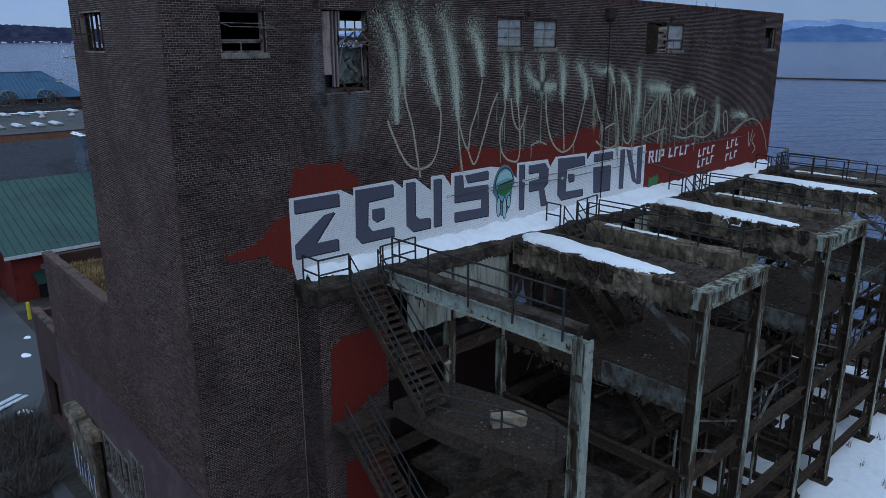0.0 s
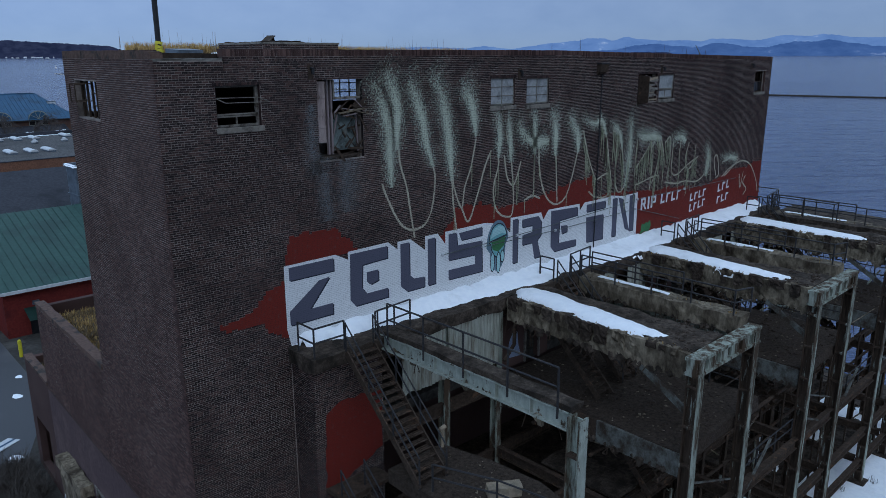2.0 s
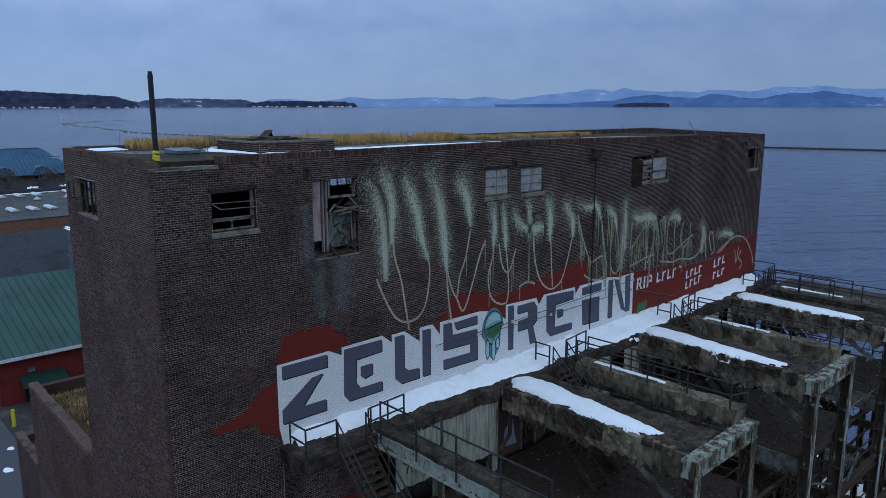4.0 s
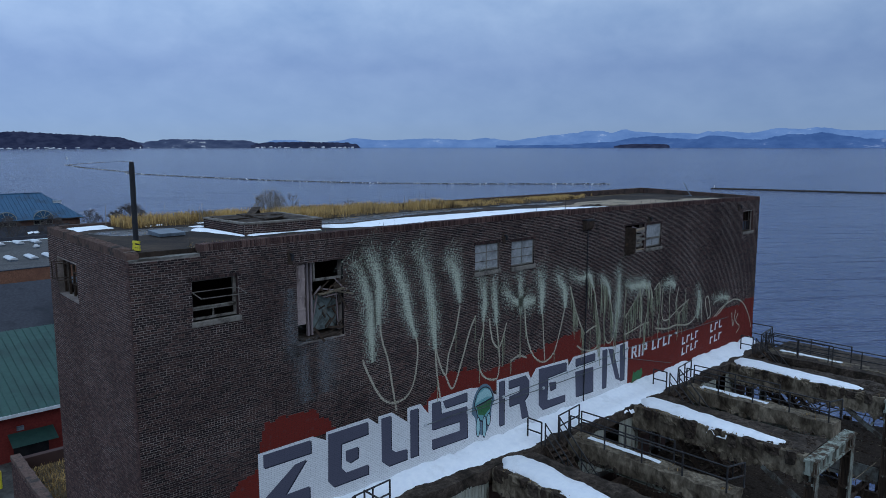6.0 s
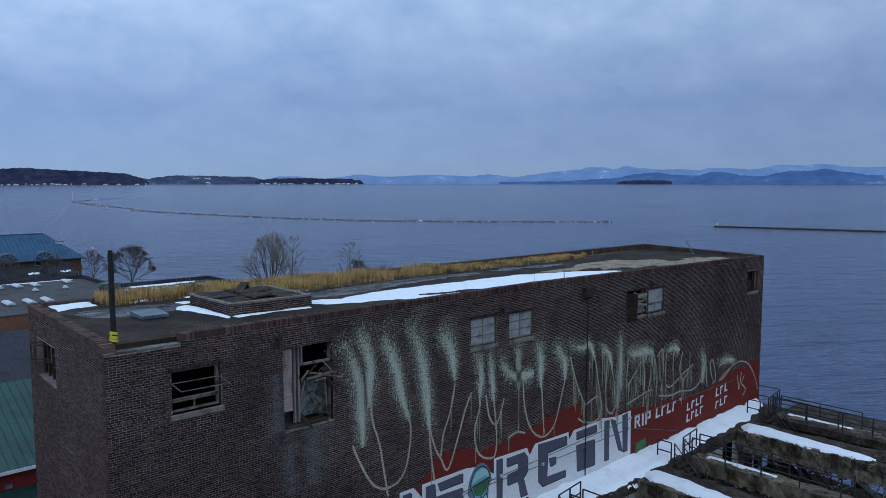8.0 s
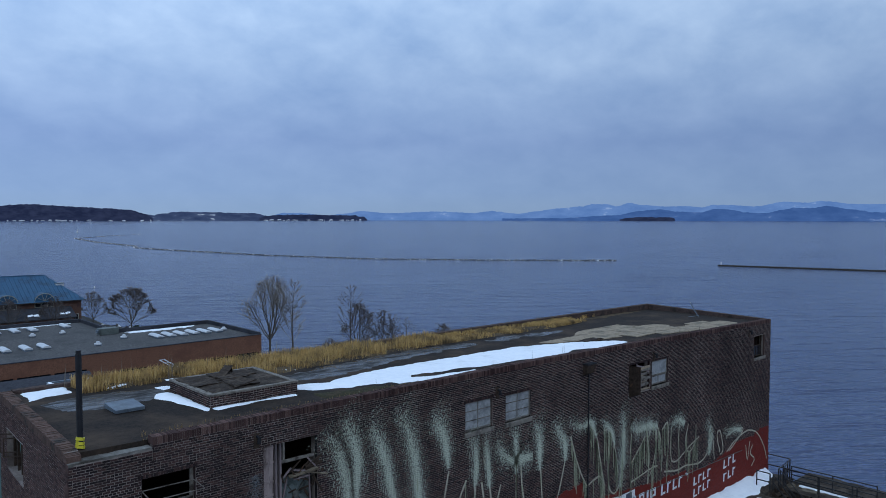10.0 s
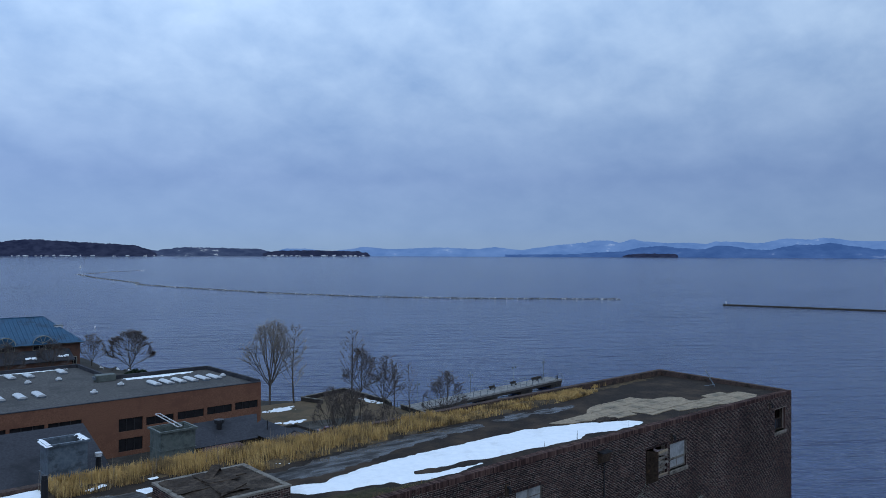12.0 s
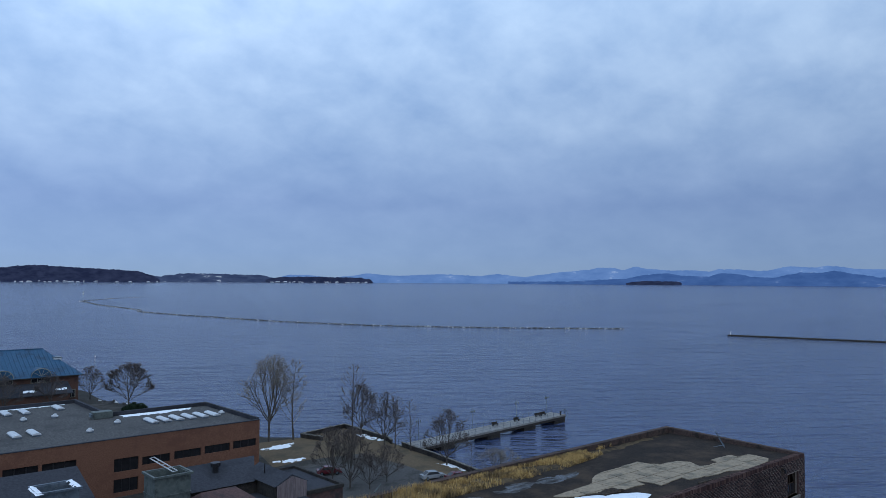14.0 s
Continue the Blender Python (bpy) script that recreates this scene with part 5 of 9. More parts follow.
for s, a, b in (([(19.0, 25.3), (19.3, 24.7), (19.55, 24.0), (19.55, 23.2), (19.5, 22.2)], 1.0, 0.45), ([(18.4, 24.9), (18.8, 24.0), (19.1, 22.9), (19.15, 21.7), (19.2, 20.7)], 0.9, 0.3), ([(20.2, 24.9), (20.6, 24.1), (20.9, 23.3), (21.1, 22.4), (21.5, 21.3)], 1.0, 0.3),
                ([(21.6, 25.1), (22.1, 24.0), (22.35, 22.8), (22.5, 21.7), (22.6, 20.6)], 1.0, 0.35), ([(23.4, 24.6), (23.9, 23.6), (24.1, 22.4)], 1.2, 0.2), ([(25.5, 23.4), (25.7, 22.4), (25.6, 21.3)], 0.8, 0.25), ([(26.2, 23.2), (26.4, 22.2), (26.5, 21.0)], 0.7, 0.2),
                ([(26.9, 22.9), (27.3, 22.3), (27.9, 21.9), (28.6, 21.8), (29.3, 21.8)], 0.6, 0.8), ([(28.1, 23.2), (28.2, 22.2), (28.2, 21.2)], 0.7, 0.25), ([(29.6, 23.2), (29.8, 22.2), (29.8, 21.0)], 0.9, 0.25), ([(31.0, 22.8), (31.6, 22.0), (31.7, 21.0)], 0.9, 0.3), ([(32.2, 22.7), (33.0, 22.4), (33.7, 22.5), (34.2, 21.7)], 0.5, 0.3),
                ([(34.8, 22.2), (35.4, 21.8), (35.8, 20.9)], 0.6, 0.2), ([(36.5, 22.4), (36.6, 21.4), (36.5, 20.0), (36.3, 18.6)], 0.9, 0.4), ([(37.2, 21.6), (38.0, 21.3), (38.9, 21.3), (39.9, 21.1)], 0.8, 0.6), ([(41.3, 21.0), (42.2, 21.0), (42.8, 20.7)], 0.7, 0.5), ([(45.6, 20.1), (45.9, 19.2), (45.7, 18.2)], 0.7, 0.3), ([(48.0, 19.2), (49.2, 19.1), (50.0, 18.9)], 0.5, 0.4)):
    ribbon("spray_mist", s, a * 0.95 + 0.12, b * 0.7 + 0.1, 0.0265, MIST, scrawl, 0.68)
    up_ = (s[0][0] - 0.25, s[0][1] + 0.35)
    ribbon("spray_haze", [up_] + s, a * 2.0 + 0.3, b * 1.9 + 0.35, 0.0255, HAZE, scrawl, 0.6)
rnd = random.Random(12)
for i in range(290):
    # each drip runs down from a stroke
    s = rnd.choice(LINES[2:] + LINES[11:] * 4 + LINES2[:3] * 2)
    k, f = rnd.randrange(len(s) - 1), rnd.random()
    x, z = s[k][0] + (s[k + 1][0] - s[k][0]) * f, s[k][1] + (s[k + 1][1] - s[k][1]) * f
    if z < 18.9:
        continue
    ribbon("drip", [(x, z), (x + 0.01, z - 0.4), (x, z - rnd.uniform(0.5, 1.9))], 0.075, 0.05, 0.0285, DRIP, scrawl, 0.1)
stain = thing("lime_stain", "pale lime streaks washed down below the broken window", "stain")
for s, a, b in (([(15.5, 24.2), (15.5, 22.8), (15.6, 21.6)], 0.7, 1.2), ([(15.9, 22.2), (16.0, 21.2), (16.1, 19.8)], 1.6, 1.0), ([(17.0, 22.1), (17.0, 21.2), (17.0, 20.0)], 2.0, 1.4)):
    ribbon("streak", s, a, b, 0.0165, SOOT, stain, 0.0)

for name_, pts in (("a", [(22.0, 17.35), (27.0, 17.4), (32.0, 17.55), (37.6, 17.75), (43.0, 17.7), (50.0, 17.6)]), ("b", [(24.6, 17.25), (30.0, 17.15), (37.5, 17.2), (42.6, 15.85)])):
    t = thing("cable", "thin slack dark cable strung along the wall", "cable", "cables on the wall")
    for (xa, za), (xb, zb) in zip(pts, pts[1:]):
        bm = bmesh.new()
        tube(bm, (xa, YF - 0.09, za), (xb, YF - 0.09, zb), 0.018, 5)
        part("cable", bm, DUCT_GREEN, t)
    for xa, za in pts[:-1]:
        part("bracket", bm_box(xa - 0.06, YF - 0.11, za - 0.06, xa + 0.06, YF - 0.012, za + 0.06), SKYLIGHT, t)

# ---- things on the roof ----
def on_deck(x, y, lift=0.0):
    return deck_z(x, y) + lift


t = thing("roof_hatch", "brick roof curb capped with torn roofing felt", "roof hatch")
hx0, hx1, hy0, hy1, hz = 15.22, 18.7, 26.02, 29.45, on_deck(17, 28) - 0.2
holed_wall("curb", hx0, hx1, hz, hz + 0.62, [], lambda u, d, z: (u, hy0 + d, z), hy1 - hy0, MORTAR, t)
brick_sheet("brickwork", [(u, z, n, d) for u, z, n, d in brick_cells(hx0, hx1, 25.725, 26.325, [])], lambda u, d, z: (u, hy0 + d, z), BRICK, t)
brick_sheet("brickwork", [(u, z, n, d) for u, z, n, d in brick_cells(hy0, hy1, 25.725, 26.325, [])], lambda u, d, z: (hx0 + d, u, z), BRICK, t, flip=True)
for q in ((hx0 - 0.03, hy0 - 0.03, hx1 + 0.03, hy0 + 0.16), (hx0 - 0.03, hy1 - 0.16, hx1 + 0.03, hy1 + 0.03), (hx0 - 0.03, hy0 + 0.16, hx0 + 0.16, hy1 - 0.16), (hx1 - 0.16, hy0 + 0.16, hx1 + 0.03, hy1 - 0.16)):
    rough_box("rim", q[0], q[1], hz + 0.60, q[2], q[3], hz + 0.67, 0.35, 0.008, STONE_SILL, t, "worn pale stone rim", 8)
rough_box("slab", hx0 + 0.16, hy0 + 0.16, hz + 0.58, hx1 - 0.16, hy1 - 0.16, hz + 0.64, 0.5, 0.008, CONCRETE_DARK, t, "grey cover slab", 12)
rnd = random.Random(19)
for i, (xa, ya, xb, yb, lift) in enumerate(((0.1, 0.35, 1.5, 1.7, 0.02), (0.1, 1.5, 1.6, 3.2, 0.03), (1.2, 0.5, 2.2, 2.1, 0.05), (1.3, 1.7, 2.4, 3.1, 0.07), (2.0, 2.2, 3.0, 3.2, 0.03))):
    rough_box("roofing_felt", hx0 + xa, hy0 + ya, hz + 0.62 + lift, hx0 + xb, hy0 + yb, hz + 0.655 + lift, 0.22, 0.035, FELT, t, "torn brown-black roofing felt", 30 + i)
for a, b, w in (((16.6, 28.2, hz + 0.7), (17.35, 28.9, hz + 0.98), 0.35), ((17.3, 28.95, hz + 0.98), (17.5, 29.1, hz + 0.68), 0.3), ((16.3, 26.4, hz + 0.7), (17.5, 27.0, hz + 0.74), 0.12)):
    bm = bmesh.new()
    bar(bm, a, b, w, 0.03)
    part("torn_flap", bm, FELT, t, "curled flap of felt")
t = thing("roof_vent", "low grey sheet-metal roof vent cover", "roof vent")
bm = bmesh.new()
sweep(bm, (12.45, 27.7, on_deck(13, 29) + 0.03), (13.42, 27.7, on_deck(13, 29) + 0.03), [(-0.5, 0), (0.6, 0), (0.6, 0.17), (-0.5, 0.11)])
part("cover", bm, DUCT, t)
part("base", bm_box(12.5, 27.25, on_deck(13, 29) - 0.05, 13.37, 28.25, on_deck(13, 29) + 0.04), BLACKMETAL, t)
t = thing("roof_pole", "black steel pole on the roof tied with yellow tape", "pole")
bm = bmesh.new()
tube(bm, (10.41, 24.05, 25.9), (10.41, 24.05, 28.72), 0.085, 10)
part("pole", bm, BLACKMETAL, t)
bm = bmesh.new()
tube(bm, (10.41, 24.05, 28.72), (10.41, 24.05, 28.82), 0.07, 10)
part("cap", bm, BLACKMETAL, t)
for z, s in ((26.02, 0.13), (26.12, 0.12), (26.25, 0.12)):
    bm = bmesh.new()
    tube(bm, (10.41, 24.05, z), (10.43, 24.06, z + 0.08), s, 9)
    part("tape", bm, YELLOW, t, "yellow tape")
bm = bmesh.new()
bar(bm, (10.27, 23.98, 25.98), (10.33, 24.0, 26.3), 0.07, 0.02)
part("tape_end", bm, YELLOW, t, "loose yellow tape")
mound("snow", [(19.0, 27.3), (20.6, 26.86), (22.64, 27.4), (25.6, 27.66), (29.0, 27.6), (32.9, 27.6), (36.7, 26.5), (38.65, 25.4), (39.0, 24.8), (38.4, 24.55), (36.25, 24.6), (35.2, 25.0), (34.4, 25.2), (33.5, 24.67), (30.5, 25.0), (27.7, 25.2), (26.6, 25.56), (25.1, 25.4), (24.1, 25.84), (23.7, 25.3), (24.7, 25.0), (27.0, 24.8), (25.3, 24.44), (22.7, 24.76), (22.6, 25.15), (21.2, 25.5), (20.8, 25.47), (19.4, 26.0), (18.95, 26.6)], deck_z, 0.09, SNOW, "long strip of old snow on the tarred roof", step=0.11, wob=0.16)
mound("snow", [(10.85, 32.5), (12.4, 32.65), (12.3, 31.5), (11.4, 31.3), (10.75, 31.0)], deck_z, 0.1, SNOW, "snow patch in the corner of the roof", step=0.16, wob=0.14, seed=3)
mound("snow", [(14.55, 29.3), (15.15, 29.3), (15.15, 28.5), (15.2, 26.0), (14.95, 25.6), (14.8, 26.6), (14.6, 27.8), (14.3, 28.6)], deck_z, 0.1, SNOW, "thin snow drift beside the roof hatch", step=0.12, wob=0.1, seed=4)
mound("snow", [(15.2, 25.98), (18.6, 25.98), (18.5, 25.65), (16.9, 25.75), (15.3, 25.55)], deck_z, 0.1, SNOW, "thin snow drift in front of the roof hatch", step=0.12, wob=0.08, seed=5)
for i, q in enumerate(([(13.4, 31.5), (14.3, 31.9), (14.5, 31.6), (13.6, 31.2)], [(15.6, 31.6), (16.3, 31.7), (16.4, 31.2), (15.8, 31.2)], [(18.6, 30.4), (19.3, 30.6), (19.4, 30.3), (18.8, 30.2)], [(20.0, 30.6), (20.7, 30.3), (21.0, 29.9), (20.6, 29.8), (20.2, 30.2)], [(15.0, 30.3), (15.5, 30.4), (15.5, 29.9), (15.1, 29.8)])):
    mound("snow", q, deck_z, 0.06, SNOW, "small snow remnants among dry grass", step=0.12, wob=0.16, seed=6 + i)
mound("puddle", [(10.9, 30.2), (11.7, 30.65), (12.7, 30.75), (13.8, 30.6), (14.9, 30.2), (15.1, 29.6), (14.8, 28.9), (13.9, 28.5), (12.4, 28.3), (11.3, 28.8)], deck_z, 0.012, PUDDLE, "still puddle on the flat roof", "puddle", step=0.12, wob=0.22, seed=9)
mound("puddle", [(19.6, 29.1), (21.9, 29.6), (23.6, 29.8), (25.9, 30.15), (27.8, 30.3), (29.5, 30.5), (31.0, 30.3), (32.0, 29.9), (31.8, 29.4), (29.1, 29.0), (27.8, 28.95), (25.9, 28.75), (23.6, 28.0), (21.1, 27.6), (19.5, 27.9)], deck_z, 0.012, PUDDLE, "long puddle on the flat roof", "puddle", step=0.12, wob=0.3, seed=10)
mound("puddle", [(32.3, 29.9), (34.8, 30.3), (37.7, 30.2), (39.6, 29.9), (38.8, 29.3), (36.4, 29.4), (33.9, 29.45)], deck_z, 0.010, PUDDLE, "thin wet streak on the flat roof", "puddle", step=0.12, wob=0.4, seed=11)
mound("moss", [(19.0, 25.4), (20.0, 25.3), (22.5, 24.7), (24.5, 24.3), (24.0, 23.85), (19.0, 24.6)], deck_z, 0.03, GREENMOSS, "green and brown moss behind the parapet", "moss", step=0.16, wob=0.4, seed=15)
t = thing("felt_scrap", "scrap of torn black roofing felt on the snow", "felt scrap")
rough_box("felt", 36.7, 25.95, deck_z(37, 26) + 0.05, 38.3, 26.5, deck_z(37, 26) + 0.13, 0.16, 0.07, FELT, t, "", 41)
t = thing("felt_scrap", "loose strip of black roofing felt by the parapet", "felt scrap")
rough_box("felt", 42.6, 24.1, deck_z(43, 24) - 0.01, 44.0, 24.3, deck_z(43, 24) + 0.07, 0.15, 0.05, FELT, t, "", 42)
t = thing("aerial_stand", "bent thin steel stand abandoned on the roof", "stand")
for a, b, r in (((52.9, 28.0, 25.5), (52.55, 28.5, 26.55), 0.03), ((52.9, 28.0, 25.6), (52.0, 28.3, 25.56), 0.025), ((52.7, 28.3, 26.0), (52.3, 27.7, 25.58), 0.02)):
    bm = bmesh.new()
    tube(bm, a, b, r, 6)
    part("leg", bm, DUCT, t)
patch = thing("roof_slabs", "bare pale concrete slabs where roofing is gone", "roof slabs")
PATCH = [(39.0, 28.4), (40.3, 28.9), (41.4, 28.95), (43.0, 29.05), (44.35, 29.1), (44.45, 28.4), (44.9, 27.85), (46.4, 27.65), (46.8, 27.0), (46.25, 26.15), (46.9, 25.9), (48.05, 25.95), (48.2, 26.5), (49.1, 26.5), (50.5, 26.4), (50.3, 25.85), (51.5, 25.8), (51.6, 25.4), (51.4, 24.45), (50.7, 24.15), (48.1, 24.0), (47.35, 24.15), (46.35, 24.6), (44.65, 24.7), (43.75, 24.85), (43.0, 25.0), (43.1, 25.5), (42.0, 25.45), (40.8, 25.35), (40.85, 25.85), (40.5, 26.7), (40.3, 26.0), (38.8, 26.1), (37.15, 26.1), (37.0, 26.7), (35.7, 26.9), (34.7, 27.65), (38.3, 27.9)]


def clipped(poly, axis, limit, sign):
    """The part of a polygon on one side of an upright plane."""
    out = []
    for a, b in zip(poly, poly[1:] + poly[:1]):
        da, db = sign * (a[axis] - limit), sign * (b[axis] - limit)
        if da >= 0:
            out.append(a)
        if da * db < 0:
            f = da / (da - db)
            out.append((a[0] + (b[0] - a[0]) * f, a[1] + (b[1] - a[1]) * f))
    return out


rnd = random.Random(17)
rim = []
for a, b in zip(PATCH, PATCH[1:] + PATCH[:1]):
    rim.append(a)
    if math.hypot(b[0] - a[0], b[1] - a[1]) > 0.9:
        f = rnd.uniform(0.35, 0.65)
        rim.append((a[0] + (b[0] - a[0]) * f + rnd.uniform(-.09, .09), a[1] + (b[1] - a[1]) * f + rnd.uniform(-.09, .09)))
y = 23.95
while y < 29.3:
    wy = rnd.uniform(0.85, 1.1)
    x = 34.2 + rnd.uniform(0, 1.2)
    while x < 52:
        wx = rnd.uniform(1.4, 2.2)
        ring = rim
        for axis, limit, sign in ((0, x, 1), (0, x + wx, -1), (1, y, 1), (1, y + wy, -1)):
            ring = clipped(ring, axis, limit, sign)
        area = 0.5 * abs(sum(a[0] * b[1] - b[0] * a[1] for a, b in zip(ring, ring[1:] + ring[:1]))) if len(ring) > 2 else 0
        if area > 0.06:
            cx, cy = sum(p[0] for p in ring) / len(ring), sum(p[1] for p in ring) / len(ring)
            lift, tip = rnd.uniform(0.0, 0.012), rnd.uniform(-0.010, 0.010)
            bm = bmesh.new()
            face = bm.faces.new([bm.verts.new((px, py, deck_z(px, py) + 0.03 + lift + tip * (py - cy))) for px, py in ring])
            if face.calc_area() > 0 and face.normal.z < 0:
                face.normal_flip()
            deep = bmesh.ops.extrude_face_region(bm, geom=[face])
            bmesh.ops.translate(bm, verts=[v for v in deep["geom"] if isinstance(v, bmesh.types.BMVert)], vec=(0, 0, -0.08))
            bmesh.ops.recalc_face_normals(bm, faces=bm.faces)
            bmesh.ops.triangulate(bm, faces=bm.faces[:])
            part("slab", bm, PALE_CONC, patch)
        x += wx + 0.06
    y += wy + 0.055


def blades(name, spots, low, high, material, label, seed, lean=0.25, wide=0.012):
    """Dry stalks, each a tapered bent blade."""
    rnd = random.Random(seed)
    verts, faces = [], []
    for x, y, z in spots:
        h, a = rnd.uniform(low, high), rnd.uniform(0, 6.283)
        l, w = rnd.uniform(0, lean) * h, wide * rnd.uniform(0.7, 1.5)
        dx, dy = math.cos(a), math.sin(a)
        k = len(verts)
        verts += [(x - dy * w, y + dx * w, z), (x + dy * w, y - dx * w, z), (x + dx * l * 0.4 + dy * w * 0.8, y + dy * l * 0.4 - dx * w * 0.8, z + h * 0.6), (x + dx * l * 0.4 - dy * w * 0.8, y + dy * l * 0.4 + dx * w * 0.8, z + h * 0.6), (x + dx * l, y + dy * l, z + h)]
        faces += [(k, k + 1, k + 2, k + 3), (k + 3, k + 2, k + 4)]
    return tagged(raw(name, verts, faces, material), label, "grass", kind="stuff")


def grass_rim(x):
    """How far the grass reaches in from the back parapet."""
    if x < 19:
        return 31.0
    return min(29.5 + 0.11 * (x - 19), 30.7) + max(0.0, x - 39) * 0.14


rnd = random.Random(5)
mound("moss", [(12.6, 32.5), (12.8, 31.4), (16.5, 31.2), (18.8, 31.0), (19.6, 29.7), (21.5, 29.85), (24, 30.1), (27.2, 30.5), (31, 30.8), (36.2, 30.8), (39.5, 30.9), (43, 31.4), (48, 32.0), (52, 32.3), (52, 32.6)], deck_z, 0.03, MOSS, "brown moss and dead leaves along the roof edge", "moss", step=0.2, wob=0.5, seed=14)
spots = []
while len(spots) < 60000:
    x = rnd.uniform(12.6, 47)
    rim = grass_rim(x)
    f = rnd.random() ** 1.3
    y = YB - 0.38 - (YB - 0.38 - rim) * f
    dens = 0.95 - 0.55 * f + 0.9 * noise.noise(Vector((x * 0.45, y * 0.7, 2))) + 0.6 * noise.noise(Vector((x * 1.7, y * 2.1, 5)))
    dens -= max(0, x - 31) * 0.042
    dens += 1.4 * math.exp(-((x - 42.3) / 1.1) ** 2)
    if min(math.hypot(x - a, (y - b) * 1.3) for a, b in ((14.0, 31.55), (16.0, 31.4), (19.0, 30.4), (20.5, 30.2))) < 0.55:
        continue
    if rnd.random() < dens * abs(dens) * 0.8:
        spots.append((x, y, deck_z(x, y)))
rnd.shuffle(spots)
tall = [p for p in spots if p[0] < 31]
short = [p for p in spots if p[0] >= 31]
blades("dry_grass", tall[::2], 0.06, 0.3, DEADGRASS, "tall dry yellow grass growing along the roof edge", 6)
blades("dry_grass", tall[1::2], 0.16, 0.55, DRYGRASS, "dry yellow grass tufts along the roof edge", 16, 0.4, 0.009)
blades("dry_grass", short[::2], 0.04, 0.2, DEADGRASS, "short brown grass along the roof edge", 36, 0.8)
blades("dry_grass", short[1::2], 0.06, 0.3, DRYGRASS, "sparse golden grass along the roof edge", 37, 0.6)
spots = [(x, YB - rnd.uniform(0.45, 1.6), 0) for x in [rnd.uniform(12, 30) for _ in range(90)]]
blades("weed", [(x, y, deck_z(x, y)) for x, y, z in spots], 0.5, 1.15, TWIG_PALE, "tall dead weed stalks along the roof edge", 26, 0.12, 0.007)
spots = [(x, rnd.uniform(YF + 0.3, YF + 1.2), 0) for x in [rnd.uniform(12, 24) for _ in range(420)]]
blades("dry_grass", [(x, y, deck_z(x, y)) for x, y, z in spots], 0.04, 0.16, DEADGRASS, "sparse dry weeds behind the parapet", 7, 0.6, 0.007)
spots = [(x, YF + rnd.uniform(0.1, 0.3), crest(x) - 0.03) for x in [rnd.uniform(10, 53) for _ in range(22)]]
blades("weed", spots, 0.2, 0.7, BARK, "thin dead weeds on the parapet", 8, 0.15, 0.008)


# ---- terrace and lower block in front of the tower ----
before_hall = set(bpy.data.objects)
YT, ZT = 21.7, 14.9
block = thing("lower_block", "dark brick lower block under the terrace with red paint", "building")
part("pier_wall", bm_box(14.128, 22.03, 0, 17.4, YF - 0.002, 14.3), MORTAR, block, "brick corner pier")
rough_box("terrace_slab", 14.0, YT, 14.35, X1, YF - 0.03, ZT, 0.45, 0.05, CONCRETE_DARK, block, "broken concrete terrace edge", 21)
for i, s in enumerate(([(14.6, 12.4), (15.3, 12.75), (17.3, 12.7), (17.35, 10.2), (15.9, 9.6), (15.0, 9.2), (14.5, 9.4)], [(15.1, 7.4), (17.35, 7.5), (17.35, 4.2), (15.1, 4.0)])):
    bm = bmesh.new()
    f = bm.faces.new([bm.verts.new((x, 22.008, z)) for x, z in ragged(s, 0.3, 0.06, i + 20)])
    f.normal_update()
    bmesh.ops.triangulate(bm, faces=[f], ngon_method="EAR_CLIP")
    part("red_patch", bm, RED, block, "red paint patch on brick")
for x in (20.9, 24.3, 31, 36.5, 43, 48.7, 53.6):
    bm = bmesh.new()
    ibeam(bm, (x, 22.1, 0), (x, 22.1, 14.3), 0.36, 0.4)
    part("column", bm, STEEL_COLUMN, block)
for z in (14.1, 10.5, 7.0, 3.6):
    bm = bmesh.new()
    ibeam(bm, (17.4, 22.15, z), (X1, 22.15, z), 0.25, 0.55)
    part("beam", bm, STEEL_DARK, block)


def corrugated(x0, x1, z0, z1, y, parent, label="", low=None):
    """Ribbed sheet, its foot cut on the slant when low differs."""
    bm = bmesh.new()
    n = int((x1 - x0) / 0.1)
    low = z0 if low is None else low
    pts = []
    for i in range(n + 1):
        x = x0 + (x1 - x0) * i / n
        d = 0.03 if i % 2 else -0.03
        f = i / n
        b = z0 + (low - z0) * f + 0.1 * noise.noise(Vector((x * 2, z0, 0)))
        pts.append((bm.verts.new((x, y + d, b)), bm.verts.new((x, y + d, z1))))
    for a, b in zip(pts, pts[1:]):
        bm.faces.new((a[0], b[0], b[1], a[1]))
    geom = bmesh.ops.extrude_face_region(bm, geom=bm.faces[:])["geom"]
    for v in geom:
        if isinstance(v, bmesh.types.BMVert):
            v.co.y += 0.015
    return part("corrugated_sheet", bm, SIDING, parent, label)


for a, b, l in ((18.2, 20.7, 12.1), (20.8, 24.1, 11.8)):
    corrugated(a, b, 12.1, 14.4, YT + 0.05, block, "stained pale corrugated sheeting", l)
for x0 in (30.9, 43.1):
    corrugated(x0, x0 + 2.4, 12.4, 14.4, YT + 0.05, block, "stained pale corrugated sheeting", 12.0)
    corrugated(x0 + 3.6, x0 + 5.2, 12.9, 14.4, YT + 0.05, block, "stained pale corrugated sheeting", 12.4)
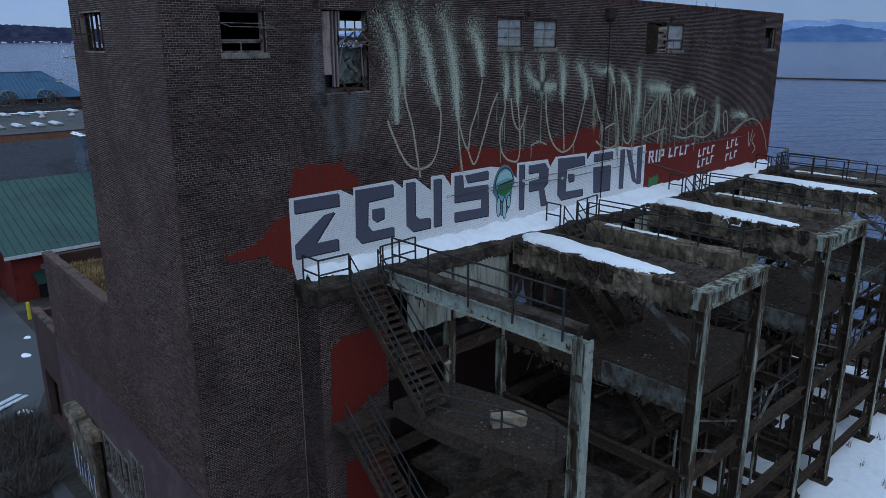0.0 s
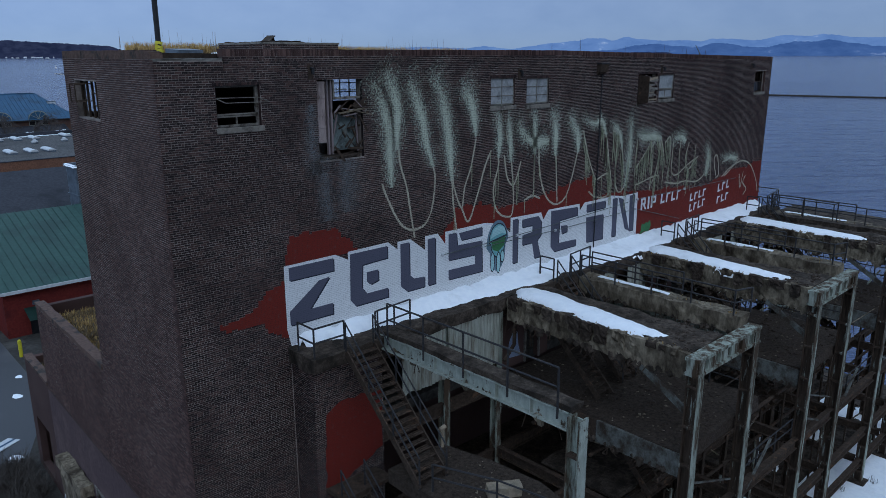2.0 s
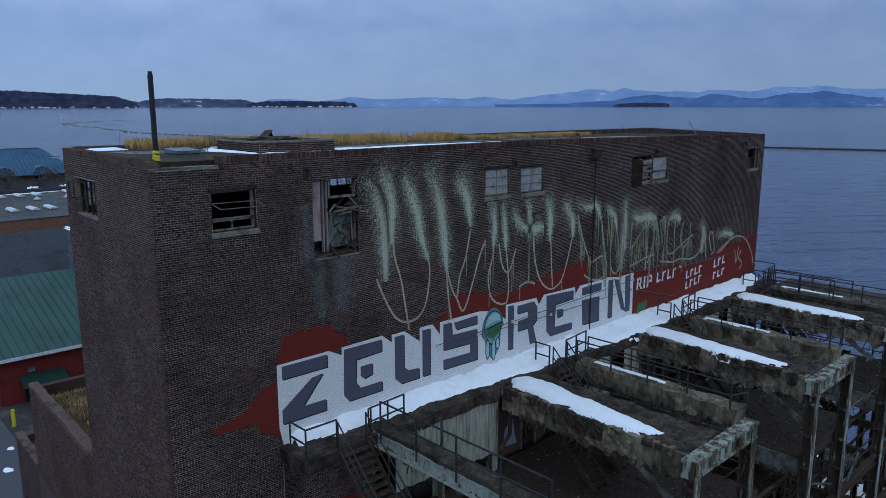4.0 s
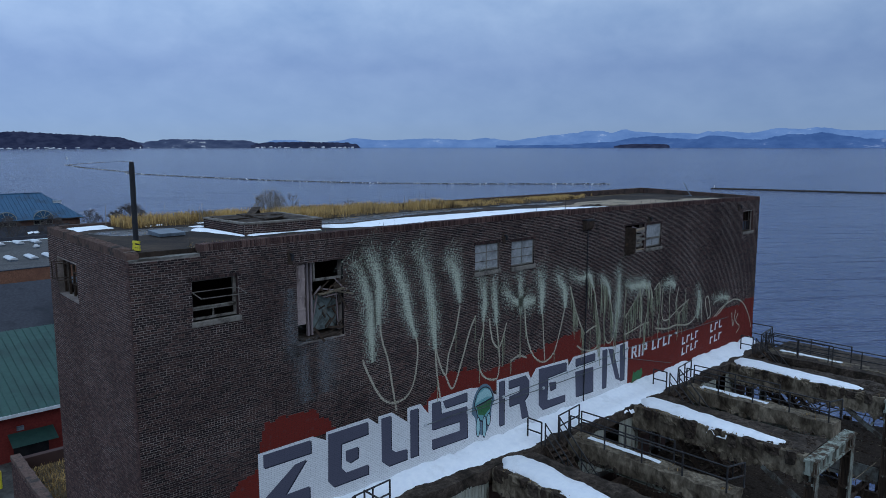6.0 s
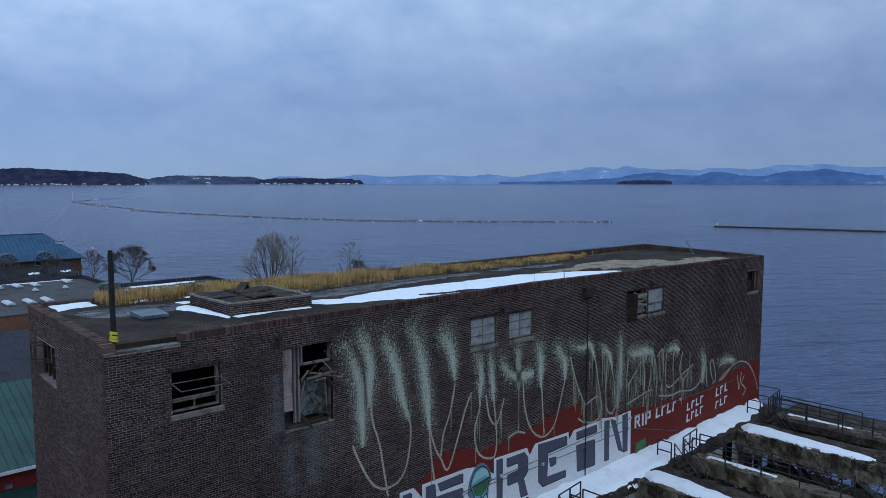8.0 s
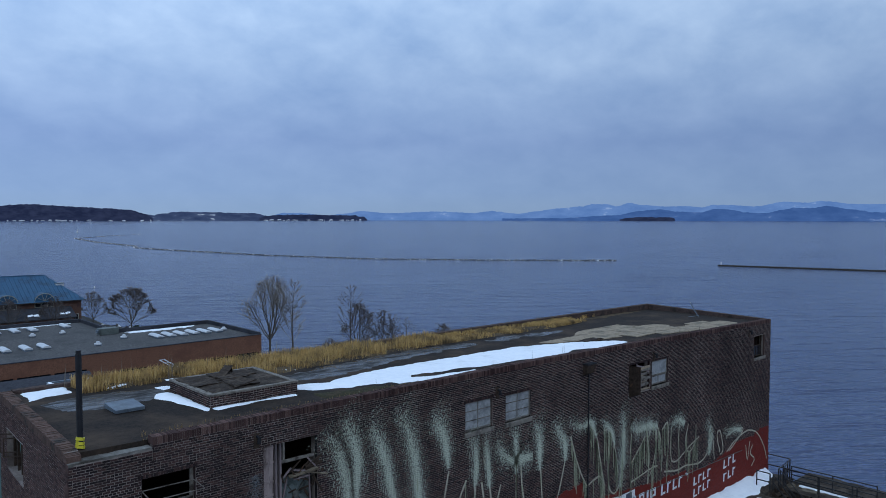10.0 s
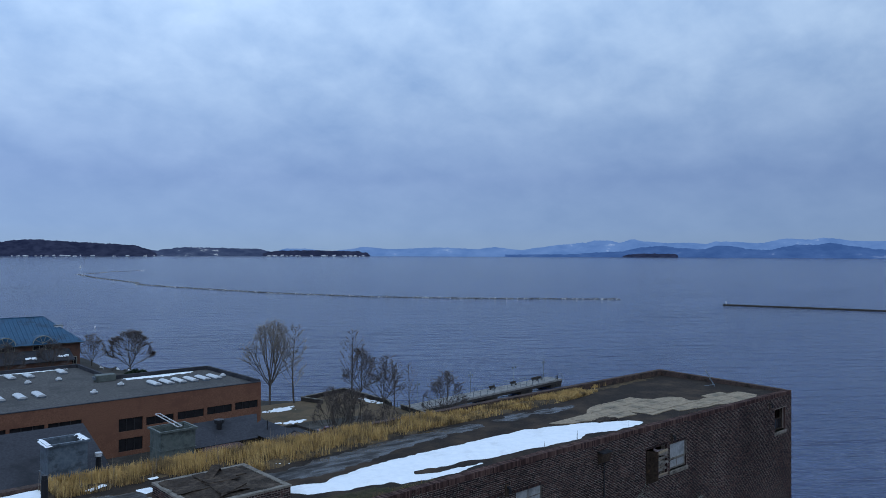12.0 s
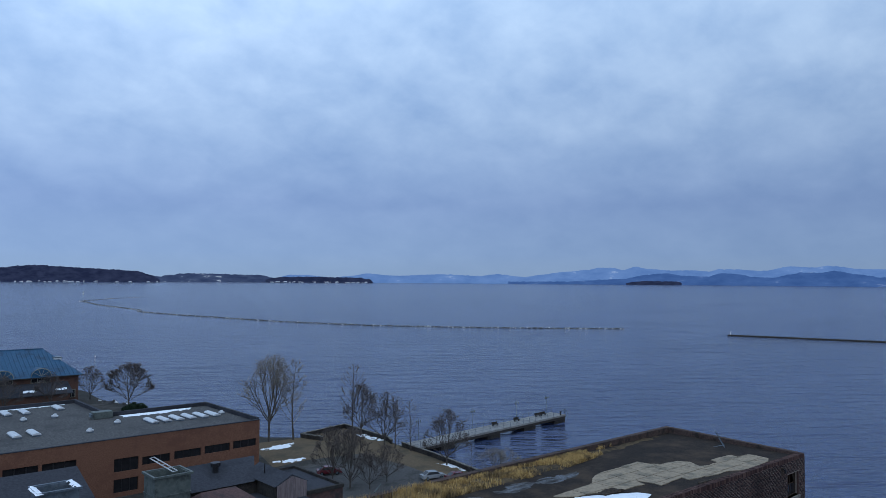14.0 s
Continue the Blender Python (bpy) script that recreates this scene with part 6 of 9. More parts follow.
# walls set back under the terrace at each bay
for x0 in (24.4, 36.6, 48.8):
    holed_wall("back_wall", x0, x0 + 4.2, 10.9, 14.3, [(x0 + 2.4, x0 + 3.4, 10.9, 13.2)], lambda u, d, z: (u, 22.5 + d, z), 0.25, BRICK_LEFT, block)
    bm = bmesh.new()
    box(bm, x0 + 2.32, 22.4, 10.9, x0 + 2.42, 22.5, 13.3)
    box(bm, x0 + 3.38, 22.4, 10.9, x0 + 3.48, 22.5, 13.3)
    box(bm, x0 + 2.42, 22.4, 13.2, x0 + 3.38, 22.5, 13.3)
    part("door_frame", bm, FRAME, block)
bm = bmesh.new()
pts = [(26.1, 11.4), (26.2, 12.2), (26.5, 12.7), (26.8, 12.6), (26.9, 11.9), (27.1, 11.3)]
f = bm.faces.new([bm.verts.new((x - 0.6, 22.48, z)) for x, z in pts])
part("blue_patch", bm, wall_paint("paint_pale_blue", (0.30, 0.36, 0.48), (0.2, 0.24, 0.32), 0.1), block, "pale blue painted shape")

mound("snow", [(14.5, 23.42), (14.6, 22.9), (17, 22.75), (19.5, 22.6), (23, 22.35), (25, 22.2), (27, 21.95), (29.5, 22.1), (31, 22.0), (35, 21.75), (38, 21.8), (41, 21.9), (45, 22.1), (50, 22.1), (53.6, 22.7), (53.7, 23.42)], lambda x, y: ZT + 0.38 * max(0.0, (y - 22.5) / 0.9) ** 1.3, 0.2, SNOW, "band of snow along the terrace against the wall", step=0.16, wob=0.2, seed=31)


def guard_rail(pts, label, posts=2.0, height=1.1, mid=0.55, skirt=0.0, name="guard_rail", group="guard rails", first=True):
    """Pipe rail with posts along a line of points at floor height."""
    t = thing(name, label, "railing", group)
    for a, b in zip(pts, pts[1:]):
        a, b = Vector(a), Vector(b)
        for h in (height, mid):
            bm = bmesh.new()
            tube(bm, a + Vector((0, 0, h)), b + Vector((0, 0, h)), 0.035, 6)
            part("rail", bm, RAIL, t)
        n = max(1, round((b - a).length / posts))
        for i in range(n + 1):
            if i == 0 and a != Vector(pts[0]):
                continue
            p = a + (b - a) * i / n
            bm = bmesh.new()
            tube(bm, p - Vector((0, 0, skirt)), p + Vector((0, 0, height)), 0.04, 6)
            part("post", bm, RAIL, t)
    return t


def stair(x, w, y0, z0, y1, z1, label, hand=True):
    """Open steel stair along y: two stringers, grating treads, pipe handrails."""
    t = thing("steel_stair", label, "stairs", "outside stairs")
    for s in (x - w / 2, x + w / 2):
        bm = bmesh.new()
        bar(bm, (s, y0, z0 - 0.1), (s, y1, z1), 0.06, 0.26)
        part("stringer", bm, STEEL_DARK, t)
        if hand:
            for h in (0.55, 1.05):
                bm = bmesh.new()
                tube(bm, (s, y0, z0 + h), (s, y1, z1 + h + 0.1), 0.032, 6)
                part("handrail", bm, RAIL, t)
            for f in (0.0, 0.33, 0.66, 1.0):
                y, z = y0 + (y1 - y0) * f, z0 + (z1 - z0) * f
                bm = bmesh.new()
                tube(bm, (s, y, z - 0.05), (s, y, z + 1.08), 0.035, 6)
                part("post", bm, RAIL, t)
    n = max(3, int(abs(z0 - z1) / 0.2))
    for i in range(1, n):
        f = i / n
        y, z = y0 + (y1 - y0) * f, z0 + (z1 - z0) * f
        bm = bmesh.new()
        for k in (-0.1, 0.0, 0.1):
            box(bm, x - w / 2 + 0.04, y + k - 0.035, z - 0.02, x + w / 2 - 0.04, y + k + 0.035, z + 0.015)
        part("step", bm, STEEL_DARK, t)
    return t


def column(parent, x, y, z0, z1, material, w=0.55, body=STEEL_RUST):
    """Built-up column: flanges, web and lacing plates, with a foot."""
    bm = bmesh.new()
    ibeam(bm, (x, y, z0), (x, y, z1), w, w, 0.05)
    part("column", bm, body, parent, "rusted steel column with remains of paint")
    part("face_plate", bm_box(x - w / 2 + 0.02, y - w / 2 - 0.02, z0 + 0.3, x + w / 2 - 0.02, y - w / 2 - 0.003, z1 - 0.03), material, parent, "pale green painted face plate")
    for i in range(int((z1 - z0) / 1.6)):
        z = z0 + 0.9 + i * 1.6
        part("batten_plate", bm_box(x - w / 2 - 0.02, y - w * 0.42, z, x + w / 2 + 0.02, y + w * 0.42, z + 0.1), STEEL_RUST, parent)
    part("foot", bm_box(x - 0.5, y - 0.5, z0 - 0.02, x + 0.5, y + 0.5, z0 + 0.3, bevel=0.06), CONCRETE_DARK, parent)


YC = 12.3


def girder(parent, x, y0, y1, z1, h, material, w=0.45, label=""):
    bm = bmesh.new()
    ibeam(bm, (x, y0, z1 - h / 2), (x, y1, z1 - h / 2), w, h, 0.05)
    n = int(abs(y1 - y0) / 1.5)
    for i in range(1, n):
        y = y0 + (y1 - y0) * i / n
        box(bm, x - w / 2 + 0.03, y - 0.015, z1 - h + 0.05, x + w / 2 - 0.03, y + 0.015, z1 - 0.05)
    return part("girder", bm, material, parent, label)


# the first girder with its walkway, column and floor
g = thing("open_hall", "open rusty pale green steelwork of a dismantled hall", "ruin", "bays of the open hall")
column(g, 17.3, YC + 0.1, 0, 14.98, STEEL_GREEN, 0.46, STEEL_COLUMN)
girder(g, 17.3, 21.7, YC + 0.35, 15.1, 0.62, STEEL_GREEN, 0.4, "pale green painted girder with peeling edges")
rough_box("walkway", 17.12, YC + 0.2, 15.1, 17.75, 21.7, 15.28, 0.4, 0.03, CONCRETE_DARK, g, "broken concrete kerb on the girder", 33)
bm = bmesh.new()
ring = [(15.5, 19.4), (15.45, 17.6), (15.5, 16.6), (15.75, 15.4), (16.1, 14.0), (16.5, 12.75), (18.4, 12.75), (18.9, 15.0), (18.7, 17.2), (18.2, 19.4)]
lo, hi = [bm.verts.new((x, y, 10.4)) for x, y in ring], [bm.verts.new((x, y, 10.95)) for x, y in ring]
bm.faces.new(hi)
bm.faces.new(lo[::-1])
for i in range(len(ring)):
    j = (i + 1) % len(ring)
    bm.faces.new((lo[i], lo[j], hi[j], hi[i]))
bmesh.ops.recalc_face_normals(bm, faces=bm.faces)
part("floor", bm, RUBBLE, g, "rubble-strewn concrete floor with a curved edge")
for x in (16.9, 18.2):
    bm = bmesh.new()
    ibeam(bm, (x, 13.0, 0), (x, 13.0, 10.5), 0.25, 0.25, 0.03)
    part("post", bm, STEEL_DARK, g)
for z in (7.2, 3.6):
    for y in (13.0, 17.5):
        bm = bmesh.new()
        ibeam(bm, (14.5, y, z), (24.0, y, z), 0.22, 0.45)
        part("beam", bm, STEEL_DARK, g)
guard_rail([(17.06, 21.2, 15.2), (17.06, 13.0, 15.2)], "black pipe railing along the girder", 2.05, 1.25, 0.62, 0.4)
guard_rail([(15.7, 17.2, 10.95), (16.6, 15.0, 10.95), (17.0, 13.0, 10.95)], "bent pipe railing on the rubble floor", 2.2, 1.05)
guard_rail([(14.15, 22.9, ZT), (14.15, 21.85, ZT), (15.5, 21.85, ZT)], "black pipe railing at the terrace corner", 1.0, 1.1)
guard_rail([(16.95, 21.8, ZT), (17.1, 21.85, ZT), (18.9, 22.0, ZT)], "black pipe railing on the terrace edge", 1.2, 1.1)
stair(16.1, 1.3, 21.7, ZT, 17.6, 11.0, "steep rusty steel stair down from the terrace")
stair(15.2, 1.1, 21.2, 9.4, 17.6, 6.2, "rusty steel stair in the shade of the lower block")
rough_box("landing", 14.5, 20.9, 9.25, 16.9, 22.0, 9.4, 0.5, 0.02, STEEL_DARK, g, "", 36)
rough_box("floor", 14.6, 13.5, 5.9, 24.0, 17.6, 6.2, 0.8, 0.04, CONCRETE_DARK, g, "dark lower floor", 37)
rough_box("floor", 18.5, 17.6, 5.9, 24.0, 22.0, 6.2, 0.8, 0.04, CONCRETE_DARK, g, "dark lower floor", 38)
guard_rail([(15.9, 17.2, 6.2), (17.6, 14.0, 6.2)], "bent pipe railing on the lower floor", 2.0, 1.05)
t = thing("concrete_block", "pale concrete block lying on the rubble floor", "block")
ob = rough_box("block", -0.6, -0.25, 0, 0.6, 0.25, 0.36, 0.3, 0.02, PALE_CONC, t, "", 40)
t.matrix_world = pose(17.4, 15.4, 10.95, 0, 0, -35)
heap("rubble", 16.0, 18.4, 13.2, 19.0, 10.95, 420, 0.06, "broken concrete and brick rubble on the floor", 41)
heap("debris", 16.2, 18.4, 13.2, 19.0, 10.95, 170, 0.045, "pale flakes of plaster on the floor", 43, STREAKED)
t = thing("pipe", "pale bent pipe standing on the rubble floor", "pipe")
bm = bmesh.new()
tube(bm, (18.05, 19.2, 10.93), (18.07, 19.2, 11.75), 0.075, 10)
part("pipe", bm, PALE_CONC, t)
bm = bmesh.new()
tube(bm, (17.92, 19.2, 11.7), (18.2, 19.2, 11.76), 0.085, 10)
part("cap", bm, PALE_CONC, t)


def torn_edge(parent, x, y0, y1, z, count, seed):
    """Lumps, bent bars and strips of roofing that hang from a broken edge."""
    rnd = random.Random(seed)
    lumps, bars = bmesh.new(), bmesh.new()
    for _ in range(count):
        y, d = rnd.uniform(y0, y1), rnd.uniform(0.1, 0.7) * rnd.random() ** 2
        sweep(lumps, (x, y, z + 0.12), (x + rnd.uniform(-.06, .1), y + rnd.uniform(-.2, .2), z - d * 0.5), [(-0.05, -rnd.uniform(.04, .2)), (0.05, -0.06), (0.04, rnd.uniform(.04, .2)), (-0.04, 0.05)])
        a = Vector((x, rnd.uniform(y0, y1), z + 0.05))
        b = a + Vector((rnd.uniform(-.25, .2), rnd.uniform(-.3, .3), -rnd.uniform(0.15, 0.9) * rnd.random()))
        tube(bars, a, b, rnd.uniform(0.01, 0.025), 4)
        if rnd.random() < 0.5:
            tube(bars, b, b + Vector((rnd.uniform(-.4, .4), rnd.uniform(-.4, .4), rnd.uniform(-.3, .1))), 0.014, 4)
    tagged(part("torn_edge", lumps, rnd.choice((STREAKED, CONCRETE_DARK)), parent, "crumbling torn edge"), kind="stuff")
    tagged(part("bent_bar", bars, STEEL_DARK, parent, "bent rusty bars hanging from the edge"), kind="stuff")


def bay(x0, n):
    f = thing("open_hall", "open rusty pale green steelwork of a dismantled hall", "ruin", "bays of the open hall")
    xr = x0 + 4.6
    column(f, x0 + 0.05, YC, 0, 14.9, STEEL_COLUMN, 0.46)
    column(f, xr + 0.05, YC, 0, 14.9, STEEL_COLUMN, 0.46)
    column(f, x0 + 9.0, YC + 4.9, 0, 10.4, STEEL_DARK, 0.45)
    # cross beam with square openings between plates
    bm = bmesh.new()
    box(bm, x0 - 0.3, YC - 0.28, 14.78, xr + 0.3, YC + 0.28, 14.9)
    box(bm, x0 - 0.3, YC - 0.28, 14.2, xr + 0.3, YC + 0.28, 14.3)
    for i in range(6):
        u = x0 - 0.3 + (xr - x0 + 0.6 - 0.6) * i / 5
        box(bm, u, YC - 0.2, 14.3, u + 0.6, YC + 0.2, 14.78)
    part("cross_beam", bm, STEEL_COLUMN, f, "rusty pale green cross beam")
    rough_box("slab", x0 + 0.35, YC + 0.35, 14.2, x0 + 2.75, YT, 14.9, 0.4, 0.06, CONCRETE_DARK, f, "weathered broken concrete roof slab", 50 + n)
    rough_box("edge_beam", x0 + 0.12, YC + 0.35, 13.8, x0 + 0.5, YT, 14.88, 0.3, 0.05, STREAKED, f, "streaked concrete edge beam", 60 + n)
    rough_box("edge_beam", x0 + 2.5, YC + 0.35, 13.9, x0 + 2.85, YT, 14.7, 0.5, 0.04, STREAKED, f, "streaked concrete edge beam", 70 + n)
    rnd = random.Random(n + 300)
    for i in range(16):
        # broken lumps and roots along the torn edge of the slab
        y, q = YC + 0.8 + i * 0.54 + rnd.uniform(-.2, .2), rnd.uniform(0.1, 0.28)
        rough_box("broken_lump", x0 + 0.02, y, 14.88 - q * rnd.uniform(1.2, 3.4), x0 + 0.3, y + q * rnd.uniform(1.0, 2.6), 14.93, 0.12, 0.05, rnd.choice((CONCRETE_DARK, STREAKED, RUBBLE)), f, "", i + n * 20)
    # catwalk beam beside the slab
    rough_box("catwalk", x0 + 5.6, YC + 1.0, 13.95, x0 + 6.6, YT, 14.75, 0.4, 0.05, STREAKED, f, "lime-streaked concrete catwalk beam", 80 + n)
    girder(f, x0 + 6.5, YT, YC + 1.0, 13.9, 0.5, STEEL_GREEN, 0.3)
    # rubble floor below, with its pale edge
    rough_box("floor", x0 + 0.1, YC + 0.3, 10.3, x0 + 6.9, 22.3, 10.9, 0.8, 0.05, RUBBLE, f, "rubble-strewn middle floor", 90 + n)
    part("floor_edge", bm_box(x0 - 0.05, YC + 0.3, 9.9, x0 + 0.08, 16.4, 10.85), STEEL_GREY, f, "stained pale floor edge")
    # the rest in dark steel stands in for the shade of the void behind
    part("floor_edge", bm_box(x0 - 0.03, 16.402, 10.1, x0 + 0.08, 22.3, 10.85), STEEL_DARK, f, "floor edge darkened to stand for shade")
    for z, w in ((7.2, 0.5), (3.7, 0.45), (1.6, 0.4)):
        bm = bmesh.new()
        ibeam(bm, (x0 + 0.3, YC, z), (xr - 0.3, YC, z), 0.28, w)
        part("beam", bm, STEEL_DARK, f)
        bm = bmesh.new()
        ibeam(bm, (xr + 0.3, YC, z), (x0 + 11.1, YC, z), 0.28, w)
        part("beam", bm, STEEL_DARK, f)
        for x in (x0, xr):
            bm = bmesh.new()
            ibeam(bm, (x, YC + 0.3, z), (x, 22.0, z), 0.26, w)
            part("beam", bm, STEEL_DARK, f)
    for y in (15.2, 18.4):
        for z in (7.2, 3.7):
            bm = bmesh.new()
            ibeam(bm, (x0 + 0.2, y, z - 0.3), (x0 + 11.1, y, z - 0.3), 0.22, 0.4)
            part("beam", bm, STEEL_DARK, f)
        for x in (x0 + 2.4, x0 + 7.4, x0 + 9.8):
            bm = bmesh.new()
            ibeam(bm, (x, y, 0), (x, y, 7.0), 0.24, 0.24, 0.03)
            part("post", bm, STEEL_DARK, f)
    for z in (7.35, 3.85):
        rough_box("platform", x0 + 0.4, 15.5, z, x0 + 4.4, 19.6, z + 0.16, 0.8, 0.03, CONCRETE_DARK, f, "dark broken platform", 100 + n + int(z))
        rough_box("platform", x0 + 5.4, 18.6, z - 0.4, x0 + 11.0, 21.8, z - 0.25, 0.8, 0.03, CONCRETE_DARK, f, "dark broken platform", 110 + n + int(z))
    for a, b, w in (((x0 + 0.15, YC + 2.3, 13.8), (x0 + 0.1, YC + 0.25, 12.6), 0.2), ((x0 + 0.3, YC + 0.2, 8.3), (x0 + 2.0, YC - 0.2, 7.7), 0.09), ((x0 + 0.2, YC + 0.1, 9.6), (xr - 0.3, YC + 0.1, 8.1), 0.07), ((xr + 0.2, YC, 6.2), (xr + 3.4, YC, 8.6), 0.1)):
        bm = bmesh.new()
        bar(bm, a, b, w)
        part("brace", bm, STEEL_GREY, f)
    rnd = random.Random(n * 7 + 1)
    for i in range(34):
        # loose conduits, bent bars and broken timber caught in the frame
        x, y, z = x0 + rnd.uniform(0.3, 11.6), rnd.uniform(YC - 0.1, 20.5), rnd.choice((1.4, 3.5, 4.1, 6.6, 7.5, 9.0, 10.0, 11.1))
        long_x, ln = rnd.random() < 0.55, rnd.uniform(1.2, 4.2)
        d = Vector((ln, rnd.uniform(-.4, .4), rnd.uniform(-.35, .5))) if long_x else Vector((rnd.uniform(-.3, .3), ln, rnd.uniform(-.4, .6)))
        bm = bmesh.new()
        bar(bm, (x, y, z), Vector((x, y, z)) + d, rnd.uniform(0.03, 0.09))
        part("loose_bar", bm, rnd.choice((STEEL_COLUMN, STEEL_RUST, STREAKED, STEEL_DARK)), f)
    for x, y in ((x0 + 2.3, 14.0), (x0 + 5.2, 13.2), (x0 + 8.1, 13.0), (x0 + 10.2, 14.4)):
        bm = bmesh.new()
        tube(bm, (x, y, 0), (x + rnd.uniform(-.1, .1), y, rnd.uniform(7.5, 10.2)), 0.06, 7)
        part("standpipe", bm, rnd.choice((STEEL_COLUMN, STEEL_RUST)), f)
    for y, z in ((13.6, 9.2), (16.8, 9.0), (20.0, 9.3), (15.0, 5.6)):
        bm = bmesh.new()
        tube(bm, (x0 + 0.2, y, z), (x0 + 11.1, y, z), 0.09, 8)
        part("pipe", bm, STEEL_DARK, f)
    guard_rail([(x0 + 5.65, 21.6, 14.75), (x0 + 5.65, 13.6, 14.75), (x0 + 6.6, 13.3, 14.75)], "thin black railing on the catwalk", 2.0, 1.1)
    guard_rail([(x0 + 6.55, 21.6, 14.75), (x0 + 6.55, 16.5, 14.75)], "thin black railing on the catwalk", 2.5, 1.1)
    guard_rail([(x0 + 6.8, 12.9, 10.9), (x0 + 6.8, 19.0, 10.9)], "rusty railing on the middle floor", 2.0, 1.05)
    guard_rail([(x0 + 5.2, YC + 0.2, 7.4), (x0 + 11.0, YC + 0.2, 7.4)], "rusty railing between the columns", 2.0, 1.05)
    guard_rail([(x0 + 4.2, 15.6, 4.0), (x0 + 4.2, 19.5, 4.0)], "rusty railing on a lower platform", 2.0, 1.05)
    stair(x0 + 4.25, 1.1, 21.6, ZT, 17.6, 11.0, "steep rusty steel stair down from the terrace")
    guard_rail([(x0 + 3.6, 21.75, ZT), (x0 + 3.6, 22.6, ZT)], "black pipe railing at the stair head", 1.0, 1.1)
    guard_rail([(x0 + 4.9, 21.75, ZT), (x0 + 6.9, 22.0, ZT)], "black pipe railing on the terrace edge", 1.0, 1.1)
    mound("snow", [(x0 + 1.1, 21.95), (x0 + 1.9, 21.75), (x0 + 2.0, 20.6), (x0 + 1.7, 18.4), (x0 + 1.5, 16.3), (x0 + 1.1, 14.0), (x0 + 0.5, 14.4), (x0 + 0.3, 15.6), (x0 + 0.2, 17.2), (x0 + 0.45, 19.5), (x0 + 0.4, 21.2)], lambda x, y: 14.92, 0.2, SNOW, "long snow drift on the concrete slab", step=0.15, wob=0.16, seed=n)
    mound("snow", [(x0 + 6.15, 21.0), (x0 + 6.5, 21.0), (x0 + 6.4, 17.0), (x0 + 6.2, 17.0)], lambda x, y: 14.78, 0.1, SNOW, "thin line of snow on the catwalk", step=0.12, wob=0.1, seed=n + 7)
    heap("rubble", x0 + 0.3, x0 + 6.6, 12.8, 22.0, 10.9, 420, 0.09, "broken concrete and brick rubble on the floor", n + 120)
    heap("debris", x0 + 0.3, x0 + 6.6, 12.8, 22.0, 10.93, 210, 0.045, "pale flakes of plaster and wood on the floor", n + 130, STREAKED)
    heap("rubble", x0 + 0.2, x0 + 3.3, 12.8, 14.5, 14.93, 120, 0.06, "crumbled concrete on the slab", n + 140)
    t = thing("pipe", "rusty bent pipe hanging below the terrace", "pipe")
    bm = bmesh.new()
    tube(bm, (x0 + 0.5, YT - 0.2, 14.3), (x0 + 0.5, YT - 0.2, 12.6), 0.09, 8)
    tube(bm, (x0 + 0.5, YT - 0.2, 12.6), (x0 - 0.4, YT - 0.4, 12.1), 0.09, 8)
    part("pipe", bm, STEEL_DARK, t)
    tube_rods = bmesh.new()
    rnd = random.Random(n)
    for i in range(9):
        y = rnd.uniform(13, 21)
        tube(tube_rods, (x0 + 0.2, y, 13.9), (x0 + 0.2 + rnd.uniform(-.4, .1), y + rnd.uniform(-.2, .2), 13.9 - rnd.uniform(0.3, 1.1)), 0.018, 5)
    tagged(part("rebar", tube_rods, STEEL_DARK, f, "rusty reinforcing bars hanging from the slab"), kind="stuff")
    torn_edge(f, x0 + 0.1, YC + 0.5, YT, 13.82, 30, n + 400)
    torn_edge(f, x0 + 2.85, YC + 0.5, YT, 13.92, 20, n + 410)
    torn_edge(f, x0 + 5.6, YC + 1.2, YT, 13.97, 24, n + 420)
    torn_edge(f, x0 - 0.04, YC + 0.4, 22.0, 9.95, 26, n + 430)
    for y0, z0, y1, z1 in ((19.8, 13.4, 17.4, 10.95), (17.0, 10.2, 14.6, 7.5)):
        # collapsed flights below the slab
        stair(x0 + 2.0, 0.95, y0, z0, y1, z1, "collapsed rusty steel stair below the slab", False)
    rnd = random.Random(n + 500)
    weeds = [(x0 + rnd.uniform(0.1, 0.5), rnd.uniform(YC + 0.6, 21.5), 14.9) for _ in range(70)] + [(x0 + rnd.uniform(5.6, 6.5), rnd.uniform(13.5, 21.5), 14.75) for _ in range(60)]
    blades("weed", weeds, 0.03, 0.13, DEADGRASS, "dead moss and weeds along the broken slab edges", n + 510, 0.9, 0.02)
    heap("rubble", x0 + 0.35, x0 + 2.6, YC + 0.4, 21.4, 14.9, 260, 0.05, "crumbled concrete along the slab", n + 520, CONCRETE_DARK)
    heap("rubble", x0 + 5.7, x0 + 6.5, 13.4, 21.5, 14.74, 150, 0.05, "crumbled concrete on the catwalk", n + 530, STREAKED)


for n, x0 in enumerate((24.35, 35.7, 47.0)):
    bay(x0, n)
torn_edge(g, 17.3, YC + 0.5, 21.5, 14.45, 16, 600)
torn_edge(block, 22.0, YT + 0.04, YT + 0.06, 12.0, 10, 602)
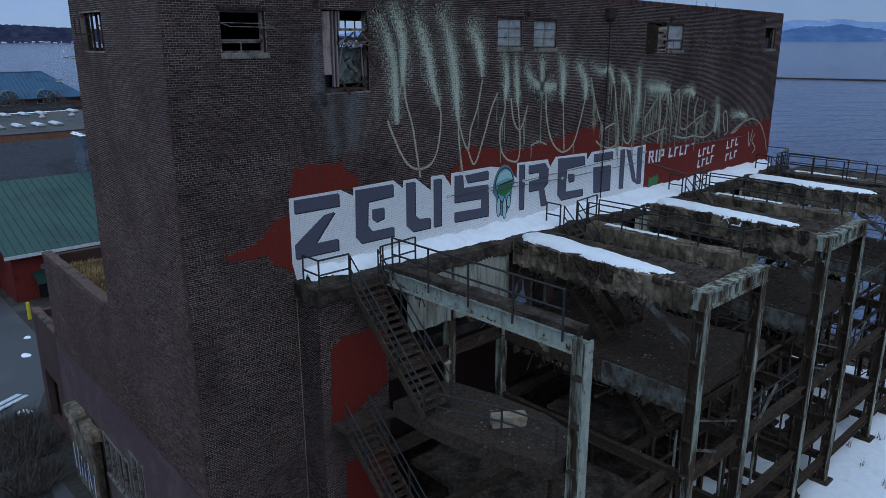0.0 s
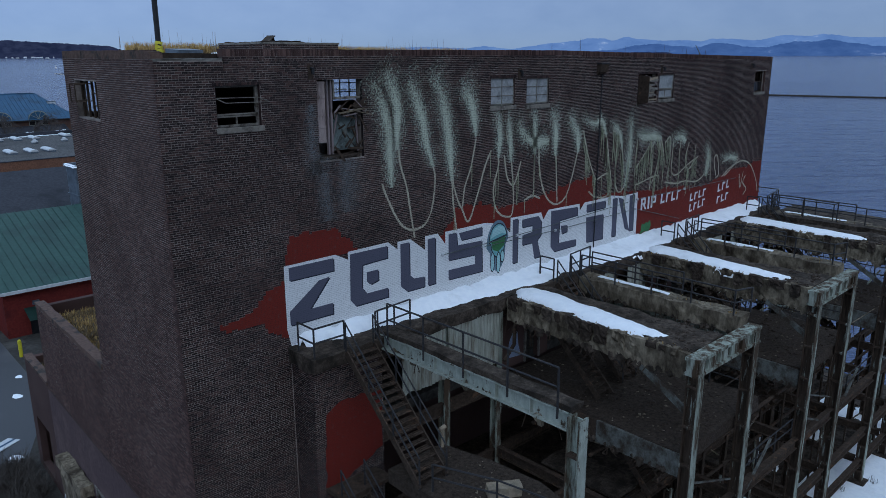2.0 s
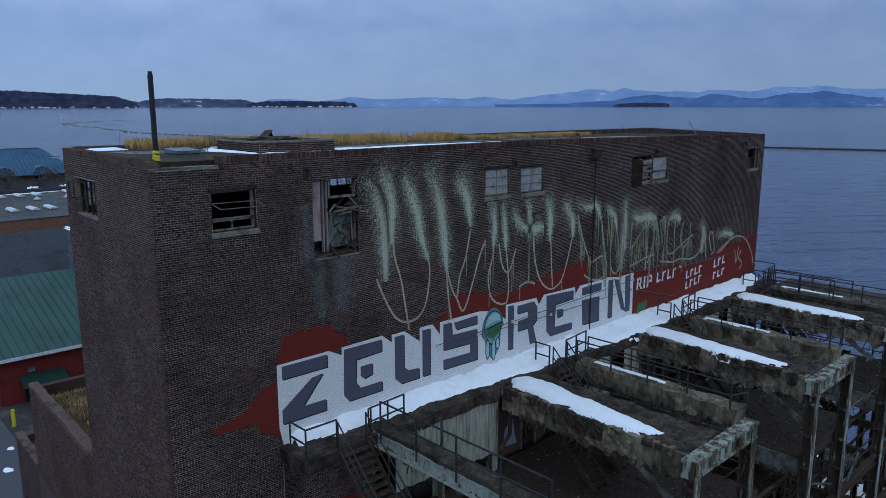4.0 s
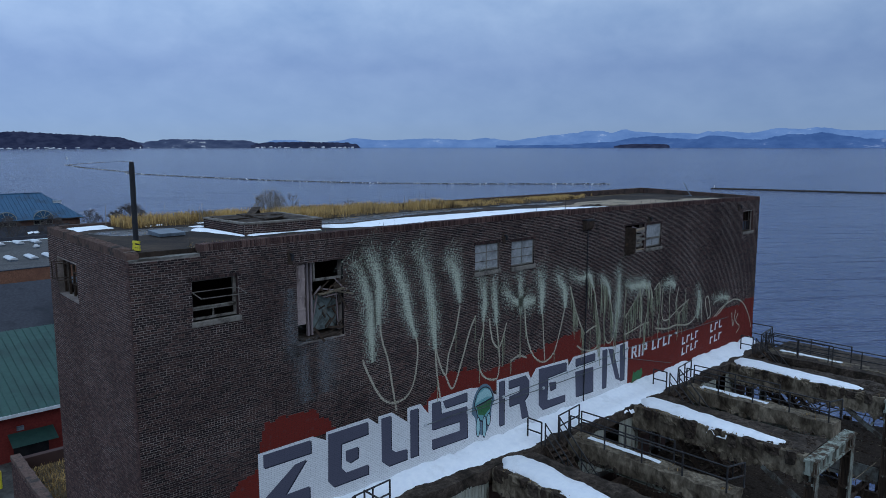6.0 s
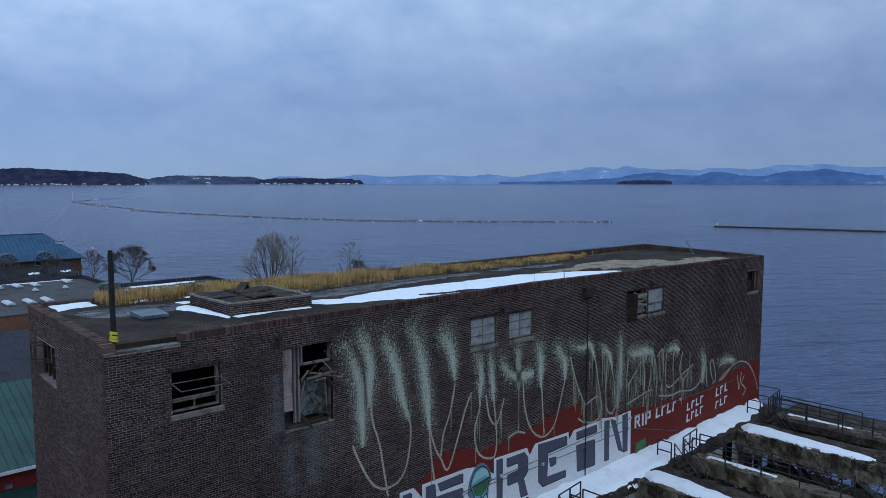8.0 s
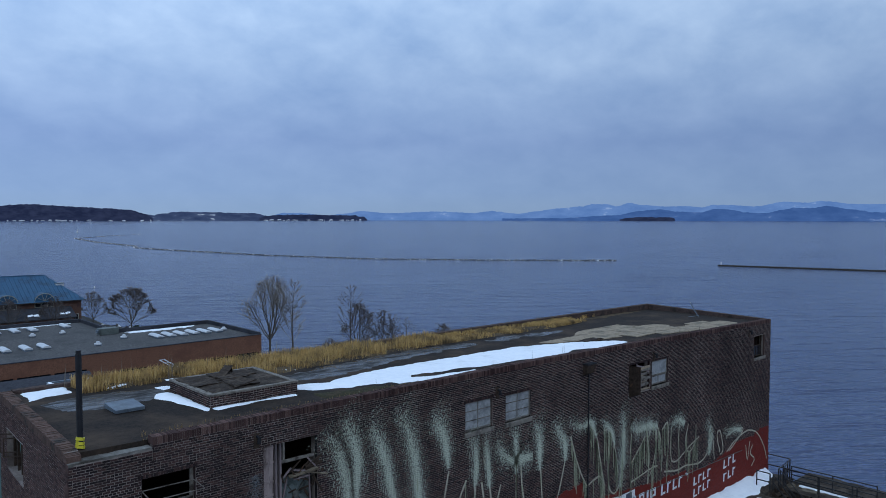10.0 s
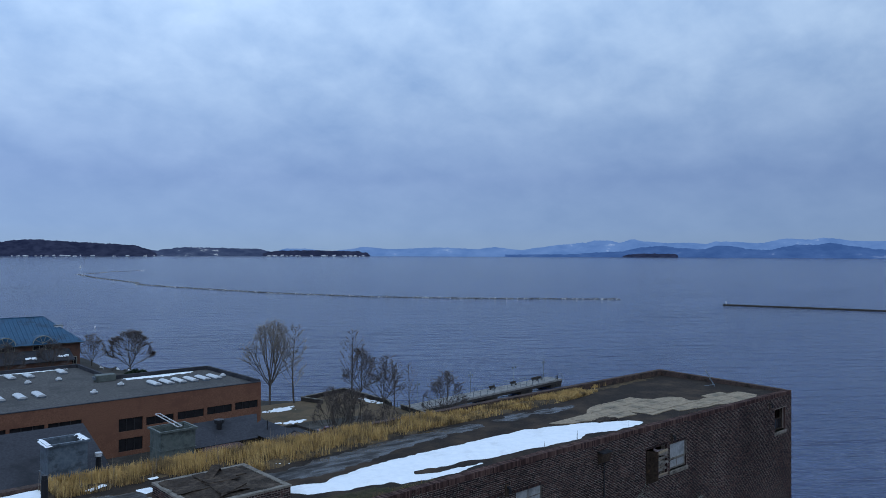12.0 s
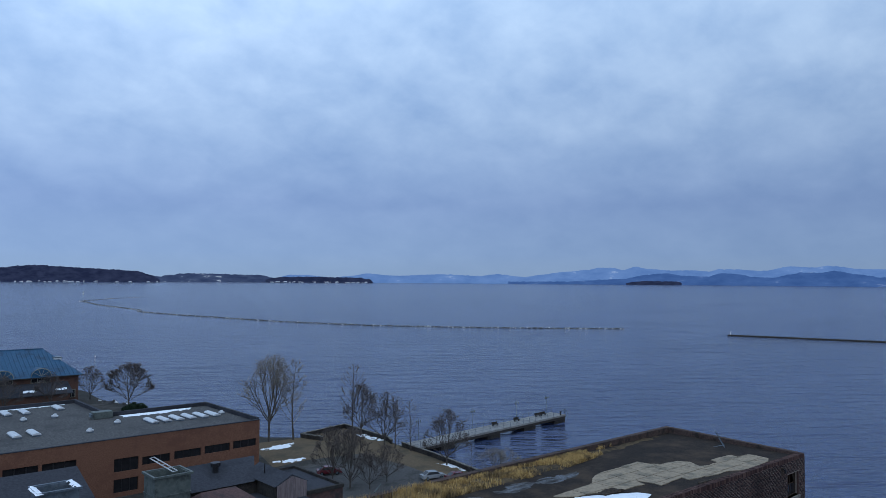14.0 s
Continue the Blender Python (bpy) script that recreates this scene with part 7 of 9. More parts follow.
# the far end: platform and rails over the water side
guard_rail([(54.0, 23.6, ZT), (54.0, 21.9, ZT), (51.9, 21.4, ZT), (51.6, 17.0, ZT)], "black pipe railing at the far end of the terrace", 2.0, 1.25)
t = thing("steel_platform", "dark steel end platform beside the terrace", "platform")
rough_box("deck", 52.0, 13.0, 14.3, 56.4, 21.6, 14.75, 0.6, 0.05, CONCRETE_DARK, t, "", 130)
for x in (53.2, 56.0):
    for y in (13.4, 21.0):
        bm = bmesh.new()
        ibeam(bm, (x, y, 0), (x, y, 14.3), 0.35, 0.35)
        part("post", bm, STEEL_DARK, t)

# the storeys of the hall stand a little higher than their plan heights
for ob in bpy.data.objects:
    if ob not in before_hall and not ob.parent:
        ob.matrix_world = Matrix.Diagonal((1, 1, 1.02, 1)) @ ob.matrix_basis

# ---- ground inside and round the frame ----
pad = rough_box("pavement", 13.5, 11.6, -0.05, 63.0, 33.0, 0.05, 2.5, 0.03, CONCRETE_DARK, None, "", 150)
tagged(pad, "dark broken concrete yard under the frame", "pavement", kind="structure")
mound("snow", [(37, 12.2), (40, 13.4), (42.5, 14.3), (44.5, 14.9), (46.6, 14.8), (48.7, 14.3), (52.0, 14.2), (55.0, 13.4), (57, 11.0), (61, 9), (62, 2), (42, -4), (34, 4)], lambda x, y: 0.05, 0.14, SNOW, "broad snow field beside the steel frame", step=0.6, wob=0.6, seed=51)
for i, (x, y, r) in enumerate(((35.4, 20.8, 0.8), (35.3, 16.5, 1.2), (39.0, 15.6, 1.9), (45.5, 17.4, 1.5), (48.0, 19.5, 1.3), (51, 17.0, 1.7), (56, 17.5, 2.4), (58.5, 21, 2.5), (60, 27, 2.6), (57.2, 14.6, 1.9), (60.0, 12.0, 1.8))):
    mound("snow", [(x + r * math.cos(a) * (1.3 if k % 2 else 0.8), y + 0.7 * r * math.sin(a)) for k, a in enumerate([j * math.pi / 4 for j in range(8)])], lambda x, y: 0.07, 0.08, SNOW, "melting snow patch on the yard", step=0.3, wob=0.6, seed=60 + i)
rnd = random.Random(44)
blades("weed", [(x + rnd.gauss(0, 0.12), y + rnd.gauss(0, 0.12), 0.12) for x, y in ((43.5, 11.2), (45.2, 12.6), (47.5, 11.5), (42.2, 9.6)) for _ in range(16)], 0.2, 0.6, TWIG, "dead stalks standing out of the snow", 45, 0.5, 0.012)
heap("rubble", 22, 60, 12.5, 22, 0.05, 500, 0.13, "scattered scrap and rubble on the yard", 160)

# ---- low wing behind the tower ----
wing = thing("low_wing", "low brown brick wing with weeds on its roof", "building")
holed_wall("side_wall", YB + 0.02, 44.6, 0.0, 12.35, [(33.2, 36.9, 2.2, 4.5)], lambda u, d, z: (X0 - 0.002 + d, u, z), 0.4, MORTAR, wing, "brown brick wall")
part("end_wall", bm_box(X0 + 0.42, 44.2, 0, 22, 44.6, 12.35), BRICK_LEFT, wing)
rough_box("coping", X0 - 0.05, YB + 0.05, 12.35, X0 + 0.45, 44.6, 12.6, 0.4, 0.02, COPING, wing, "worn stone coping", 170)
part("roof", bm_box(X0 + 0.42, YB + 0.05, 11.4, 22, 44.2, 11.7), MOSS, wing, "mossy roof")
holed_wall("side_wall", 44.7, 50.2, 0.0, 7.45, [(46.2, 49.2, 0.5, 3.8)], lambda u, d, z: (X0 + 0.012 + d, u, z), 0.4, BRICK_LEFT, wing, "brown brick wall")
rough_box("coping", X0 - 0.05, 44.7, 7.45, X0 + 0.45, 50.2, 7.65, 0.4, 0.02, COPING, wing, "worn stone coping", 171)
part("end_wall", bm_box(X0 + 0.42, 49.8, 0, 22, 50.2, 7.45), BRICK_LEFT, wing)
part("roof", bm_box(X0 + 0.42, 44.7, 6.7, 22, 49.8, 7.0), MOSS, wing, "mossy roof")
rnd = random.Random(9)
spots = [(rnd.uniform(X0 + 1.3, 21), rnd.uniform(36, 44.0), 11.7) for _ in range(11000)] + [(rnd.uniform(X0 + 1.6, 21), rnd.uniform(45, 49.6), 7.0) for _ in range(1800)]
blades("dry_grass", spots[::2], 0.05, 0.2, DEADGRASS, "short brown grass on the low roof", 11, 0.8)
blades("dry_grass", spots[1::2], 0.08, 0.3, DRYGRASS, "dry grass and moss on the low roof", 10, 0.6)
# string course and the darker painted band on the side wall
bm = bmesh.new()
box(bm, X0 - 0.03, YF + 0.2, 7.32, X0 + 0.01, 44.6, 7.39)
skewed(part("string_course", bm, COPING_DARK, station))
plum = surface("plum_wash", (0.070, 0.046, 0.048), (0.098, 0.065, 0.064), (0.115, 0.078, 0.072), 6, 0.5, 0.9)
skewed(holed_wall("painted_band", YF + 0.3, 44.6, 0.0, 7.3, [(31.0, 32.6, 2.7, 5.3), (33.2, 36.9, 2.2, 4.5)], lambda u, d, z: (X0 - 0.022 + d, u, z), 0.006, plum, station, "plum-brown painted band"))
for y0, y1, z0, z1, n in ((31.0, 32.6, 2.7, 5.3, 2), (33.2, 36.9, 2.2, 4.5, 4)):
    w = part("window", bm_box(X0 - 0.06, y0 - 0.14, z1 - 0.02, X0 + 0.1, y1 + 0.14, z1 + 0.14), FRAME, station if n == 2 else wing, "broken window with peeling pale frames")
    part("window_sill", bm_box(X0 - 0.1, y0 - 0.1, z0 - 0.14, X0 + 0.1, y1 + 0.1, z0 + 0.02), FRAME, w)
    for i in range(n + 1):
        y = y0 + (y1 - y0) * i / n
        part("window_frame", bm_box(X0 - 0.04, y - 0.07, z0 + 0.02, X0 + 0.1, y + 0.07, z1 - 0.02), FRAME, w)
    for i in range(n):
        y = y0 + (y1 - y0) * (i + 0.5) / n
        part("glazing_bar", bm_box(X0 + 0.03, y - 0.025, z0 + 0.02, X0 + 0.07, y + 0.025, z1 - 0.02), STEEL_DARK, w)
    if n == 2:
        skewed(w)
skewed(wing)
t = thing("loading_canopy", "broken concrete loading canopy with graffiti", "canopy")
rough_box("beam", 9.2, 37.3, 3.85, 9.84, 41.8, 4.5, 0.4, 0.05, STREAKED, t, "crumbling concrete beam", 180)
rough_box("wall", 9.35, 37.5, 0.0, 9.6, 41.8, 3.9, 0.6, 0.04, STREAKED, t, "pale board with sprayed strokes", 181)
part("post", bm_box(9.4, 37.1, 0, 9.7, 37.4, 3.9), CONCRETE_DARK, t)
rnd = random.Random(4)
for i in range(14):
    bm = bmesh.new()
    y = 37.8 + i * 0.28
    bar(bm, (9.28, y, 0.3 + rnd.uniform(0, .5)), (9.28, y + rnd.uniform(-.3, .3), 1.7 + rnd.uniform(0, .7)), 0.02, 0.1)
    part("stroke", bm, BLUEROOF if i % 2 else SKYLIGHT, t)
skewed(t)


# ---- yard, park and shore beyond ----
def sheet(name, pts, z, material, label, category, kind="structure"):
    bm = bmesh.new()
    f = bm.faces.new([bm.verts.new((x, y, z)) for x, y in pts])
    f.normal_update()
    bmesh.ops.triangulate(bm, faces=[f], ngon_method="EAR_CLIP")
    ob = part(name, bm, material)
    if ob.data.polygons[0].normal.z < 0:
        ob.data.flip_normals()
    return tagged(ob, label, category, kind=kind)


sheet("road", [(-60, 20), (9.0, 20), (9.2, 48.5), (14.2, 60), (15.2, 112), (-60, 112)], 0.012, ASPHALT, "wet dark asphalt yard beside the building", "road")
nearby = set(bpy.data.objects)
sheet("pavement_carpark", [(62, 90), (100, 90), (100, 118), (88, 128), (70, 128)], 0.012, CARPARK, "worn grey car park in the little park", "road")
sheet("lawn", [(78, 132.5), (86, 133.5), (97.8, 131.0), (98.4, 117), (97.4, 104), (102.5, 98.5), (104.2, 104.5), (106.6, 118), (107.9, 130.6), (109, 137), (109.9, 155), (97.2, 152.2), (84, 154)], 0.016, LAWN, "brown winter lawn of the lakeside park", "lawn")


def sheet_pile(pts, label):
    t = thing("sea_wall", label, "sea wall", "steel sheet piling along the park")
    for (xa, ya), (xb, yb) in zip(pts, pts[1:]):
        n = int(math.hypot(xb - xa, yb - ya) / 0.9)
        bm = bmesh.new()
        for i in range(n):
            f0, f1 = i / n, (i + 1) / n
            d = 0.2 if i % 2 else -0.2
            a = Vector((xa + (xb - xa) * f0, ya + (yb - ya) * f0, 0))
            b = Vector((xa + (xb - xa) * f1, ya + (yb - ya) * f1, 0))
            s = (b - a).normalized().cross(Vector((0, 0, 1))) * d
            bar(bm, a + s + Vector((0, 0, -0.75)), b + s + Vector((0, 0, -0.75)), 0.16, 3.3)
        bar(bm, (xa, ya, -0.8), (xb, yb, -0.8), 0.3, 3.2)
        part("piling", bm, TIMBER, t)
        bm = bmesh.new()
        bar(bm, (xa, ya, 0.93), (xb, yb, 0.93), 0.55, 0.12)
        part("cap_beam", bm, CONCRETE, t)


sheet_pile([(98.2, 146.6), (96.3, 152.6), (110.3, 155.6), (109.4, 137.0), (108.0, 134.0)], "dark steel sheet-pile wall round the park corner")
sheet_pile([(108.3, 130.6), (107.0, 118.0), (104.6, 104.3), (103, 97)], "dark steel sheet-pile wall along the park")
for i, pts in enumerate(([(83.5, 147.5), (88, 149), (91.9, 148.8), (90, 146), (87.2, 145)], [(79.4, 136.4), (84, 136.2), (86.8, 136), (86, 134.6), (83.6, 133.4)], [(107.2, 148), (109.0, 146), (109.0, 138), (107.8, 138.5)], [(104.6, 114.5), (106.2, 112), (105.4, 106), (104.3, 107)])):
    mound("snow", pts, lambda x, y: 0.03, 0.08, SNOW, "melting snow patch on the lawn", step=0.3, wob=1.5, seed=80 + i)

# the fishing pier
t = thing("pier", "pale plank pier on dark piles reaching into the lake", "pier")
a, b = Vector((108.6, 130.0, -0.2)), Vector((166.0, 134.2, -0.2))
bm = bmesh.new()
bar(bm, a, b, 5.0, 0.45)
part("deck", bm, PIERDECK, t)
bm = bmesh.new()
bar(bm, a + Vector((0, -2.4, -0.5)), b + Vector((0, -2.4, -0.5)), 0.3, 0.6)
part("edge_beam", bm, TIMBER, t)
for f in (0.2, 0.48, 0.73, 0.96):
    p = a + (b - a) * f
    part("pile_group", bm_box(p.x - 2.2, p.y - 2.3, -2.6, p.x + 2.2, p.y + 2.3, -0.5), TIMBER, t)
for s in (-2.3, 2.3):
    n = 22
    for i in range(n + 1):
        p = a + (b - a) * i / n + Vector((0, s, 0.2))
        bm = bmesh.new()
        tube(bm, p, p + Vector((0, 0, 1.15)), 0.05, 5)
        part("post", bm, DUCT, t)
    for h in (0.6, 1.15):
        bm = bmesh.new()
        tube(bm, a + Vector((0, s, h + 0.2)), b + Vector((0, s, h + 0.2)), 0.035, 5)
        part("rail", bm, DUCT, t)
bm = bmesh.new()
for q in (-0.3, 0.3):
    arc = [b + Vector((-0.4 + 1.3 * math.sin(k * 0.52), -2.3 + q, 0.2 + 1.5 * math.cos(k * 0.52))) for k in range(-1, 5)]
    for p0, p1 in zip(arc, arc[1:]):
        tube(bm, p0, p1, 0.05, 5)
part("ladder_rail", bm, DUCT, t, "curved grey ladder rails")
bm = bmesh.new()
tube(bm, b + Vector((-1.6, -2.2, 0.2)), b + Vector((-1.6, -2.2, 1.35)), 0.2, 8)
part("mooring_post", bm, BLACKMETAL, t, "dark mooring post")
for f in (0.1, 0.42, 0.72, 0.95):
    p = a + (b - a) * f
    l = thing("street_lamp", "slim double-headed lamp post on the pier", "lamp post", "lamps on the pier")
    bm = bmesh.new()
    tube(bm, p + Vector((0, 1.8, 0.2)), p + Vector((0, 1.8, 5.4)), 0.05, 6)
    part("pole", bm, DUCT_GREEN, l)
    for s in (-0.6, 0.6):
        bm = bmesh.new()
        tube(bm, p + Vector((0, 1.8, 4.6)), p + Vector((s, 1.8, 4.6)), 0.05, 5)
        tube(bm, p + Vector((s, 1.8, 4.3)), p + Vector((s, 1.8, 4.9)), 0.1, 6)
        part("lantern", bm, DUCT_GREEN, l)
for f in (0.55, 0.7, 0.86, 0.9):
    p = a + (b - a) * f
    l = thing("bench", "dark bench on the pier", "bench", "benches on the pier")
    part("seat", bm_box(p.x - 1, p.y + 0.6, 0.4, p.x + 1, p.y + 1.1, 0.5), TIMBER, l)
    part("backrest", bm_box(p.x - 1, p.y + 1.1, 0.5, p.x + 1, p.y + 1.18, 1.0), TIMBER, l)
    for s in (-0.8, 0.8):
        part("leg", bm_box(p.x + s - 0.05, p.y + 0.65, 0.0, p.x + s + 0.05, p.y + 1.1, 0.4), BLACKMETAL, l)


# ---- bare trees ----
def tree(x, y, height, wide, seed, label, twig=TWIG, trunks=1, style="round", dense=1.0):
    """Bare tree: tapered trunk, limbs that arch out to the rim of the crown, boughs, branchlets and fine twigs."""
    rnd = random.Random(seed)
    t = thing("tree", label, "tree", "bare trees by the lake")
    wood, fine = ([], []), ([], [])
    thin = 0.0011 * height if trunks == 1 else 0.0007 * height

    def limb(store, pts, r0, r1, n):
        verts, faces = store
        k = len(verts)
        for i, p in enumerate(pts):
            d = (pts[min(i + 1, len(pts) - 1)] - pts[max(i - 1, 0)]).normalized()
            s = d.cross(Vector((0.3, 0.9, 0.1))).normalized()
            u = d.cross(s)
            r = r0 + (r1 - r0) * i / (len(pts) - 1)
            verts += [p + s * (r * math.cos(6.2832 * j / n)) + u * (r * math.sin(6.2832 * j / n)) for j in range(n)]
        for i in range(len(pts) - 1):
            for j in range(n):
                j2 = (j + 1) % n
                faces.append((k + i * n + j, k + i * n + j2, k + (i + 1) * n + j2, k + (i + 1) * n + j))

    def arch(p, d, goal, segs, shake):
        """A bent way from p, leaving along d, to the goal."""
        ln = (goal - p).length
        mid, out = p + d * (ln * 0.5), []
        for i in range(segs + 1):
            f = i / segs
            q = p * (1 - f) ** 2 + mid * (2 * f * (1 - f)) + goal * f ** 2
            if 0 < i:
                q = q + Vector((rnd.uniform(-1, 1), rnd.uniform(-1, 1), rnd.uniform(-1, 1))) * (shake * ln)
            out.append(q)
        return out

    def spray_out(pts, count, ln):
        """Fine twigs along a branchlet."""
        for _ in range(count):
            q = min(len(pts) - 1.01, rnd.uniform(0.3, 1.0) * (len(pts) - 1))
            k = int(q)
            d = (pts[k + 1] - pts[k]).normalized()
            d = (d + Vector((rnd.uniform(-1, 1), rnd.uniform(-1, 1), rnd.uniform(-0.5, 1))) * 0.62).normalized()
            a, l = pts[k].lerp(pts[k + 1], q - k), ln * rnd.uniform(0.5, 1.2)
            limb(fine, [a, a + d * l], thin, thin * 0.5, 3)

    def grow(p, d, aim, rim, r, lev):
        """A limb towards the crown's rim; smaller ones leave it for the rim near by."""
        goal = rim(aim) if lev == 3 else p.lerp(rim(aim), rnd.uniform(0.8, 1.0))
        goal.z = max(goal.z, p.z + 0.42 * math.hypot(goal.x - p.x, goal.y - p.y))
        pts = arch(p, ((goal - p).normalized() + d * 0.7).normalized(), goal, 5 if lev > 1 else 3, 0.025)
        limb(wood if lev > 1 else fine, pts, r, max(r * 0.3, thin), (3, 3, 4, 6)[lev])
        if lev == 0:
            spray_out(pts, int(4 * dense), height * 0.05)
            return
        spray_out(pts[-3:], int(3 * dense), height * 0.05)
        for i in range((0, 3, 4, 6)[lev]):
            f = 0.22 + 0.72 * (i + rnd.random()) / (0, 3, 4, 6)[lev]
            q = min(f * (len(pts) - 1), len(pts) - 1.01)
            k = int(q)
            turn = (0, 0.24, 0.42, 0.75)[lev] * (1.2 - f)
            near = aim + Vector((rnd.uniform(-1, 1), rnd.uniform(-1, 1), rnd.uniform(-0.8, 0.8))) * turn
            near = Vector((near.x, near.y, max(near.z, 0.2))).normalized()
            away = ((pts[k + 1] - pts[k]).normalized() + near * 0.5).normalized()
            grow(pts[k].lerp(pts[k + 1], q - k), away, near, rim, max(r * (0.62 - 0.25 * f), thin * 1.2), lev - 1)

    for n in range(trunks):
        a0 = rnd.uniform(0, 6.283)
        side = Vector((math.cos(a0 + n * 2.8), math.sin(a0 + n * 2.8), 0))
        base = Vector((x, y, -0.1)) + (side * 0.9 if n else Vector((0, 0, 0)))
        if style == "tall":
            top = Vector((x + rnd.uniform(-.4, .4), y + rnd.uniform(-.4, .4), height))
            pts = arch(base, Vector((rnd.uniform(-.08, .08), rnd.uniform(-.08, .08), 1)).normalized(), top, 9, 0.006)
            limb(wood, pts, height * 0.013, 0.025, 7)
            count = int(12 + height)
            for i in range(count):
                f = 0.18 + 0.8 * (i + rnd.random()) / count
                q = f * 9
                k = min(int(q), 8)
                a = i * 2.4 + rnd.uniform(-.3, .3)
                start = pts[k].lerp(pts[k + 1], q - k)
                out = wide * 0.5 * min(1.0, 2.4 * (1.04 - f)) * rnd.uniform(0.75, 1.1)
                goal = start + Vector((math.cos(a) * out, math.sin(a) * out, out * rnd.uniform(0.8, 1.7)))
                grow(start, Vector((math.cos(a), math.sin(a), 0.7)).normalized(), (goal - start).normalized(), lambda v, s=start, g=goal: s + v * (g - s).length, max(height * 0.0045 * (1.1 - f), 0.014), 1)
        else:
            bole = height * (0.16 if trunks == 1 else 0.3)
            lean = Vector((0, 0, 1)) if trunks == 1 else (Vector((0, 0, 1)) + side * 0.16).normalized()
            fork = base + lean * bole
            limb(wood, arch(base, lean, fork, 3, 0.01), height * 0.018 / trunks ** 0.5, height * 0.0135 / trunks ** 0.5, 8)
            mid = base.lerp(fork, 0.9)
            half = wide * (0.5 if trunks == 1 else 0.47)
            centre = mid + (side * wide * 0.16 if trunks > 1 else Vector((0, 0, 0)))

            def rim(v, c=centre, w=half):
                b = 1 + 0.16 * noise.noise(v * 2.3 + Vector((seed, 0, 0)))
                return c + Vector((v.x * w * b, v.y * w * b, v.z * (height - c.z) * b))

            many = 9 if trunks == 1 else 6
            for i in range(many):
                a = i * 2.4 + rnd.uniform(-.3, .3)
                rise = (0.32, 0.42, 0.55, 0.75, 1.0, 1.4, 2.0, 3.0, 5.0)[i if trunks == 1 else i + 2]
                aim = Vector((math.cos(a), math.sin(a), rise)).normalized()
                grow(fork - lean * rnd.uniform(0, bole * 0.3), (aim + Vector((0, 0, 0.3))).normalized(), aim, rim, height * 0.0075, 3)
    raw("trunk", *wood, BARK, t)
    raw("crown", *fine, twig, t)
    return t


tree(88.5, 153.5, 18.5, 14, 1, "tall bare willow with several trunks at the shore", TWIG_PALE, 2, "round", 0.5)
tree(93.6, 151.5, 17.5, 7, 2, "slender bare tree at the shore", TWIG_PALE, 1, "tall")
tree(106.6, 147.0, 15.8, 7, 3, "tall bare tree in the lakeside park", TWIG, 1, "tall")
tree(108.6, 146.3, 11.6, 9, 4, "bare round-crowned tree by the sea wall", TWIG, 1, "round")
tree(106.2, 134.2, 10.8, 9, 5, "bare young tree on the lawn", TWIG, 1, "round")
tree(106.0, 130.2, 10.4, 6, 6, "bare young tree on the lawn", TWIG, 1, "tall")
tree(107.0, 126.0, 10.5, 4, 7, "narrow bare tree on the lawn", TWIG, 1, "tall")
tree(104.7, 112.2, 10.2, 9.5, 8, "wide bare tree on the lawn", TWIG, 1, "round")
tree(80.9, 116.4, 9.5, 8, 9, "bare tree beside the car park", TWIG, 1, "round")
tree(81.1, 111.2, 10.4, 8, 10, "bare tree beside the car park", TWIG, 1, "round")
tree(83.4, 108.6, 6.4, 7, 11, "bare low tree beside the car park", TWIG, 1, "round")
tree(88.6, 110.5, 6.4, 7.5, 12, "bare low tree beside the car park", TWIG, 1, "round")
tree(100.5, 101.0, 6.6, 2.2, 13, "thin bare sapling beside the sea wall", TWIG, 1, "tall")
tree(101.5, 95.5, 6.2, 7.5, 18, "wide bare shrub beside the sea wall", TWIG_PALE, 2, "round")
tree(80.7, 219.5, 12.2, 13.6, 14, "dense round bare tree beyond the brick building", TWIG, 1, "round", 4.0)
tree(62.0, 226.0, 10.0, 9, 15, "bare tree before the blue-roofed building", TWIG, 1, "round")
tree(76.5, 240.0, 9.5, 9, 16, "bare tree beside the blue-roofed building", TWIG, 1, "round")
tree(51.0, 226.0, 10.0, 9, 17, "bare tree before the blue-roofed building", TWIG, 1, "round")

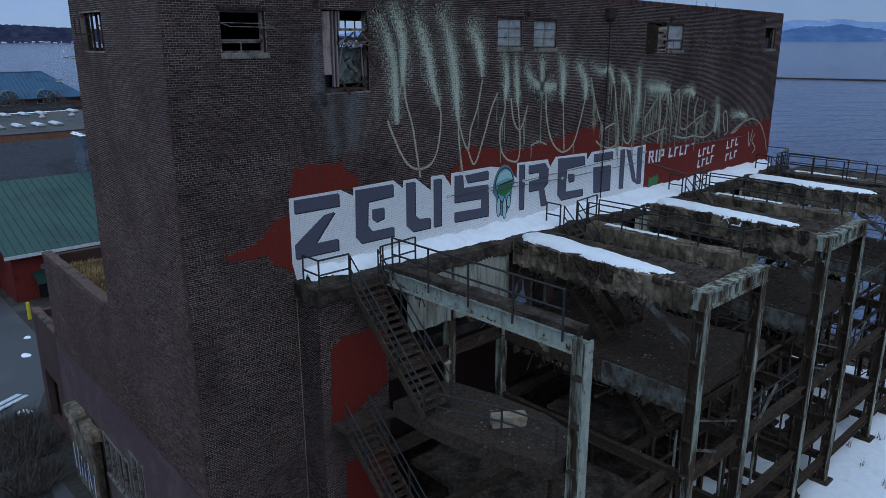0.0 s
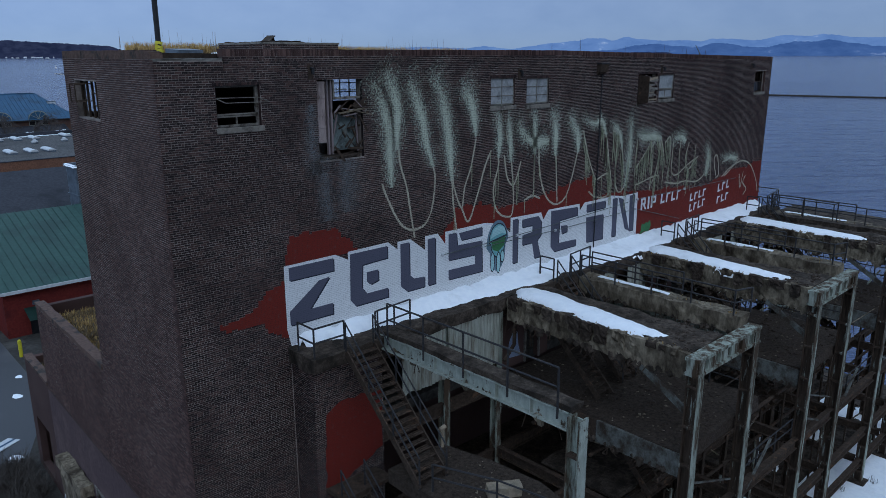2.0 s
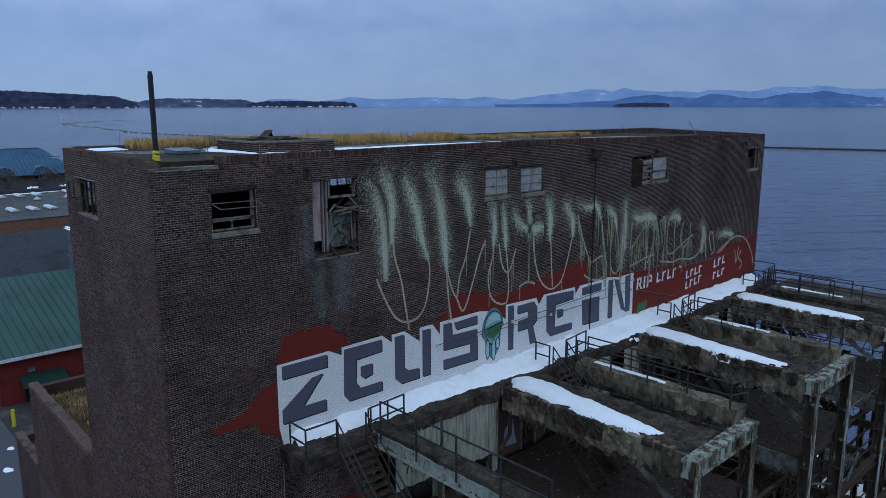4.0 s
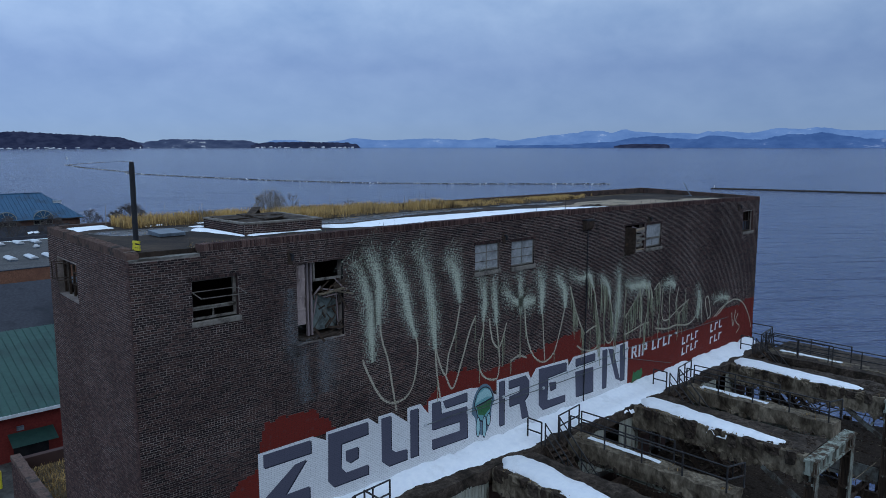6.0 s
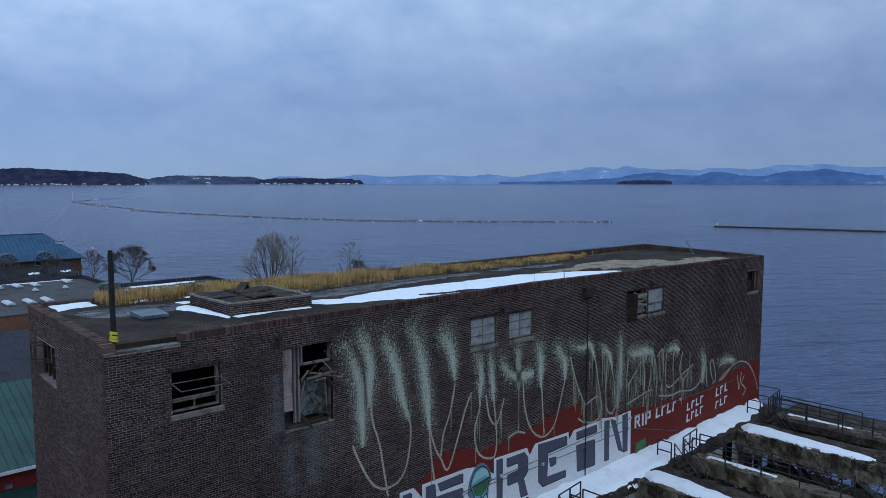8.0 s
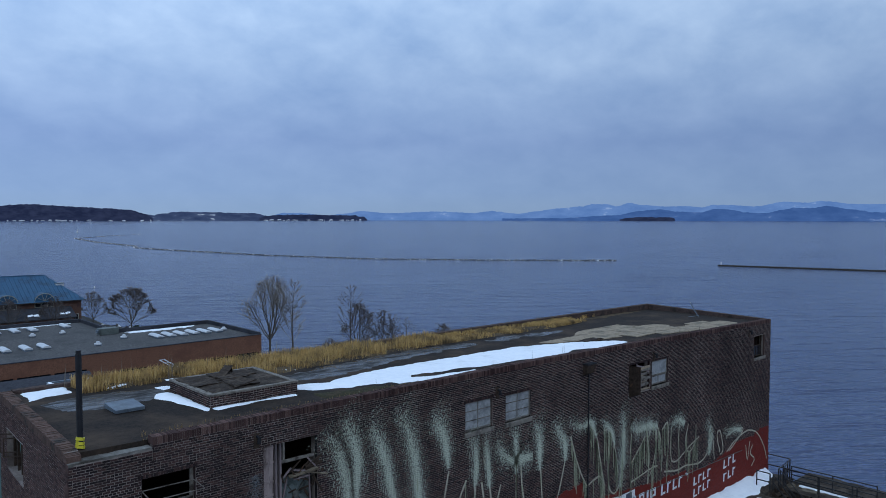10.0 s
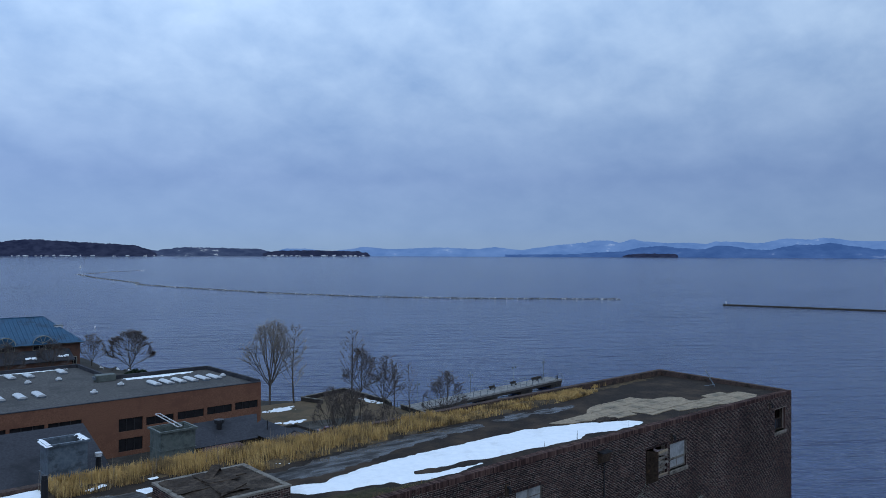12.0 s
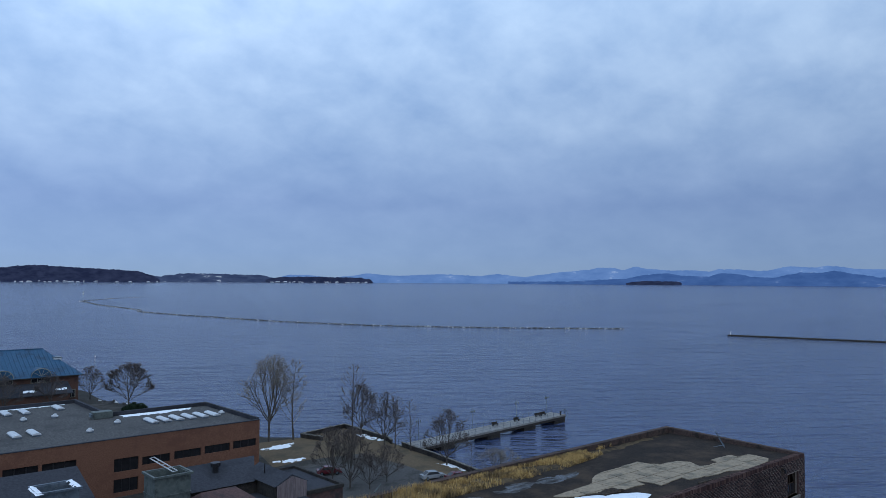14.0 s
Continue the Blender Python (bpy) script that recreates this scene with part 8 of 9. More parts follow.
# ---- cars ----
def car(x, y, turn, paint, label):
    t = thing("car", label, "car", "parked cars")
    bm = bmesh.new()
    prof = [(-2.25, 0.35), (2.25, 0.35), (2.3, 0.75), (1.35, 0.95), (0.7, 1.45), (-1.0, 1.5), (-1.9, 1.0), (-2.3, 0.95)]
    r = [[bm.verts.new((px, s * (0.88 if pz < 1 else 0.68), pz)) for px, pz in prof] for s in (-1, 1)]
    for i in range(len(prof)):
        j = (i + 1) % len(prof)
        bm.faces.new((r[0][i], r[0][j], r[1][j], r[1][i]))
    bm.faces.new(r[0][::-1])
    bm.faces.new(r[1])
    bmesh.ops.recalc_face_normals(bm, faces=bm.faces)
    part("body", bm, paint, t)
    bm = bmesh.new()
    for s in (-1, 1):
        f = [bm.verts.new((px, s * py, pz)) for px, py, pz in ((1.15, 0.865, 1.0), (0.65, 0.72, 1.38), (-0.95, 0.71, 1.43), (-1.65, 0.86, 1.02))]
        bm.faces.new(f)
    part("side_window", bm, DARKGLASS, t)
    bm = bmesh.new()
    bm.faces.new([bm.verts.new(p) for p in ((1.32, -0.7, 0.99), (1.32, 0.7, 0.99), (0.74, 0.6, 1.42), (0.74, -0.6, 1.42))])
    bm.faces.new([bm.verts.new(p) for p in ((-1.86, 0.66, 1.05), (-1.86, -0.66, 1.05), (-1.06, -0.58, 1.48), (-1.06, 0.58, 1.48))])
    part("windscreen", bm, DARKGLASS, t)
    for wx in (-1.4, 1.4):
        for s in (-1, 1):
            bm = bmesh.new()
            tube(bm, (wx, s * 0.72, 0.33), (wx, s * 0.92, 0.33), 0.33, 14)
            tyre = part("tyre", bm, RUBBER, t)
            bm = bmesh.new()
            tube(bm, (wx, s * 0.9, 0.33), (wx, s * 0.94, 0.33), 0.2, 10)
            part("rim", bm, DUCT, tyre)
    for s in (-0.6, 0.6):
        part("headlight", bm_box(2.22, s - 0.2, 0.62, 2.32, s + 0.2, 0.76), SKYLIGHT, t)
    t.matrix_world = pose(x, y, 0.02, 0, 0, turn)
    return t


car(83.5, 121.5, -25, CARRED, "maroon parked car beside the park")
car(96.0, 106.5, -15, CARGREY, "silver parked car beside the park")
car(99.0, 103.0, -15, CARRED, "dark red parked car beside the park")

# ---- long orange brick building with skylights ----
mall = thing("brick_building", "long low orange brick building with dark strip windows", "building")
MX0, MX1, MY0, MY1, MZ, MXI, MYB = 8.0, 74.7, 132.0, 155.2, 9.3, 54.6, 176.3
mwin = [(69.4, 74.1, 4.9, 6.3), (63.9, 68.8, 4.8, 6.2), (58.4, 63.3, 4.7, 6.1), (52.9, 57.7, 4.6, 6.0), (48.3, 52.3, 4.1, 6.3), (48.3, 52.3, 0.7, 2.9), (37.5, 42.5, 5.9, 7.2), (32.1, 37.0, 5.9, 7.2), (26.7, 31.6, 5.9, 7.2)]
holed_wall("wall", MX0, MX1, 0, MZ + 0.3, mwin, lambda u, d, z: (u, MY0 + d, z), 0.4, MALLBRICK, mall)
for a, b, c, d in mwin:
    w = part("window", bm_box(a, MY0 + 0.3, c, b, MY0 + 0.36, d), DARKGLASS, mall)
    for i in range(1, 3):
        u = a + (b - a) * i / 3
        part("mullion", bm_box(u - 0.05, MY0 + 0.22, c, u + 0.05, MY0 + 0.3, d), BLACKMETAL, w)
part("wall", bm_box(MX1 - 0.4, MY0 + 0.4, 0, MX1, MY1, MZ - 0.02), MALLBRICK, mall)
part("wall", bm_box(MXI + 0.02, MY1, 0, MX1, MY1 + 0.4, MZ - 0.02), MALLBRICK, mall)
part("wall", bm_box(MX0, MYB - 0.4, 0, MXI, MYB, MZ - 0.02), MALLBRICK, mall)
part("wall", bm_box(MXI - 0.4, MY1 + 0.02, 0, MXI, MYB - 0.4, MZ - 0.02), MALLBRICK, mall)
part("roof", bm_box(MX0, MY0 + 0.4, MZ - 0.3, MX1 - 0.4, MY1, MZ), GRAVEL, mall, "grey gravel roof")
part("roof", bm_box(MX0, MY1 + 0.001, MZ - 0.3, MXI - 0.4, MYB - 0.4, MZ - 0.004), GRAVEL, mall, "grey gravel roof")
for c in ((MX0 - 0.05, MY0 - 0.06, MX1 + 0.06, MY0 + 0.45), (MX1 - 0.45, MY0 + 0.45, MX1 + 0.06, MY1 + 0.45), (MXI + 0.05, MY1 - 0.05, MX1 - 0.45, MY1 + 0.45), (MXI - 0.45, MY1 - 0.05, MXI + 0.05, MYB + 0.05), (MX0, MYB - 0.45, MXI - 0.45, MYB + 0.05)):
    part("coping", bm_box(c[0], c[1], MZ + (0.3 if c[1] < MY0 else -0.02), c[2], c[3], MZ + (0.42 if c[1] < MY0 else 0.75)), SLATE, mall, "dark metal parapet flashing")


def skylight(x, y, turn=0, big=True):
    t = thing("skylight", "white domed roof skylight" if big else "small white round roof vent", "skylight", "skylights on the gravel roof")
    bm = bmesh.new()
    if big:
        sx, sy = 0.62, 2.3
        part("curb", bm_box(-sx, -sy, 0, sx, sy, 0.28), DUCT, t)
        arch = [(0.7 * math.cos(k * math.pi / 6), 0.28 + 0.34 * math.sin(k * math.pi / 6)) for k in range(7)]
        sweep(bm, (0, -sy - 0.05, 0), (0, sy + 0.05, 0), arch)
        for k in range(1, 4):
            part("glazing_bar", bm_box(-0.7, -sy + k * 1.15 - 0.04, 0.27, 0.7, -sy + k * 1.15 + 0.04, 0.33), DUCT, t)
    else:
        part("curb", bm_box(-0.5, -0.5, 0, 0.5, 0.5, 0.2), DUCT, t)
        bmesh.ops.create_cone(bm, cap_ends=True, segments=12, radius1=0.62, radius2=0.62, depth=0.22, matrix=Matrix.Translation((0, 0, 0.32)))
        bmesh.ops.create_cone(bm, cap_ends=True, segments=12, radius1=0.42, radius2=0.28, depth=0.32, matrix=Matrix.Translation((0, 0, 0.58)))
    part("dome", bm, SKYLIGHT, t)
    t.matrix_world = pose(x, y, MZ, 0, 0, turn)


for i in range(6):
    skylight(58.9 + i * 2.36, 144.4 - i * 0.1, 0)
for x, y in [(36.6, 146.2), (39.5, 146.2), (33.4, 146.5), (40.0, 169.6), (43.2, 169.4), (36.6, 169.8), (49.6, 170.5), (30.3, 146.6), (33.3, 170.0)]:
    skylight(x, y)
for x, y in [(72.6, 143.9), (53.7, 147.1), (46.5, 160.6), (47.4, 142.1), (41.1, 160.6)]:
    skylight(x, y, 0, False)
mound("snow", [(56.5, 152.6), (63.5, 152.2), (70.5, 153.3), (71.5, 154.9), (56.5, 154.9)], lambda x, y: MZ, 0.1, SNOW, "snow along the roof parapet", step=0.6, wob=0.7, seed=91)
mound("snow", [(8, 174.6), (52.5, 174.8), (52.5, 175.8), (8, 175.8)], lambda x, y: MZ, 0.1, SNOW, "snow along the roof parapet", step=0.8, wob=0.4, seed=92)
t = thing("rooftop_unit", "grey boxy rooftop air handler", "air handler")
part("casing", bm_box(51.4, 153.6, MZ, 55.0, 155.6, MZ + 1.3, bevel=0.08), DUCT_GREEN, t)
part("hood", bm_box(51.1, 153.9, MZ + 0.5, 51.4, 155.3, MZ + 1.0), DUCT, t)

# ---- blue-roofed building by the water ----
blue = thing("lakeside_building", "brick building with a broad blue hipped metal roof", "building")
part("wall", bm_box(20, 236, 0, 72, 262, 8.2), FARBRICK, blue)
bm = bmesh.new()
e = [bm.verts.new(p) for p in ((18.5, 234.9, 8.15), (73, 234.9, 8.15), (73, 263.5, 8.15), (18.5, 263.5, 8.15), (33, 249, 15.0), (65.4, 249, 15.0))]
for f in ((0, 1, 5, 4), (1, 2, 5), (2, 3, 4, 5), (3, 0, 4), (3, 2, 1, 0)):
    bm.faces.new([e[i] for i in f])
part("roof", bm, BLUEROOF, blue, "blue standing-seam roof")
for i in range(46):
    # standing seams from the eaves to the ridge and hips
    x = 20.0 + i * 1.15
    f = min(1.0, (x - 18.5) / 14.5, (73 - x) / 7.6)
    bm = bmesh.new()
    bar(bm, (x, 234.9, 8.2), (x, 234.9 + 14.1 * f, 8.2 + 6.85 * f), 0.08, 0.14)
    part("roof_seam", bm, BLUEROOF, blue)
bm = bmesh.new()
bar(bm, (33, 249, 15.05), (65.4, 249, 15.05), 0.4, 0.2)
part("ridge_cap", bm, BLUEROOF, blue)
part("eaves_board", bm_box(19, 234.8, 7.9, 73, 234.88, 8.16), TIMBER, blue)
part("lower_wall", bm_box(20, 230.2, 0, 68.3, 235.9, 3.9), FARBRICK, blue)
bm = bmesh.new()
e = [bm.verts.new(p) for p in ((19, 229.6, 3.9), (69, 229.6, 3.9), (69, 235.9, 6.5), (19, 235.9, 6.5), (19, 229.6, 3.7), (69, 229.6, 3.7), (69, 235.9, 3.7), (19, 235.9, 3.7))]
for f in ((0, 1, 2, 3), (4, 7, 6, 5), (0, 4, 5, 1), (1, 5, 6, 2), (2, 6, 7, 3), (3, 7, 4, 0)):
    bm.faces.new([e[i] for i in f])
part("lower_roof", bm, SLATE, blue, "slate lean-to roof with snow remnants")
for x in (26.0, 34.6, 43.5, 52.5, 62.0):
    w = part("window", bm_box(x - 2.5, 235.88, 6.55, x + 2.5, 235.96, 7.85), SIDING, blue, "white-framed window in three lights")
    for k in (-1.65, 0.0, 1.65):
        part("pane", bm_box(x + k - 0.7, 235.82, 6.7, x + k + 0.7, 235.88, 7.7), DARKGLASS, w)
w = part("window", bm_box(69.2, 235.9, 1.6, 71.2, 235.98, 4.0), SIDING, blue, "white-framed window")
for k in (69.35, 70.25):
    part("pane", bm_box(k, 235.84, 1.8, k + 0.75, 235.9, 3.8), DARKGLASS, w)
for x in (43.5, 52.5, 62.0):
    bm = bmesh.new()
    half = [(x + 2.6 * math.cos(k * math.pi / 10), 8.3 + 2.3 * math.sin(k * math.pi / 10)) for k in range(11)]
    fr, bk = [bm.verts.new((u, 235.4, z)) for u, z in half], [bm.verts.new((u, 240.5, z)) for u, z in half]
    for k in range(10):
        bm.faces.new((fr[k], fr[k + 1], bk[k + 1], bk[k]))
    bm.faces.new(fr[::-1])
    dm = part("dormer", bm, BLUEROOF, blue, "round-headed dormer")
    for k in range(10):
        bm = bmesh.new()
        bar(bm, (half[k][0], 235.35, half[k][1]), (half[k + 1][0], 235.35, half[k + 1][1]), 0.12, 0.22)
        part("arch_trim", bm, SIDING, dm, "pale arched trim")
    for k in (2, 4, 6, 8):
        bm = bmesh.new()
        bar(bm, (x, 235.36, 8.4), (half[k][0], 235.36, half[k][1]), 0.08, 0.12)
        part("glazing_bar", bm, SIDING, dm)
for i, x in enumerate((47.0, 56.8, 58.4, 65.0, 66.6)):
    mound("snow", [(x, 231.5), (x + 1.3, 231.6), (x + 1.2, 232.4), (x + 0.1, 232.3)], lambda x, y: 3.98 + (y - 229.6) * 0.4127, 0.1, SNOW, "snow remnant on the lean-to roof", step=0.25, wob=0.4, seed=200 + i)
t = thing("rooftop_unit", "pale boxy unit on the blue roof", "air handler")
part("casing", bm_box(67.0, 243, 10.2, 69.2, 245.5, 12.6), SKYLIGHT, t)
part("lid", bm_box(66.9, 242.9, 12.6, 69.3, 245.6, 12.8), DUCT, t)

# ---- red boarded barn and the slate roofs behind the tower ----
barn = thing("red_barn", "red boarded building with a green metal roof", "building")
part("wall", bm_box(15.0, 76.0, 0, 36, 89.5, 4.6), REDWALL, barn)
part("wing", bm_box(10.0, 82.0, 0, 15.0, 89.5, 6.5), REDWALL, barn)
bm = bmesh.new()
e = [bm.verts.new(p) for p in ((14.4, 75.3, 4.6), (36.5, 75.3, 4.6), (36.5, 89.6, 9.3), (14.4, 89.6, 9.3), (14.4, 75.3, 4.75), (36.5, 75.3, 4.75), (36.5, 89.6, 9.45), (14.4, 89.6, 9.45))]
for f in ((0, 3, 2, 1), (4, 5, 6, 7), (0, 1, 5, 4), (1, 2, 6, 5), (2, 3, 7, 6), (3, 0, 4, 7)):
    bm.faces.new([e[i] for i in f])
part("roof", bm, GREENROOF, barn, "green standing-seam roof")
bm = bmesh.new()
for i in range(29):
    x = 14.8 + i * 0.75
    bar(bm, (x, 75.3, 4.79), (x, 89.6, 9.49), 0.05, 0.07)
part("roof_seam", bm, GREENROOF, barn)
part("fascia", bm_box(14.35, 75.18, 4.45, 36.5, 75.28, 4.75), SKYLIGHT, barn, "white eaves board")
part("lamp", bm_box(17.4, 75.8, 2.9, 18.0, 76.0, 3.3), DUCT, barn, "square wall light")
bm = bmesh.new()
e = [bm.verts.new(p) for p in ((16.6, 74.2, 1.9), (20.5, 74.2, 1.9), (20.5, 75.98, 2.7), (16.6, 75.98, 2.7))]
bm.faces.new(e)
bmesh.ops.solidify(bm, geom=bm.faces[:], thickness=0.08)
part("canopy", bm, GREENROOF, barn, "small green canopy")
part("door", bm_box(17.0, 75.9, 0.0, 20.0, 75.98, 2.1), DARKGLASS, barn)
t = thing("bollard", "yellow steel bollard beside the yard", "bollard")
bm = bmesh.new()
tube(bm, (14.7, 70.6, 0), (14.7, 70.6, 1.5), 0.16, 12)
part("post", bm, YELLOW, t)
bm = bmesh.new()
tube(bm, (14.7, 70.6, 1.5), (14.7, 70.6, 1.58), 0.12, 12)
part("cap", bm, YELLOW, t)

hall = thing("slate_hall", "building with a broad slate-grey roof and ducts on it", "building")
part("wall", bm_box(15.5, 90.4, 0, 36.6, 112, 3.9), REDWALL, hall)
bm = bmesh.new()
e = [bm.verts.new(p) for p in ((15, 90, 3.9), (37, 90, 3.9), (37, 112.5, 10.8), (15, 112.5, 10.8), (15, 112.5, 3.9), (37, 112.5, 3.9))]
for f in ((0, 1, 2, 3), (3, 2, 5, 4), (1, 5, 2), (0, 3, 4), (0, 4, 5, 1)):
    bm.faces.new([e[i] for i in f])
part("roof", bm, SLATE, hall, "slate-grey roof")
hall2 = thing("slate_hall", "long building with a slate-grey roof and a ventilator", "building")
part("wall", bm_box(46.6, 97.6, 0, 58.3, 110, 8.7), TIMBER, hall2)
bm = bmesh.new()
e = [bm.verts.new(p) for p in ((46.4, 97.0, 8.7), (55.4, 97.0, 8.7), (58.6, 103.5, 10.5), (46.4, 103.5, 10.5), (58.6, 110.5, 8.6), (46.4, 110.5, 8.6))]
for f in ((0, 1, 2, 3), (3, 2, 4, 5), (1, 4, 2), (0, 3, 5), (0, 5, 4, 1)):
    bm.faces.new([e[i] for i in f])
part("roof", bm, SLATE, hall2, "slate-grey roof")
part("apron_roof", bm_box(37.4, 88.5, 6.6, 60.0, 97.4, 7.0), SLATE, hall2, "dark flat roof")
part("wall", bm_box(37.6, 88.7, 0, 59.8, 97.3, 6.6), TIMBER, hall2)
mound("snow", [(38, 96.8), (44, 96.9), (44, 96.2), (38, 96.0)], lambda x, y: 7.0, 0.08, SNOW, "thin snow along the roof foot", step=0.3, wob=0.3, seed=97)
shed = thing("shed", "rooftop shed with pinkish grey boarded gable and dark roof", "shed")
part("wall", bm_box(55.9, 92.3, 7.0, 60.2, 100.5, 9.0), TIMBER, shed)
bm = bmesh.new()
e = [bm.verts.new(p) for p in ((55.5, 91.8, 8.9), (60.6, 91.8, 8.9), (58.05, 91.8, 10.2), (55.5, 100.8, 8.9), (60.6, 100.8, 8.9), (58.05, 100.8, 10.2))]
for f in ((0, 1, 2), (0, 2, 5, 3), (1, 4, 5, 2), (3, 5, 4), (0, 3, 4, 1)):
    bm.faces.new([e[i] for i in f])
part("roof", bm, SLATE, shed)
for i in range(18):
    u = 55.8 + i * 0.25
    part("board", bm_box(u, 91.68, 6.0, u + 0.22, 91.74, 8.85 + 1.15 * (1 - abs(u + 0.11 - 58.05) / 2.5)), BOARDS, shed)
bm = bmesh.new()
tube(bm, (56.8, 97, 9.2), (56.8, 97, 10.9), 0.08, 8)
part("flue", bm, BLACKMETAL, shed)
lean = thing("lean_to", "dark flat-roofed lean-to beside the shed", "shed")
part("wall", bm_box(60.7, 92.6, 0, 66.8, 105.8, 6.8), RUSTROOF, lean)
part("roof", bm_box(60.7, 92.9, 6.8, 66.5, 105.5, 6.95), SLATE, lean)
for c in ((60.65, 92.4, 66.9, 92.8), (66.6, 92.8, 66.95, 105.9), (60.65, 105.6, 66.6, 106.0)):
    part("coping", bm_box(c[0], c[1], 6.8, c[2], c[3], 7.3), TIMBER, lean)
rust = thing("rust_roof", "low rust-brown pitched roof with a pale sheeted front", "building")
part("wall", bm_box(45.2, 89.8, 7.0, 52.4, 96.0, 8.1), DUCT, rust)
bm = bmesh.new()
e = [bm.verts.new(p) for p in ((44.9, 89.5, 8.1), (52.7, 89.5, 8.1), (52.7, 96.3, 8.1), (44.9, 96.3, 8.1), (46.6, 94.5, 9.3), (51.2, 94.5, 9.3))]
for f in ((0, 1, 5, 4), (1, 2, 5), (2, 3, 4, 5), (3, 0, 4), (3, 2, 1, 0)):
    bm.faces.new([e[i] for i in f])
part("roof", bm, RUSTROOF, rust)
part("front_sheet", bm_box(47.5, 89.3, 6.6, 52.6, 89.42, 8.5), DUCT, rust, "pale blue-grey sheet")


def duct(x0, y0, x1, y1, z0, z1, material, label):
    t = thing("roof_duct", label, "duct", "roof ducts")
    w = 0.12
    bm = bmesh.new()
    for a in ((x0, y0, z0, x1, y0 + w, z1), (x0, y1 - w, z0, x1, y1, z1), (x0, y0 + w, z0, x0 + w, y1 - w, z1), (x1 - w, y0 + w, z0, x1, y1 - w, z1)):
        box(bm, *a)
    part("shaft", bm, material, t)
    for z in (z0 + (z1 - z0) * 0.3, z0 + (z1 - z0) * 0.62, z1 - 0.1):
        bm = bmesh.new()
        q = 0.1 if z < z1 - 0.2 else 0.25
        for a in ((x0 - q, y0 - q, z, x1 + q, y0, z + q), (x0 - q, y1, z, x1 + q, y1 + q, z + q), (x0 - q, y0, z, x0, y1, z + q), (x1, y0, z, x1 + q, y1, z + q)):
            box(bm, *a)
        part("flange", bm, material, t)
    return t


duct(27.3, 91.3, 31.3, 94.6, 4.5, 13.4, DUCT, "square galvanised roof duct with open snowy top")
for x0, y0, x1, y1 in ((27.1, 91.1, 27.5, 94.8), (31.0, 91.1, 31.5, 94.8)):
    mound("snow", [(x0, y0), (x1, y0), (x1, y1), (x0, y1)], lambda x, y: 13.55, 0.1, SNOW, "snow on the rim of the roof duct", step=0.2, wob=0.1, seed=95)
vent = duct(40.6, 94.0, 45.0, 97.6, 6.0, 12.2, DUCT_GREEN, "square green-grey roof duct with a ladder frame")
bm = bmesh.new()
bar(bm, (41.2, 97.5, 13.9), (43.0, 94.6, 12.5), 0.1)
bar(bm, (41.8, 97.7, 13.9), (43.6, 94.8, 12.5), 0.1)
for i in range(5):
    f = i / 4
    bar(bm, (41.2 + 1.8 * f, 97.5 - 2.9 * f, 13.9 - 1.4 * f), (41.8 + 1.8 * f, 97.7 - 2.9 * f, 13.9 - 1.4 * f), 0.06)
part("ladder", bm, SKYLIGHT, vent, "white ladder frame")
t = thing("flue_pipe", "dark flue pipe with a pale cap", "pipe")
bm = bmesh.new()
tube(bm, (33.0, 93.0, 4.5), (33.0, 93.0, 11.0), 0.3, 10)
part("pipe", bm, BLACKMETAL, t)
bm = bmesh.new()
tube(bm, (33.0, 93.0, 11.0), (33.0, 93.0, 11.4), 0.42, 10)
part("cap", bm, SKYLIGHT, t)
t = thing("roof_vent", "round black roof ventilator", "roof vent")
bm = bmesh.new()
tube(bm, (51.5, 101, 9.6), (51.5, 101, 10.7), 0.4, 12)
tube(bm, (51.5, 101, 10.6), (51.5, 101, 11.1), 0.7, 12)
part("cowl", bm, BLACKMETAL, t)
t = thing("street_lamp", "green street lamp with a pale curved arm", "lamp post")
bm = bmesh.new()
tube(bm, (72, 92, 0), (72, 92, 5.2), 0.1, 8)
part("pole", bm, DUCT_GREEN, t)
bm = bmesh.new()
tube(bm, (72, 92, 5.2), (74.2, 93.4, 5.7), 0.09, 8)
part("arm", bm, DUCT_GREEN, t)

for ob in bpy.data.objects:
    if ob not in nearby and not ob.parent:
        ob.matrix_world = Matrix.Rotation(FAR_TURN, 4, "Z") @ ob.matrix_basis

# ---- clutter on the yard by the side wall ----
t = thing("fallen_board", "pale blue and white board lying on the asphalt", "board")
bm = bmesh.new()
box(bm, -1.4, -0.5, 0, 1.4, 0.5, 0.06)
part("board", bm, SKYLIGHT, t)
part("stripe", bm_box(-1.4, -0.15, 0.062, 1.4, 0.05, 0.066), BLUEROOF, t)
t.matrix_world = pose(9.3, 54.0, 0.05, 0, 4, 35)


def brush(name, x, y, r, n, label, seed):
    rnd = random.Random(seed)
    verts, faces = [], []
    for _ in range(n):
        a, d = rnd.uniform(0, 6.283), r * math.sqrt(rnd.random())
        p = Vector((x + d * math.cos(a), y + d * math.sin(a), 0.0))
        q = p + Vector((rnd.uniform(-1, 1), rnd.uniform(-1, 1), rnd.uniform(0.1, 1.2))) * rnd.uniform(0.4, 1.0)
        s = Vector((rnd.uniform(-1, 1), rnd.uniform(-1, 1), 0)).normalized() * 0.025
        k = len(verts)
        verts += [p - s, p + s, q + s * 0.4, q - s * 0.4]
        faces.append((k, k + 1, k + 2, k + 3))
    return tagged(raw(name, verts, faces, BARK), label, "brush", kind="stuff")


